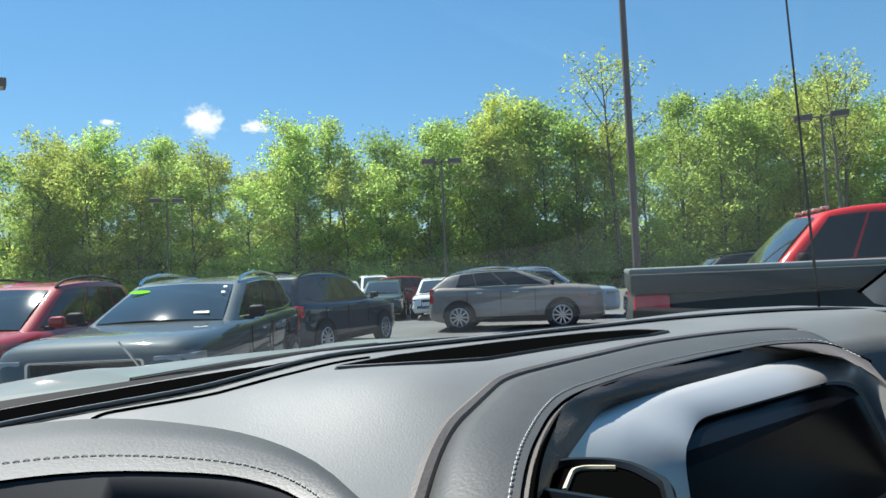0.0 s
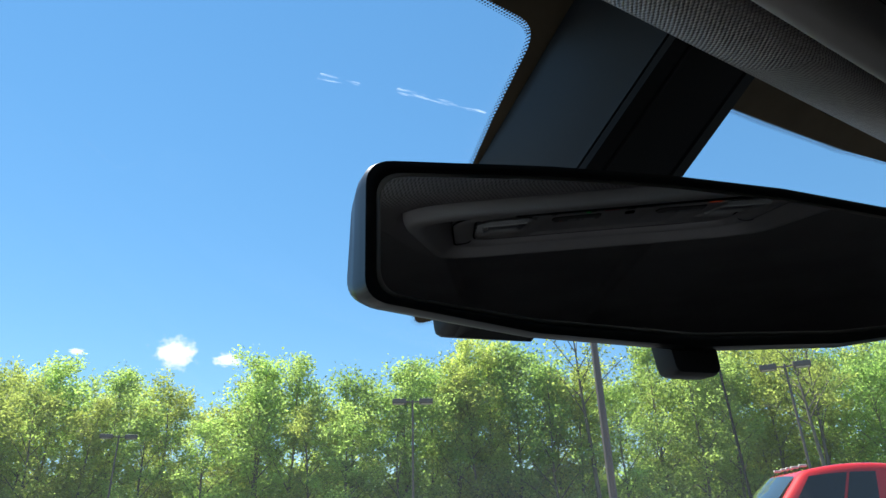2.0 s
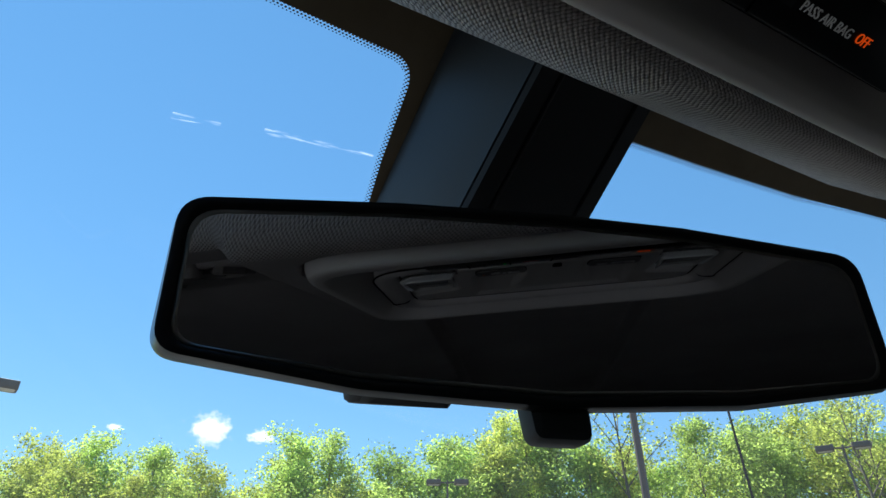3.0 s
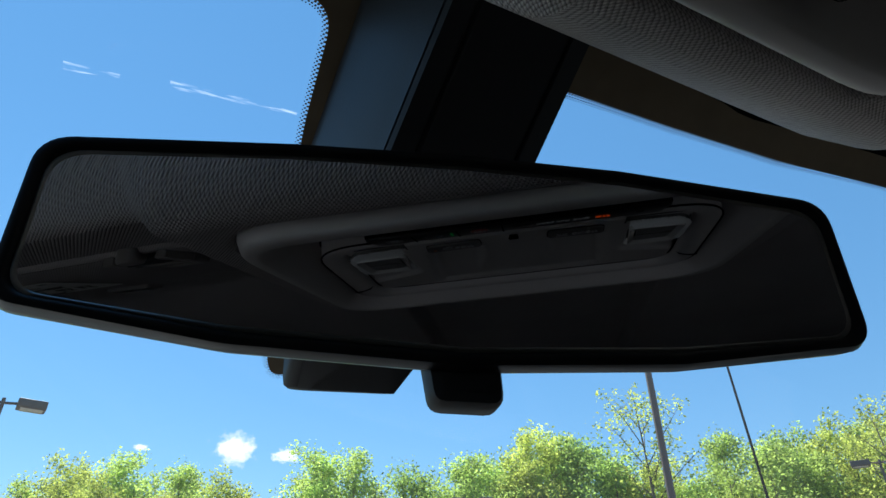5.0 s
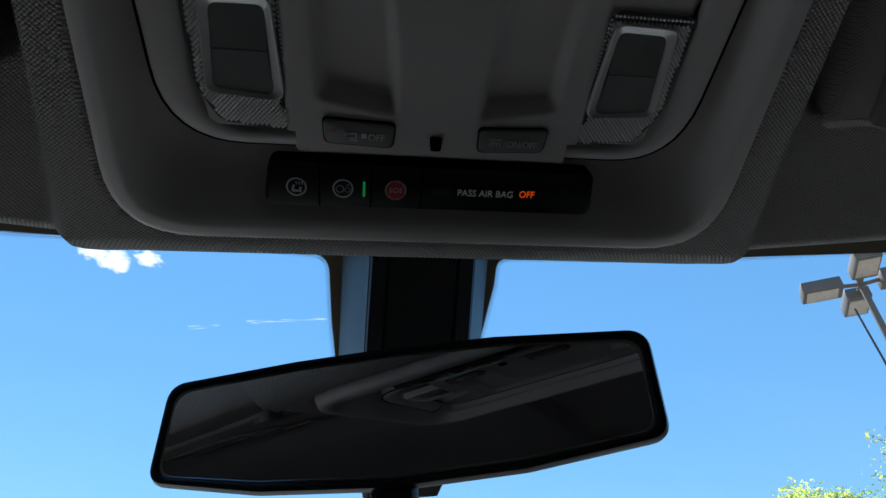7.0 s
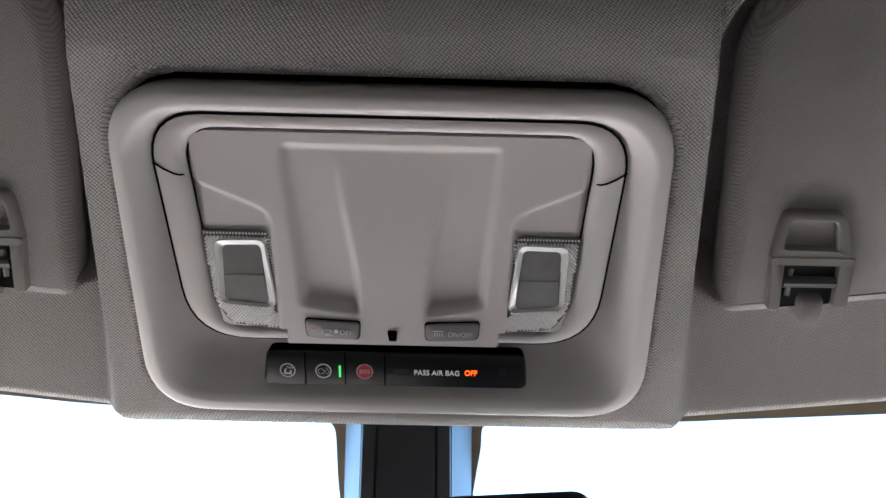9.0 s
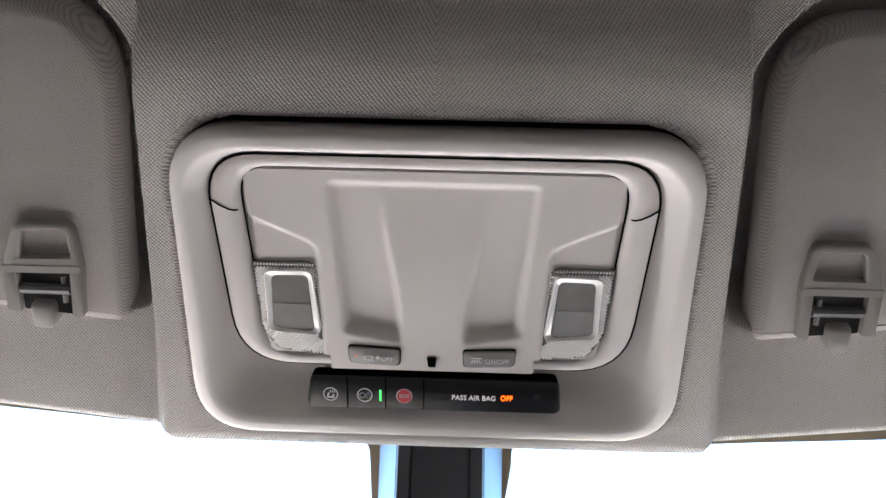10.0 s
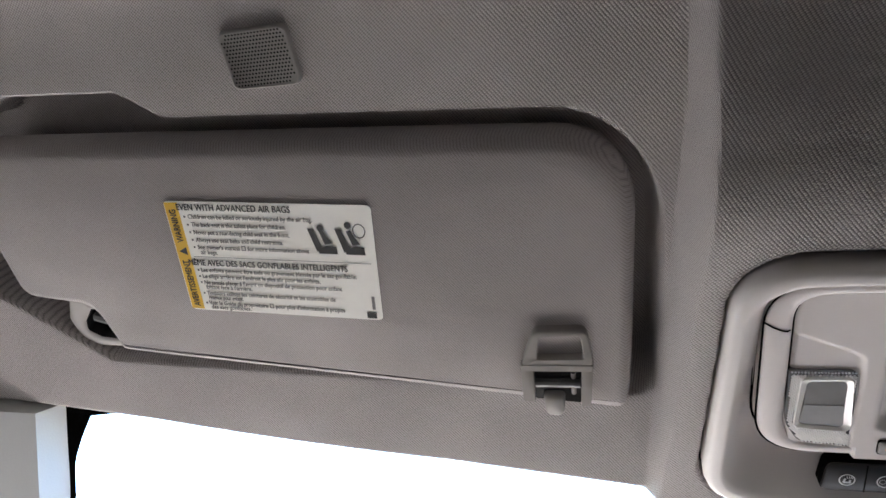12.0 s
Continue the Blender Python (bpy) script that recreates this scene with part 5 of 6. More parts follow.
    loft(bm, [[p + Vector((0, 0, -0.003)) for p in frame_o], [a.lerp(b, 0.12) + Vector((0, 0, 0.001)) for a, b in zip(frame_o, frame_i)], [a.lerp(b, 0.4) + Vector((0, 0, 0.004)) for a, b in zip(frame_o, frame_i)], [a.lerp(b, 0.8) + Vector((0, 0, 0.004)) for a, b in zip(frame_o, frame_i)], frame_i], closed=False)
    part("silver_frame", bm, M["silver"], th, "satin silver screen frame", smooth=60)
    bm = bmesh.new()
    bm.faces.new([bm.verts.new(p + Vector((0, 0.004, -0.004))) for p in frame_i])
    part("screen", bm, M["screen"], th, "dark switched-off display", smooth=0)
    # air vent beside the frame, a flat black sheet for its shaded opening
    o = [(-0.150, 0.225), (-0.112, 0.262), (-0.078, 0.235), (-0.090, 0.195), (-0.12, 0.165)]
    hole = rpoly(o, [0.004, 0.022, 0.036, 0.03, 0.01], 8)
    bm = bmesh.new()
    loft(bm, [[(x, y, 1.4490) for x, y in hole]], True)
    vent = part("air_vent", bm, M["seam"], th, "flat black sheet for the shaded air vent in the silver frame", smooth=0)
    part("vent_rim", tube([(x, y, 1.4500) for x, y in hole + hole[:1]], 0.0036, 6), M["gloss_black"], vent, "gloss black rim")
    part("vent_vane", tube([tuple(p) for p in run([(-0.138, 0.220, 1.4505), (-0.108, 0.246, 1.4505), (-0.090, 0.231, 1.4505)], 0.02)], 0.0016, 6), M["vane"], vent, "sunlit cream vane")
    return th


DASH = dashboard()

# ---- the truck's own bonnet and aerial ----
bm = bmesh.new()
span = [-0.88 + 0.04 * k for k in range(45)]
loft(bm, [[(x, cowl_y(x) + 0.010, 1.445) for x in span], [(x, cowl_y(x) + 0.045, 1.459 + 0.002 * math.sin(9 * x)) for x in span], [(x, cowl_y(x) + 0.055, 1.455) for x in span], [(x, cowl_y(x) + 0.065, 1.36) for x in span]], closed=False)
tagged(part("cowl", bm, M["car_black"]), "black plastic cowl below the windshield", "cowl", kind="structure")


def wiper(x0, x1, lift):
    th = thing("wiper", Matrix(), "black windshield wiper resting on the cowl", "wiper", "pair of wipers")
    pts = [(x0 + (x1 - x0) * t, cowl_y(x0 + (x1 - x0) * t) + 0.050 - 0.01 * t, 1.455 + lift * math.sin(math.pi * t)) for t in [k / 10 for k in range(11)]]
    part("blade", tube(pts, 0.005, 6), M["car_black"], th)
    part("arm", tube([(p[0], p[1] + 0.015, p[2] - 0.002) for p in pts[:7]], 0.007, 6), M["car_black"], th)


wiper(-0.30, 0.30, 0.004)
wiper(0.28, 0.74, 0.007)
bm = grid(40, 24, lambda u, v: (-0.88 + 1.76 * u, cowl_y(-0.88 + 1.76 * u) + 0.07 + 1.40 * v, 1.420 - 0.052 * v - 0.10 * v ** 4 - 0.05 * (2 * u - 1) ** 4 + 0.012 * step(0.25, 0.4, abs(2 * u - 1))))
tagged(part("bonnet", bm, M["paint_bonnet"]), "grey painted truck bonnet beyond the windshield", "bonnet")
th = thing("aerial", Matrix(), "thin black whip aerial on the truck's wing", "aerial")
AER = (Vector((0.818, 0.620, 1.30)), Vector((0.759, 0.620, 2.195)))
part("mast", tube([tuple(AER[0]), tuple(AER[1])], [0.0032, 0.0016], 6), M["car_black"], th)
part("base", tube([tuple(AER[0] + Vector((0, 0, -0.03))), tuple(AER[0] + Vector((0, 0, 0.02)))], [0.02, 0.008], 10), M["car_black"], th)

# the truck stands on the car park's cross fall, its right side higher
TRUCK = pose(0, 0, 1.803) @ pose(0, 0, 0, 0, -3.5, 0) @ pose(0, 0, -1.803)
for ob in scene.objects:
    if ob.parent is None and ob.type in ("MESH", "EMPTY"):
        low = ob.name.split(".")[0] in ("dashboard", "cowl", "wiper", "bonnet")
        ob.matrix_basis = (pose(0, 0.015, -0.003) if low else Matrix() if ob.name == "aerial" else TRUCK) @ ob.matrix_basis

# ---- ground ----
bm = grid(40, 40, lambda u, v: (-2500 + 5000 * u, -2500 + 5000 * v, -0.02))
tagged(part("ground", bm, M["grass"]), "rough green verge under the trees", "ground", kind="structure")
bm = bmesh.new()
loft(bm, [[(-60, -40, 0), (110, -40, 0), (110, -12, 0), (-60, 88, 0)], [(-60, -40, -0.15), (110, -40, -0.15), (110, -12, -0.15), (-60, 88, -0.15)]], True)
tagged(part("pavement", bm, M["asphalt"], smooth=0), "worn grey asphalt car park", "car park", kind="structure")


# ---- clouds: small fair-weather puffs far beyond the wood ----
def cloud_material():
    m = bpy.data.materials.new("cloud")
    m.use_nodes = True
    nt, n = m.node_tree, m.node_tree.nodes
    n.remove(n["Principled BSDF"])
    co, ns, mp, gr = n.new("ShaderNodeTexCoord"), n.new("ShaderNodeTexNoise"), n.new("ShaderNodeMapRange"), n.new("ShaderNodeTexGradient")
    ns.inputs["Scale"].default_value, ns.inputs["Detail"].default_value, ns.inputs["Roughness"].default_value = 2.6, 6, 0.6
    gr.gradient_type = "SPHERICAL"
    info = n.new("ShaderNodeObjectInfo")
    add = n.new("ShaderNodeVectorMath")
    mulv = n.new("ShaderNodeVectorMath")
    mulv.operation = "SCALE"
    mulv.inputs[0].default_value = (7, 3, 0)
    nt.links.new(info.outputs["Random"], mulv.inputs["Scale"])
    nt.links.new(co.outputs["Object"], add.inputs[0])
    nt.links.new(mulv.outputs[0], add.inputs[1])
    nt.links.new(add.outputs[0], ns.inputs["Vector"])
    nt.links.new(co.outputs["Object"], gr.inputs["Vector"])
    s1 = n.new("ShaderNodeMath")
    s1.operation = "MULTIPLY_ADD"
    s1.inputs[1].default_value = 0.9
    nt.links.new(gr.outputs["Fac"], s1.inputs[0])
    nt.links.new(ns.outputs["Fac"], s1.inputs[2])
    mp.inputs["From Min"].default_value, mp.inputs["From Max"].default_value = 0.78, 1.12
    nt.links.new(s1.outputs[0], mp.inputs["Value"])
    em, tr, mx = n.new("ShaderNodeEmission"), n.new("ShaderNodeBsdfTransparent"), n.new("ShaderNodeMixShader")
    em.inputs[0].default_value, em.inputs[1].default_value = (1, 0.99, 0.97, 1), 0.62
    nt.links.new(mp.outputs[0], mx.inputs[0])
    nt.links.new(tr.outputs[0], mx.inputs[1])
    nt.links.new(em.outputs[0], mx.inputs[2])
    nt.links.new(mx.outputs[0], n["Material Output"].inputs[0])
    return m


M["cloud"] = cloud_material()


def cloud(az, el, wide, high):
    """A puff at 1500 m, by its bearing to the right of ahead and its height in degrees."""
    d = 1500.0
    p = Vector((math.sin(radians(az)) * math.cos(radians(el)), math.cos(radians(az)) * math.cos(radians(el)), math.sin(radians(el)))) * d
    bm = grid(2, 2, lambda u, v: (2 * u - 1, 2 * v - 1, 0))
    ob = part("cloud", bm, M["cloud"], smooth=0)
    ob.matrix_world = look(tuple(p), (0, 0, 1.6)) @ Matrix.Diagonal((math.tan(radians(wide)) * d, math.tan(radians(high)) * d, 1, 1))
    ob.visible_shadow = False
    return tagged(ob, "small white fair-weather cloud in a blue sky", "cloud", "clouds", "structure")


for az, el, wide, high in ((9.78, 14.07, 2.6, 2.1), (14.09, 13.72, 1.8, 0.9), (2.44, 13.52, 0.9, 0.4), (-26.7, 33.1, 2.0, 1.5), (-24.0, 34.1, 1.7, 1.0), (-28.7, 33.5, 1.6, 1.4)):
    cloud(az, el, wide, high)

# ---- vehicles ----
def lathe(profile, n=24, bm=None):
    """Revolve (radius, y) about the y axis."""
    bm = bm or bmesh.new()
    rings = [[(r * math.cos(6.28318 * k / n), y, r * math.sin(6.28318 * k / n)) for k in range(n)] for r, y in profile]
    loft(bm, rings)
    return bm


def wheel(parent, x, y, r, side, w=0.22):
    m = pose(x, y, r)
    t = part("wheel", lathe([(r * 0.66, side * w * 0.42), (r * 0.72, side * w * 0.5), (r * 0.93, side * w * 0.5), (r, side * w * 0.32), (r, -side * w * 0.32), (r * 0.93, -side * w * 0.5), (r * 0.66, -side * w * 0.5)]), M["tyre"], parent, m=m)
    bm = lathe([(r * 0.69, side * w * 0.47), (r * 0.64, side * w * 0.50), (r * 0.60, side * w * 0.40)])
    for k in range(10):
        a = 6.28318 * k / 10
        boxy((r * 0.60, 0.025, r * 0.10), (r * 0.34 * math.cos(a), side * w * 0.43, r * 0.34 * math.sin(a)), 0, 1, bm, Matrix.Rotation(-a, 4, "Y"))
    merge(bm, lathe([(0.001, side * w * 0.47), (r * 0.14, side * w * 0.47), (r * 0.16, side * w * 0.40)], 12))
    part("rim", bm, M["rim"], t, "silver alloy rim", m=m)
    part("brake", lathe([(0.001, side * w * 0.30), (r * 0.62, side * w * 0.30)], 16), M["car_black"], t, m=m)
    return t


def body_ring(x, zt, hw, zb, crown=0.02, flat=False):
    q = zt - zb
    h = [(0.0, zt + crown), (hw * 0.30, zt + crown * 0.9), (hw * 0.55, zt + crown * 0.62), (hw * 0.76, zt + 0.004), (hw * 0.86, zt - 0.014), (hw * 0.925, zt - 0.045), (hw * 0.965, zt - 0.10), (hw * 0.985, zt - 0.17), (hw * 0.972, zt - 0.36 * q), (hw * 0.975, zt - 0.50 * q), (hw, zb + 0.36 * q), (hw * 0.995, zb + 0.24 * q), (hw * 0.975, zb + 0.10), (hw * 0.90, zb), (0.0, zb)]
    if flat:
        h = [(y if y < hw * 0.9 else max(y, hw * 0.985), z) for y, z in h]
    return [(x, y, z) for y, z in h] + [(x, -y, z) for y, z in reversed(h[1:-1])]


def vehicle(name, m, paint, label, category, L=4.7, W=1.9, H=1.7, wb=2.8, hood=1.05, belt=1.08, wsb=1.05, rf=0.25, rr=-1.75, rb=-2.15, wr=0.36, rails=True, tail="corner", grille="chrome", group="parked cars", extra=None, wheels=True, panes=((0.075, 0.355), (0.375, 0.665), (0.685, 0.93)), mirror="car_black", rail=0.020, drop=0.0, woff=0.0):
    th = thing(name, m, label, category, group)
    hl, zb = L / 2, 0.24
    P = M[paint]
    st = [(hl, hood * 0.64, W * 0.37, 0.38), (hl - 0.025, hood * 0.79, W * 0.415, 0.31), (hl - 0.08, hood * 0.885, W * 0.45, 0.27), (hl - 0.18, hood * 0.93, W * 0.470, 0.25), (hl - 0.40, hood * 0.96, W * 0.489, zb), (hl - 0.75, hood * 0.978, W * 0.496, zb), (wsb + 0.45, hood * 0.985, W * 0.499, zb), (wsb + 0.1, hood + 0.005, W * 0.5, zb), (wsb - 0.15, belt, W * 0.5, zb), (0, belt + 0.005, W * 0.5, zb), (rb + 0.4, belt + 0.025, W * 0.499, zb), (-hl + 0.30, belt + 0.03, W * 0.485, 0.26), (-hl + 0.14, belt + 0.005, W * 0.465, 0.30), (-hl + 0.05, belt * 0.94, W * 0.445, 0.34), (-hl, belt * 0.74, W * 0.41, 0.40)]
    bm = bmesh.new()
    loft(bm, [body_ring(*s, flat=tail == "none") for s in st], True, True)
    part("body", bm, P, th, smooth=45)
    # cabin above the belt line
    zl = belt - 0.02

    # the roof is arched along the car, and the cabin is wider amidships
    def arch(t, u):
        return -drop * t * max(0.0, u) ** 2 - 0.060 * t * (2 * u - 1) ** 2 + 0.018 * t

    def bulge(u):
        return 0.030 * (1 - (2 * u - 1) ** 2)

    def plan(t, k=1.0, dz=0.0):
        xf, xr = wsb + (rf - wsb) * t, rb + (rr - rb) * t
        hw = W * (0.462 + (0.375 - 0.462) * t)
        z = zl + (H - zl) * t
        xm = (xf + xr) / 2
        line, o = [], rpoly([(xf, hw * 0.93), (xf, -hw * 0.93), (xr, -hw * 0.93), (xr, hw * 0.93)], 0.13, 4)
        for p, q in zip(o, o[1:] + o[:1]):
            n = 8 if abs(p[0] - q[0]) > 0.4 else 1
            line += [(p[0] + (q[0] - p[0]) * j / n, p[1] + (q[1] - p[1]) * j / n) for j in range(n)]
        return [(xm + (x - xm) * k, y * (1 + bulge((xf - x) / (xf - xr)) / (hw * 0.93)) * k, z + dz + arch(t, (xf - x) / (xf - xr))) for x, y in line]

    def corner(t, u, s):
        xf, xr = wsb + (rf - wsb) * t, rb + (rr - rb) * t
        return Vector((xf + (xr - xf) * u, s * (W * (0.462 + (0.375 - 0.462) * t) * 0.93 + 0.006 + bulge(u)), zl + (H - zl) * t + arch(t, u)))
    bm = bmesh.new()
    loft(bm, [plan(0), plan(0.5), plan(0.88), plan(0.95, 0.985), plan(0.985, 0.955), plan(1.0, 0.90), plan(1.0, 0.5, 0.018)], False, True)
    part("cabin", bm, P, th, smooth=50)
    glassy = M["car_glass"]

    def pane(pts, nm="window", mat=None, lab=""):
        bm = bmesh.new()
        bm.faces.new([bm.verts.new(p) for p in pts])
        bmesh.ops.recalc_face_normals(bm, faces=bm.faces)
        return part(nm, bm, mat or glassy, th, lab, smooth=0)
    t0, t1 = 0.10, 0.86
    for s in (-1, 1):
        for u0, u1 in panes:
            a1 = u0 + (0.02 if u0 < 0.1 else 0)
            e = 0.055 if u1 > 0.9 else 0
            lift = 0.16 if u1 > 0.9 else 0
            bm = grid(6, 3, lambda i, j: tuple(corner(t0 + lift * i * i * (1 - j) + (t1 - t0) * j, (u0 + (u1 - u0) * i) * (1 - j) + (a1 + (u1 - e - a1) * i) * j, s)))
            bmesh.ops.recalc_face_normals(bm, faces=bm.faces)
            if s * sum(f.normal.y for f in bm.faces) < 0:
                bmesh.ops.reverse_faces(bm, faces=bm.faces)
            part("window", bm, glassy, th, smooth=30)
            trim = M["chrome"] if grille == "chrome" else M["car_black"]
            part("chrome_strip", tube([tuple(corner(t0 - 0.03 + lift * (i / 6) ** 2, u0 + (u1 - u0) * i / 6, s)) for i in range(7)], 0.010, 5), trim, th)
            if grille == "chrome":
                part("chrome_strip", tube([tuple(corner(t1 + 0.02, a1 + (u1 - e - a1) * i / 6, s)) for i in range(7)], 0.008, 5), trim, th)
                if lift:
                    part("chrome_strip", tube([tuple(corner(t0 - 0.03 + lift, u1, s)), tuple(corner(t1 + 0.02, u1 - e, s))], 0.010, 5), trim, th)
        # mirrors, handles, arches, sills
        mx = wsb - 0.25
        part("door_mirror", boxy((0.12, 0.20, 0.14), (mx, s * (W * 0.5 + 0.10), belt + 0.08), 0.05, 3), M[mirror], th)
        part("mirror_foot", boxy((0.07, 0.12, 0.05), (mx + 0.01, s * (W * 0.5 + 0.01), belt + 0.01), 0.02, 2), M["car_black"], th)
        for hx in (0.05, -0.95):
            part("door_handle", boxy((0.18, 0.025, 0.03), (hx, s * (W * 0.5 + 0.004), belt - 0.16), 0.01), M["chrome"] if grille == "chrome" else P, th)
        for hx in (0.62, -0.32, -1.25):
            part("door_gap", boxy((0.010, 0.012, belt - 0.52), (hx - 0.05, s * W * 0.496, 0.42 + (belt - 0.52) / 2), 0), M["car_black"], th)
        part("sill", boxy((wb - 0.6, 0.05, 0.14), (0, s * W * 0.485, zb + 0.09), 0.02), M["car_black"], th)
        for wx in (wb / 2 + woff, -wb / 2 + woff):
            bm = bmesh.new()
            n = 14
            a = [(wx + (wr + 0.085) * math.cos(math.pi * k / n), s * (W * 0.5 + 0.008), wr + (wr + 0.085) * math.sin(math.pi * k / n)) for k in range(n + 1)]
            b = [(wx + (wr + 0.02) * math.cos(math.pi * k / n), s * (W * 0.5 + 0.004), wr + (wr + 0.02) * math.sin(math.pi * k / n)) for k in range(n + 1)]
            c = [(wx + (wr + 0.02) * math.cos(math.pi * k / n), s * (W * 0.5 - 0.10), wr + (wr + 0.02) * math.sin(math.pi * k / n)) for k in range(n + 1)]
            loft(bm, [a, b, c], closed=False)
            part("wheel_arch", bm, M["car_black"], th)
            # a dark disc on the body side stands for shade inside the arch
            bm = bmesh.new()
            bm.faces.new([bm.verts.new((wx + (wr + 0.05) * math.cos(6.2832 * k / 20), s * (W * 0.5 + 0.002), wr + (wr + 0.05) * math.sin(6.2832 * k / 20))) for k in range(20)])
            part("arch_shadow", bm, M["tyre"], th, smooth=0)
            if wheels:
                wheel(th, wx, s * (W * 0.5 - 0.06), wr, s)
        if rails:
            pr = [corner(0.97, u, s) + Vector((0, -s * 0.05, h)) for u, h in ((0.01, -0.01), (0.035, 0.03), (0.10, 0.065), (0.3, 0.085), (0.5, 0.085), (0.8, 0.065), (0.92, 0.035), (0.97, -0.01))]
            part("roof_rail", tube([tuple(p) for p in pr], rail, 8), M["chrome"] if grille == "chrome" else M["car_black"], th)
        # lamps
        part("headlamp", slab(rpoly([(hl - 0.46, s * W * 0.492), (hl - 0.20, s * W * 0.474), (hl - 0.055, s * W * 0.425), (hl - 0.02, s * W * 0.30), (hl - 0.25, s * W * 0.38)], 0.02, 3), hood * 0.735, hood * 0.83, 0.02), M["head_lamp"], th)
        if tail == "corner":
            part("tail_lamp", boxy((0.16, 0.20, 0.24), (-hl + 0.10, s * W * 0.435, belt * 0.86), 0.04, 2), M["tail_red"], th)
        elif tail == "tall":
            part("tail_lamp", boxy((0.13, 0.12, 0.42), (-hl + 0.10, s * W * 0.428, belt - 0.22), 0.04, 2), M["tail_red"], th)
    def bowed(nm, u, v0, v1, out, inset):
        """A screen that bows outwards across its width."""
        a, b, c, d = corner(v0, u, 1), corner(v0, u, -1), corner(v1, u, -1), corner(v1, u, 1)

        def q(i, j):
            l, r = a.lerp(d, j), b.lerp(c, j)
            k = inset / (l - r).length
            p = l.lerp(r, k + (1 - 2 * k) * i)
            bow = (1 - (2 * i - 1) ** 2) * 0.075 + (1 - (2 * j - 1) ** 2) * 0.022
            return p + Vector((out * (0.012 + bow * 0.8), 0, bow * 0.35))
        part(nm, grid(16, 10, lambda i, j: tuple(q(i, j))), M["windscreen"], th, smooth=80)
    bowed("windscreen", 0, t0 - 0.04, 0.90, 1, 0.10)
    bowed("rear_window", 1, 0.30, 0.88, -1, 0.12)
    g = part("grille", boxy((0.05, W * 0.52, hood * 0.27), (hl - 0.035, 0, hood * 0.67), 0.02), M["car_black"], th)
    bm = bmesh.new()
    for k in range(9):
        boxy((0.02, 0.012, hood * 0.22), (hl - 0.012, (k - 4) * W * 0.055, hood * 0.67), 0, 1, bm)
    part("grille_bars", bm, M["car_black"], g)["kind"] = "stuff"
    bm = bmesh.new()
    loft(bm, [[(hl + 0.004, y * k, hood * 0.67 + z * k) for y, z in rpoly([(-W * 0.26, -hood * 0.14), (W * 0.26, -hood * 0.14), (W * 0.26, hood * 0.14), (-W * 0.26, hood * 0.14)], 0.04, 4)] for k in (1.06, 1.01)])
    part("grille_frame", bm, M["chrome"], g)
    part("lower_intake", boxy((0.06, W * 0.62, 0.12), (hl - 0.06, 0, 0.40), 0.02), M["car_black"], th)
    part("plate", boxy((0.02, 0.32, 0.15), (-hl + 0.005, 0, 0.80), 0.005), M["plate"], th)
    if extra:
        extra(th, corner, pane)
    return th


def heading(x, y, dx, dy):
    return pose(x, y, 0, 0, 0, math.degrees(math.atan2(dy, dx)))


def grey_suv_extra(th, corner, pane):
    # lot sticker and small paper marks behind the windscreen, badge ring on the grille
    a, b, c, d = corner(0.10, 0, 1), corner(0.10, 0, -1), corner(0.9, 0, -1), corner(0.9, 0, 1)

    def q(u, v):
        return (a * (1 - u) + b * u) * (1 - v) + (d * (1 - u) + c * u) * v + Vector((0.075, 0, 0.025))
    bm = bmesh.new()
    ctr, ex, ey = q(0.84, 0.80), q(0.9, 0.80) - q(0.78, 0.80), q(0.84, 0.86) - q(0.84, 0.74)
    bm.faces.new([bm.verts.new(ctr + ex * 0.75 * math.cos(6.2832 * k / 16) + ey * 0.45 * math.sin(6.2832 * k / 16)) for k in range(16)])
    part("oval_sticker", bm, M["sticker_green"], th, "green oval windscreen sticker", smooth=0)
    bm = bmesh.new()
    ring = lambda r: [(2.489, r * math.cos(6.2832 * k / 20), 0.75 + r * math.sin(6.2832 * k / 20)) for k in range(20)]
    loft(bm, [ring(0.075), ring(0.060)])
    boxy((0.008, 0.016, 0.42), (2.488, -0.02, 0.76), 0, 1, bm, pose(0, -0.02, 0.76) @ Matrix.Rotation(radians(38), 4, "X") @ pose(0, 0.02, -0.76))
    part("badge", bm, M["chrome"], th, "plain chrome ring and slanting bar", smooth=0)
    for u, v in ((0.10, 0.85), (0.10, 0.68), (0.16, 0.10)):
        pane([q(u, v), q(u + 0.03 + (0.08 if v < 0.2 else 0), v), q(u + 0.03 + (0.08 if v < 0.2 else 0), v + 0.05), q(u, v + 0.05)], "paper_mark", M["plate"])


vehicle("grey_suv", heading(0.92, 8.66, -0.4926, -0.870), "paint_grey", "dark grey sport utility with roof rails and green windscreen sticker", "car", L=4.95, W=1.93, H=1.665, wb=2.98, hood=1.15, belt=1.17, wsb=0.98, rf=0.0, rr=-2.0, rb=-2.35, wr=0.38, tail="tall", extra=grey_suv_extra, rail=0.020)
vehicle("red_suv", heading(-1.12, 10.3, -0.4926, -0.870), "paint_cherry", "red sport utility parked beside a grey one", "car", L=4.7, W=1.88, H=1.70, wb=2.75, hood=1.10, belt=1.12, wsb=0.95, rf=0.0, rr=-1.8, rb=-2.2, rails=True, grille="black", mirror="paint_cherry")
vehicle("slate_suv", heading(4.63, 14.17, 0.775, 0.632), "paint_dark", "dark slate sport utility seen from behind", "car", L=4.6, W=1.84, H=1.72, wb=2.79, hood=1.10, belt=1.12, wsb=0.95, rf=0.1, rr=-1.95, rb=-2.25, grille="black", rails=True)
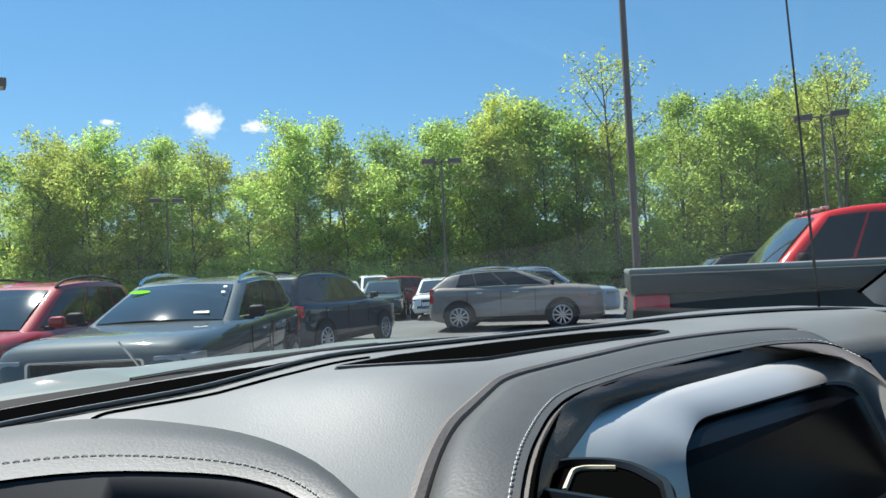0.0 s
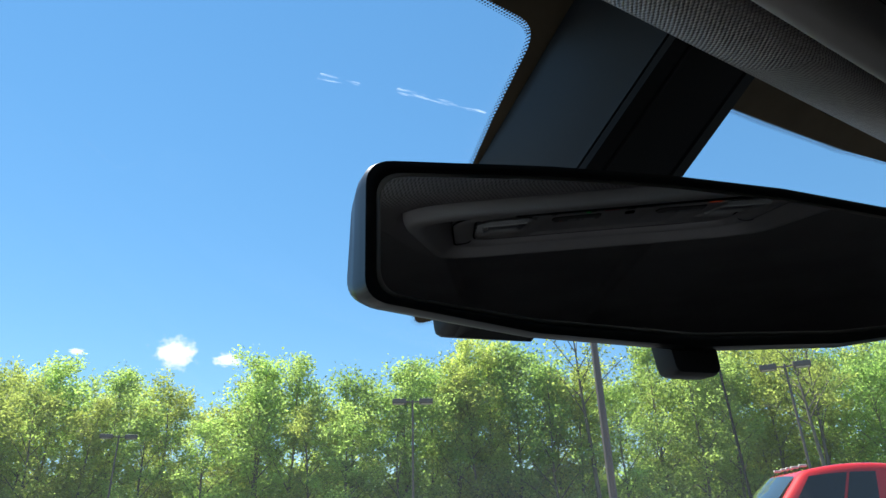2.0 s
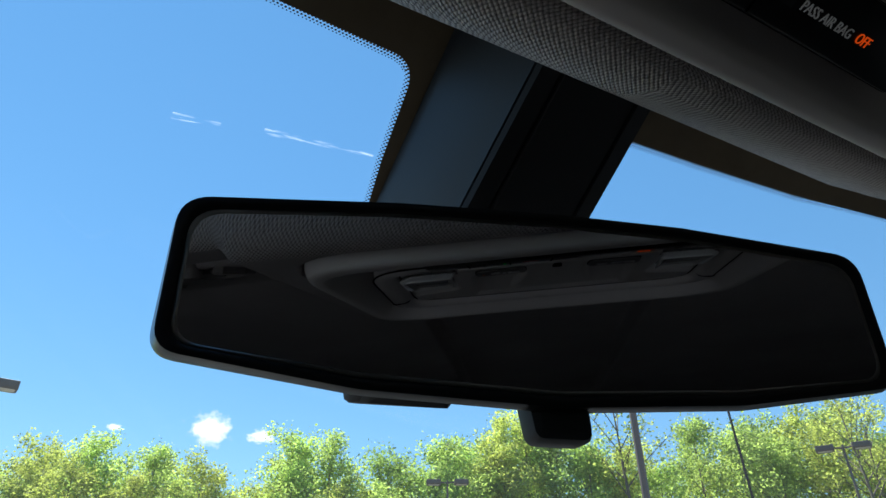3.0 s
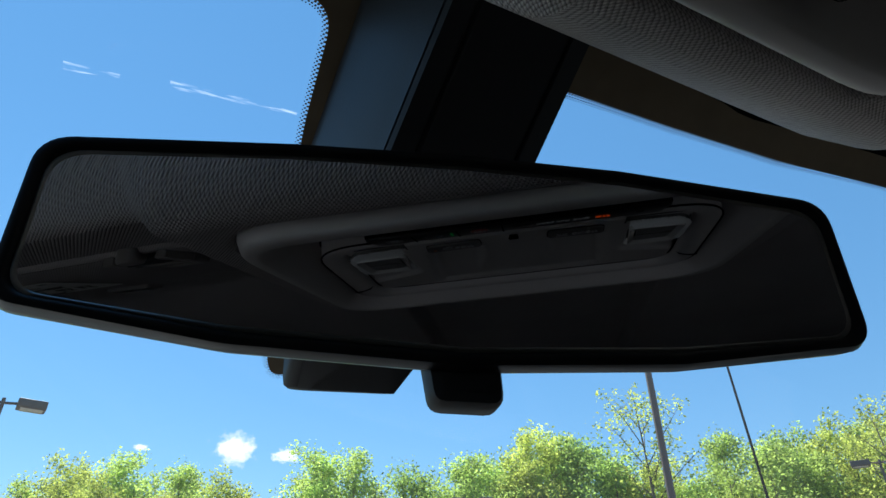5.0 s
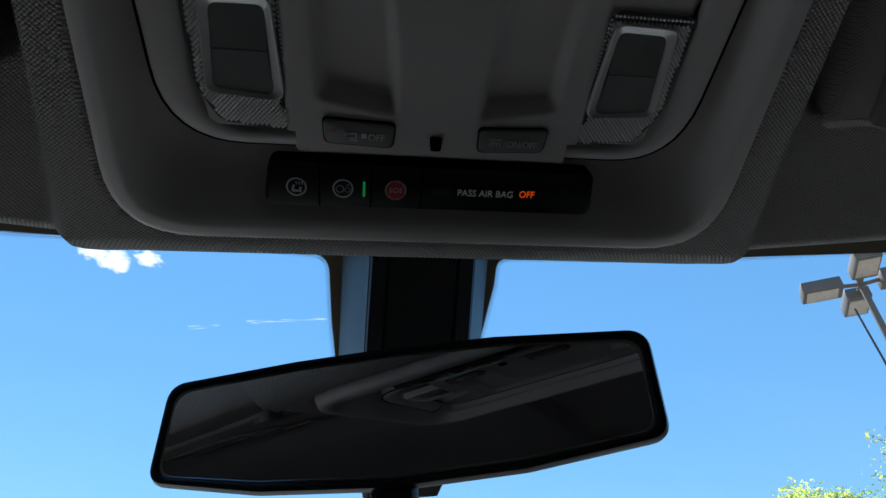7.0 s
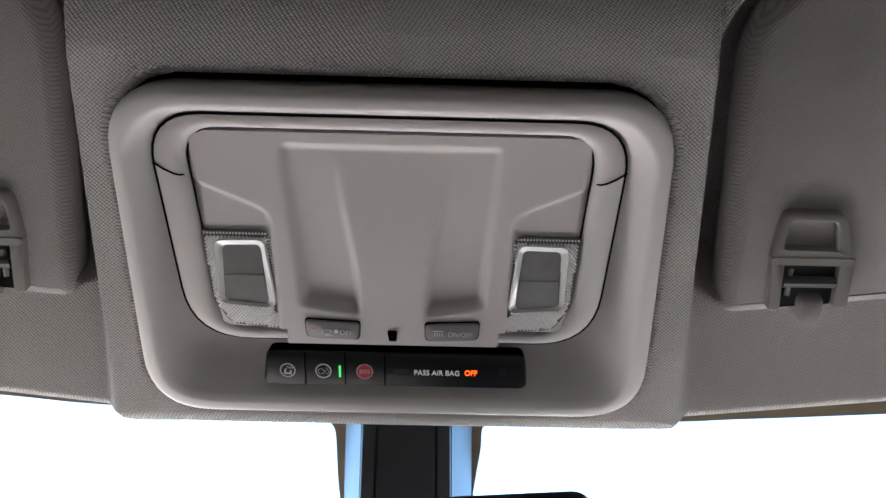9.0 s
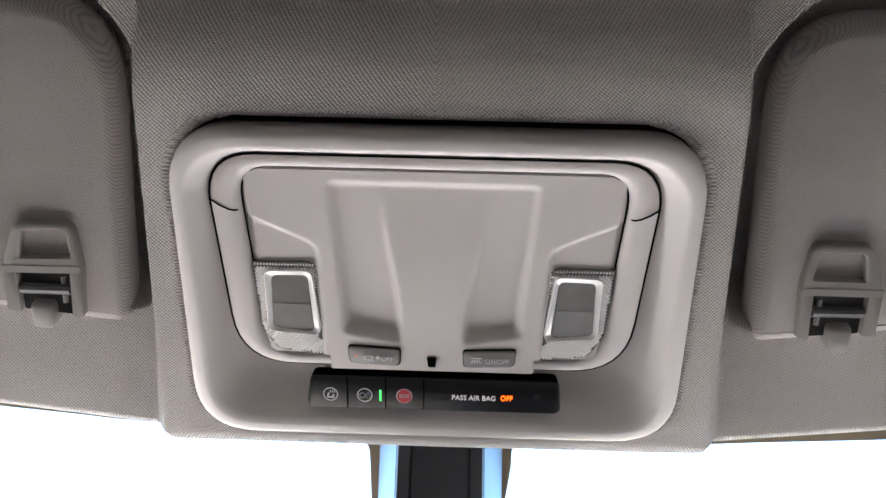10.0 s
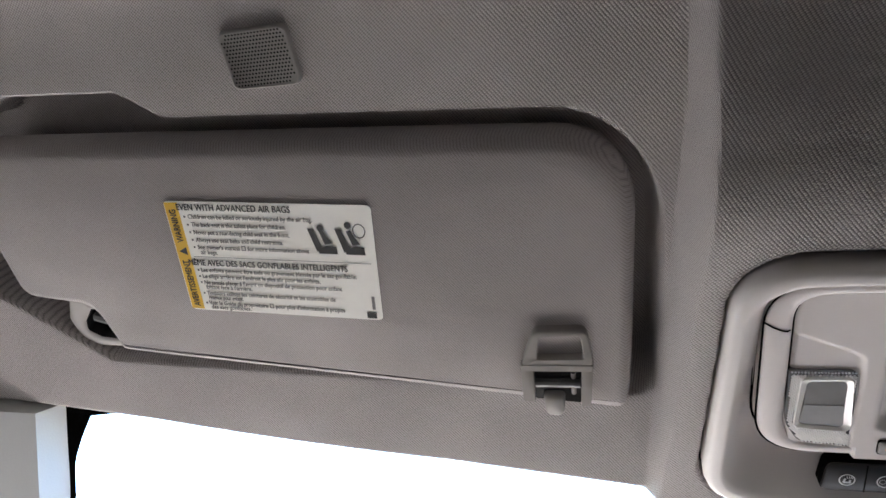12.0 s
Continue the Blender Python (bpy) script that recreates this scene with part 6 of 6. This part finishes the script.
vehicle("tan_crossover", heading(10.60, 14.56, 0.757, -0.654), "paint_tan", "warm grey metallic crossover with chrome trim", "car", L=4.83, W=1.91, H=1.69, wb=2.81, hood=1.20, belt=1.21, wsb=1.30, rf=0.10, rr=-1.90, rb=-2.36, wr=0.39, tail="tall", woff=-0.13, drop=0.12, panes=((0.10, 0.39), (0.405, 0.63), (0.64, 0.80)), rail=0.014)
vehicle("blue_crossover", heading(13.4, 16.6, 0.757, -0.654), "paint_blue", "blue-grey crossover behind a warm grey one", "car", L=4.7, W=1.9, H=1.66, wb=2.8, hood=1.04, belt=1.07, rr=-1.5, rb=-2.15)
vehicle("white_hatchback", heading(11.9, 21.35, -0.55, -0.83), "paint_white", "white hatchback parked behind a crossover", "car", L=4.2, W=1.78, H=1.48, wb=2.6, hood=0.92, belt=0.96, rails=False, wr=0.32, grille="black")
vehicle("green_saloon", heading(10.37, 23.08, -0.5, -0.86), "paint_green", "dark green saloon parked in the far row", "car", L=4.6, W=1.8, H=1.5, wb=2.7, hood=0.95, belt=0.98, rails=False, wr=0.32, grille="black")
vehicle("red_hatchback", heading(14.2, 27.5, 0.9, -0.45), "paint_maroon", "red hatchback in the far row", "car", L=4.4, W=1.8, H=1.62, wb=2.65, rails=False, grille="black")
vehicle("white_van", heading(13.5, 31.0, -0.3, -0.95), "paint_white", "white people carrier in the far row", "car", L=4.8, W=1.9, H=1.75, wb=2.9, rails=False, grille="black")
vehicle("silver_saloon", heading(11.0, 29.0, -0.3, -0.95), "paint_silver", "silver saloon in the far row", "car", L=4.6, W=1.8, H=1.5, wb=2.7, hood=0.95, belt=0.98, rails=False, grille="black")
vehicle("white_saloon", heading(8.6, 27.5, -0.3, -0.95), "paint_white", "white saloon in the far row", "car", L=4.6, W=1.8, H=1.5, wb=2.7, hood=0.95, belt=0.98, rails=False, grille="black")
vehicle("black_suv", heading(13.6, 9.9, -0.74, 0.67), "paint_black", "black sport utility beyond a red pickup", "car", L=4.9, W=1.95, H=1.78, wb=2.9, rails=True, grille="black")


def pickup(name, m, paint, label, H, bed_z, cab_rear, group="parked cars", marker=False, cover=True, panes=((0.075, 0.40), (0.43, 0.72), (0.74, 0.93))):
    """A pickup: cab ahead, box behind, with a soft cover over the box."""
    th = vehicle(name, m, paint, label, "pickup truck", L=5.85, W=2.0, H=H, wb=3.65, hood=bed_z - 0.02, belt=bed_z - 0.04, wsb=1.25, rf=0.60, rr=cab_rear + 0.12, rb=cab_rear, wr=0.42, rails=False, grille="black", group=group, tail="none", panes=panes)
    hl = 2.925
    # the box's rails rise above the body
    bm = bmesh.new()
    for s in (-1, 1):
        boxy((hl + cab_rear - 0.03, 0.08, 0.14), ((cab_rear - hl) / 2, s * 0.945, bed_z - 0.05), 0.025, 2, bm)
    boxy((0.08, 1.86, 0.14), (-hl + 0.05, 0, bed_z - 0.05), 0.025, 2, bm)
    part("box_rail", bm, M[paint], th)
    if cover:
        part("tonneau_cover", boxy((hl + cab_rear - 0.02, 1.90, 0.05), ((cab_rear - hl) / 2, 0, bed_z + 0.035), 0.02, 2), M["tonneau"], th, "grey tonneau cover over the box")
    for s in (-1, 1):
        part("tail_lamp", boxy((0.24, 0.09, 0.40), (-hl + 0.155, s * 0.948, bed_z - 0.32), 0.03, 2), M["tail_red"], th)
        part("reversing_lamp", boxy((0.20, 0.092, 0.09), (-hl + 0.15, s * 0.950, bed_z - 0.45), 0.02, 2), M["tail_clear"], th, "clear reversing lamp")
    if marker:
        for y in (-0.5, -0.2, 0, 0.2, 0.5):
            part("marker_lamp", boxy((0.10, 0.06, 0.035), (0.50, y, H + 0.018), 0.012), M["lamp_lens"], th)
    return th


pickup("grey_pickup", heading(5.66, 1.66, 0.70, -0.714), "paint_pickup", "dark grey pickup truck with a covered box", 1.98, 1.495, -0.55)
pickup("red_pickup", heading(9.05, 4.65, -0.74, 0.67), "paint_red", "bright red tall pickup truck with roof marker lamps", 2.24, 1.55, -0.9, marker=True, cover=False, panes=((0.10, 0.40), (0.42, 0.62)))


# ---- lamp posts ----
def lamp_post(x, y, h, heads, turn=0, r=0.09, size=1.4):
    th = thing("lamp_post", pose(x, y, 0, 0, 0, turn), "brown steel car park lamp post with %s shoebox heads" % ("four" if heads == 4 else "two"), "lamp post", "lamp posts")
    part("pole", tube([(0, 0, 0), (0, 0, h)], [r, r * 0.7], 10), M["pole"], th)
    part("base", tube([(0, 0, 0), (0, 0, 0.7)], [0.28, 0.26], 14), M["line"], th, "round concrete footing")
    for k in range(heads):
        rot = Matrix.Rotation(6.28318 * k / heads, 4, "Z") @ Matrix.Translation((0, 0, h)) @ Matrix.Scale(size, 4)
        part("arm", tube([(0.0, 0, -0.12), (0.35, 0, -0.08)], 0.035, 6), M["pole"], th, m=rot)
        bm = slab(rpoly([(0.30, -0.20), (0.95, -0.20), (0.95, 0.20), (0.30, 0.20)], 0.03, 3), -0.20, 0.03, 0.03)
        head = part("lamp_head", bm, M["pole"], th, m=rot)
        part("lens", boxy((0.50, 0.32, 0.02), (0.64, 0, -0.205), 0.005), M["lamp_lens"], head, "frosted flat lens", m=rot)
    return th


lamp_post(10.82, 10.2, 10.12, 4, 62, 0.10, 1.3)
lamp_post(-3.64, 25.7, 8.95, 2, 8)
lamp_post(21.05, 36.1, 9.4, 2, -28)
lamp_post(36.0, 19.2, 9.75, 2, -60)
lamp_post(6.25, 56.0, 8.9, 2, -8)


# ---- trees ----
def grow(seed, height, spread, crown_base, leaves, leaf_size, sparse=False):
    """Meshes of a woodland tree: a tapered trunk with limbs, and a crown of small leaf sprays."""
    rng = random.Random(seed)
    wood, crown = bmesh.new(), bmesh.new()
    pts, p = [], Vector((0, 0, -0.1))
    lean = Vector((rng.uniform(-0.05, 0.05), rng.uniform(-0.05, 0.05), 1))
    n = 9
    for i in range(n):
        pts.append(p.copy())
        p = p + lean * (height * 0.92 / (n - 1)) + Vector((rng.uniform(-0.12, 0.12), rng.uniform(-0.12, 0.12), 0))
    r0 = height * 0.011
    tube(pts, [r0 * (1 - 0.88 * i / (n - 1)) for i in range(n)], 7, wood)
    tips = []
    for k in range(15 if not sparse else 12):
        t = crown_base + (0.97 - crown_base) * (k + rng.random()) / 15
        base = pts[0].lerp(pts[-1], t)
        i = min(n - 2, int(t * (n - 1)))
        base = pts[i].lerp(pts[i + 1], t * (n - 1) - i)
        a = k * 2.4 + rng.uniform(-0.5, 0.5)
        frac = (t - crown_base) / (1 - crown_base)
        ln = spread * (0.5 + 0.75 * math.sin(math.pi * min(1, 0.18 + 0.8 * frac))) * rng.uniform(0.65, 1.15)
        rise = 0.55 + 0.9 * frac
        d = Vector((math.cos(a), math.sin(a), rise)).normalized()
        mid = base + d * ln * 0.5 + Vector((0, 0, 0.1 * ln))
        end = base + d * ln + Vector((rng.uniform(-0.3, 0.3), rng.uniform(-0.3, 0.3), 0.1 * ln))
        rr = r0 * (1 - 0.8 * t) * 0.55
        tube([base, mid, end], [rr, rr * 0.6, rr * 0.2], 5, wood, False)
        tips += [(mid, 0.55), (end, 0.8), (base.lerp(end, 0.75), 0.7)]
        for q in range(3):
            b2 = base.lerp(end, rng.uniform(0.4, 0.9))
            e2 = b2 + Vector((rng.uniform(-1, 1), rng.uniform(-1, 1), rng.uniform(0.1, 0.9))).normalized() * ln * rng.uniform(0.3, 0.5)
            tube([b2, e2], [rr * 0.4, rr * 0.12], 4, wood, False)
            tips.append((e2, 0.65))
    tips.append((pts[-1], 0.8))
    verts, faces = [], []
    per = max(1, leaves // len(tips))
    for c, size in tips:
        rad = spread * 0.42 * size * rng.uniform(0.75, 1.35) * (0.8 if sparse else 1)
        for q in range(int(per * rng.uniform(0.5, 1.5))):
            d = Vector((rng.gauss(0, 1), rng.gauss(0, 1), rng.gauss(0, 0.75)))
            d = d.normalized() * rad * (rng.random() ** 0.45)
            o = c + d
            ln = leaf_size * rng.uniform(0.55, 1.4)
            u = Vector((rng.gauss(0, 1), rng.gauss(0, 1), rng.gauss(0, 0.7))).normalized()
            v = u.cross(Vector((rng.gauss(0, 1), rng.gauss(0, 1), rng.gauss(0, 1)))).normalized() * ln * rng.uniform(0.35, 0.6)
            u = u * ln * 0.5
            i0 = len(verts)
            verts += [tuple(o - u), tuple(o - u * 0.1 + v * 0.55), tuple(o + u), tuple(o + u * 0.1 - v * 0.55)]
            faces.append((i0, i0 + 1, i0 + 2, i0 + 3))
    me = bpy.data.meshes.new("crown")
    me.from_pydata(verts, [], faces)
    return wood, me


M["leaf"] = leafy("spring_leaves", (0.305, 0.40, 0.14), (1.42, 1.40, 0.95))
M["leaf_yellow"] = leafy("yellow_green_leaves", (0.38, 0.43, 0.15), (1.32, 1.31, 0.82))
M["leaf_low"] = leafy("undergrowth_leaves", (0.44, 0.54, 0.20), (1.32, 1.35, 0.9))
M["leaf_dark"] = leafy("deep_green_leaves", (0.235, 0.335, 0.125), (1.46, 1.45, 0.92))


def tree_proto(seed, height, spread, base, leaves, size, mat, label, sparse=False):
    th = thing("tree", pose(0, 0, 0), label, "tree", "trees at the car park's edge")
    wood, me = grow(seed, height, spread, base, leaves, size, sparse)
    part("trunk", wood, M["bark"], th, smooth=60)
    me.materials.append(M[mat])
    c = new("crown", me)
    c.parent = th
    return th


protos = [
    tree_proto(1, 14.5, 3.4, 0.10, 8200, 0.26, "leaf", "tall woodland tree in fresh green leaf"),
    tree_proto(2, 15.5, 3.2, 0.13, 7600, 0.26, "leaf_yellow", "tall woodland tree in yellow-green spring leaf"),
    tree_proto(3, 13.5, 3.6, 0.08, 8600, 0.26, "leaf_dark", "broad woodland tree in deep green leaf"),
    tree_proto(4, 14.0, 3.0, 0.14, 6800, 0.25, "leaf_yellow", "slender woodland tree in pale spring leaf"),
    tree_proto(5, 15.0, 3.6, 0.09, 8400, 0.26, "leaf", "full woodland tree in bright green leaf"),
    tree_proto(6, 19.5, 3.6, 0.45, 2300, 0.26, "leaf_yellow", "tall thin tree with sparse young leaves", True),
]
rng = random.Random(11)
spots = []
for row, (off, gap) in enumerate(((0.0, 4.3), (6.5, 4.8), (14.0, 5.2))):
    s = -34.0
    while s < 92.0:
        x = s * 0.857 + off * 0.514 + rng.uniform(-1.2, 1.2)
        y = 66.0 - s * 0.514 + off * 0.857 + rng.uniform(-1.3, 1.3)
        spots.append((row, x, y))
        s += gap * rng.uniform(0.75, 1.3)
# the wood's skyline: bearing to the right of ahead and height, in degrees
SKYLINE = [(-40, 10.6), (-6, 10.9), (-3.6, 11.6), (0, 12.8), (4.4, 12.5), (9.3, 11.9), (13.9, 10.3), (15.2, 11.2), (16.4, 13.9), (19.2, 14.5), (22, 12.6), (25, 12.7), (29.5, 13.7), (34.3, 15.6), (37.2, 16.1), (40, 14.7), (46, 14.6), (52, 14.3), (57, 13.7), (60.5, 14.4), (66, 13.6), (80, 13.2)]


def skyline(az):
    for (a0, e0), (a1, e1) in zip(SKYLINE, SKYLINE[1:]):
        if az <= a1:
            return e0 + (e1 - e0) * max(0.0, az - a0) / (a1 - a0)
    return SKYLINE[-1][1]


HEIGHTS = (14.5, 15.5, 13.5, 14.0, 15.0)
used = set()


def plant(k, x, y, share):
    """A tree of kind k whose top reaches its share of the skyline."""
    high = 1.6 + math.hypot(x, y) * math.tan(radians(skyline(math.degrees(math.atan2(x, y))))) * share
    sc = high / HEIGHTS[k]
    wide = 0.5 * sc + 0.5
    m = pose(x, y, 0, 0, 0, rng.uniform(0, 360)) @ Matrix.Diagonal((wide * rng.uniform(0.9, 1.1), wide, sc, 1))
    if k not in used:
        used.add(k)
        protos[k].matrix_basis = m
    else:
        copy_thing(protos[k], m).matrix_basis = m


for row, x, y in spots:
    plant(rng.choice((0, 0, 1, 2, 2, 3, 4, 4, 1)), x, y, rng.uniform(0.70, 0.94) if row < 2 else rng.uniform(0.78, 0.96))
# the trees that stand out against the sky
for az, k in ((-3.6, 1), (0.2, 0), (4.4, 4), (9.0, 3), (16.6, 4), (19.2, 0), (25.0, 2), (29.5, 4), (34.3, 1), (37.2, 1), (40.0, 2), (52.0, 4), (57.0, 0), (60.5, 3)):
    t = math.tan(radians(az))
    s = 66.0 * t / (0.857 + 0.514 * t)
    plant(k, s * 0.857 + 1.6, 66.0 - s * 0.514 + 2.6, 1.0)
protos[5].matrix_basis = pose(40.2, 38.8, 0, 0, 0, 40) @ Matrix.Diagonal((1.1, 1.1, 1.13, 1))
for x, y, r in ((52.0, 26.5, 100), (56.0, 28.5, 220)):
    copy_thing(protos[5], pose(x, y, 0, 0, 0, r) @ Matrix.Diagonal((0.85, 0.85, 0.85, 1)))


def shrub_proto(seed, mat):
    th = thing("shrub", pose(0, 0, 0), "low leafy undergrowth shrub at the wood's edge", "shrub", "undergrowth")
    r = random.Random(seed)
    wood = bmesh.new()
    verts, faces = [], []
    for k in range(9):
        a = r.uniform(0, 6.283)
        e = Vector((math.cos(a) * r.uniform(0.5, 1.7), math.sin(a) * r.uniform(0.5, 1.7), r.uniform(0.8, 2.8)))
        tube([(0, 0, 0), tuple(e * 0.5 + Vector((0, 0, 0.3))), tuple(e)], [0.04, 0.025, 0.008], 4, wood, False)
        for q in range(230):
            o = e * r.uniform(0.35, 1.1) + Vector((r.gauss(0, 0.45), r.gauss(0, 0.45), r.gauss(0, 0.4)))
            o.z = max(0.05, o.z)
            ln = r.uniform(0.16, 0.40)
            u = Vector((r.gauss(0, 1), r.gauss(0, 1), r.gauss(0, 0.7))).normalized()
            v = u.cross(Vector((r.gauss(0, 1), r.gauss(0, 1), r.gauss(0, 1)))).normalized() * ln * 0.28
            u = u * ln * 0.5
            i0 = len(verts)
            verts += [tuple(o - u), tuple(o + v), tuple(o + u), tuple(o - v)]
            faces.append((i0, i0 + 1, i0 + 2, i0 + 3))
    part("stems", wood, M["bark"], th)
    me = bpy.data.meshes.new("foliage")
    me.from_pydata(verts, [], faces)
    me.materials.append(M[mat])
    c = new("foliage", me)
    c.parent = th
    return th


shrubs = [shrub_proto(21, "leaf_low"), shrub_proto(22, "leaf_low"), shrub_proto(23, "leaf")]
placed = set()
s = -34.0
while s < 92.0:
    for off, big in ((-2.5, 1.0), (0.5, 1.0), (5.0, 1.4), (11.0, 1.9), (19.0, 2.4)):
        x = s * 0.857 + off * 0.514 + rng.uniform(-0.8, 0.8)
        y = 66.0 - s * 0.514 + off * 0.857 + rng.uniform(-0.8, 0.8)
        k = rng.choice((0, 1, 1, 2))
        sc = rng.uniform(0.7, 1.25) * big
        m = pose(x, y, 0, 0, 0, rng.uniform(0, 360)) @ Matrix.Diagonal((sc, sc, sc, 1))
        if k not in placed:
            placed.add(k)
            shrubs[k].matrix_basis = m
        else:
            copy_thing(shrubs[k], m).matrix_basis = m
    s += 2.7 * rng.uniform(0.8, 1.25)
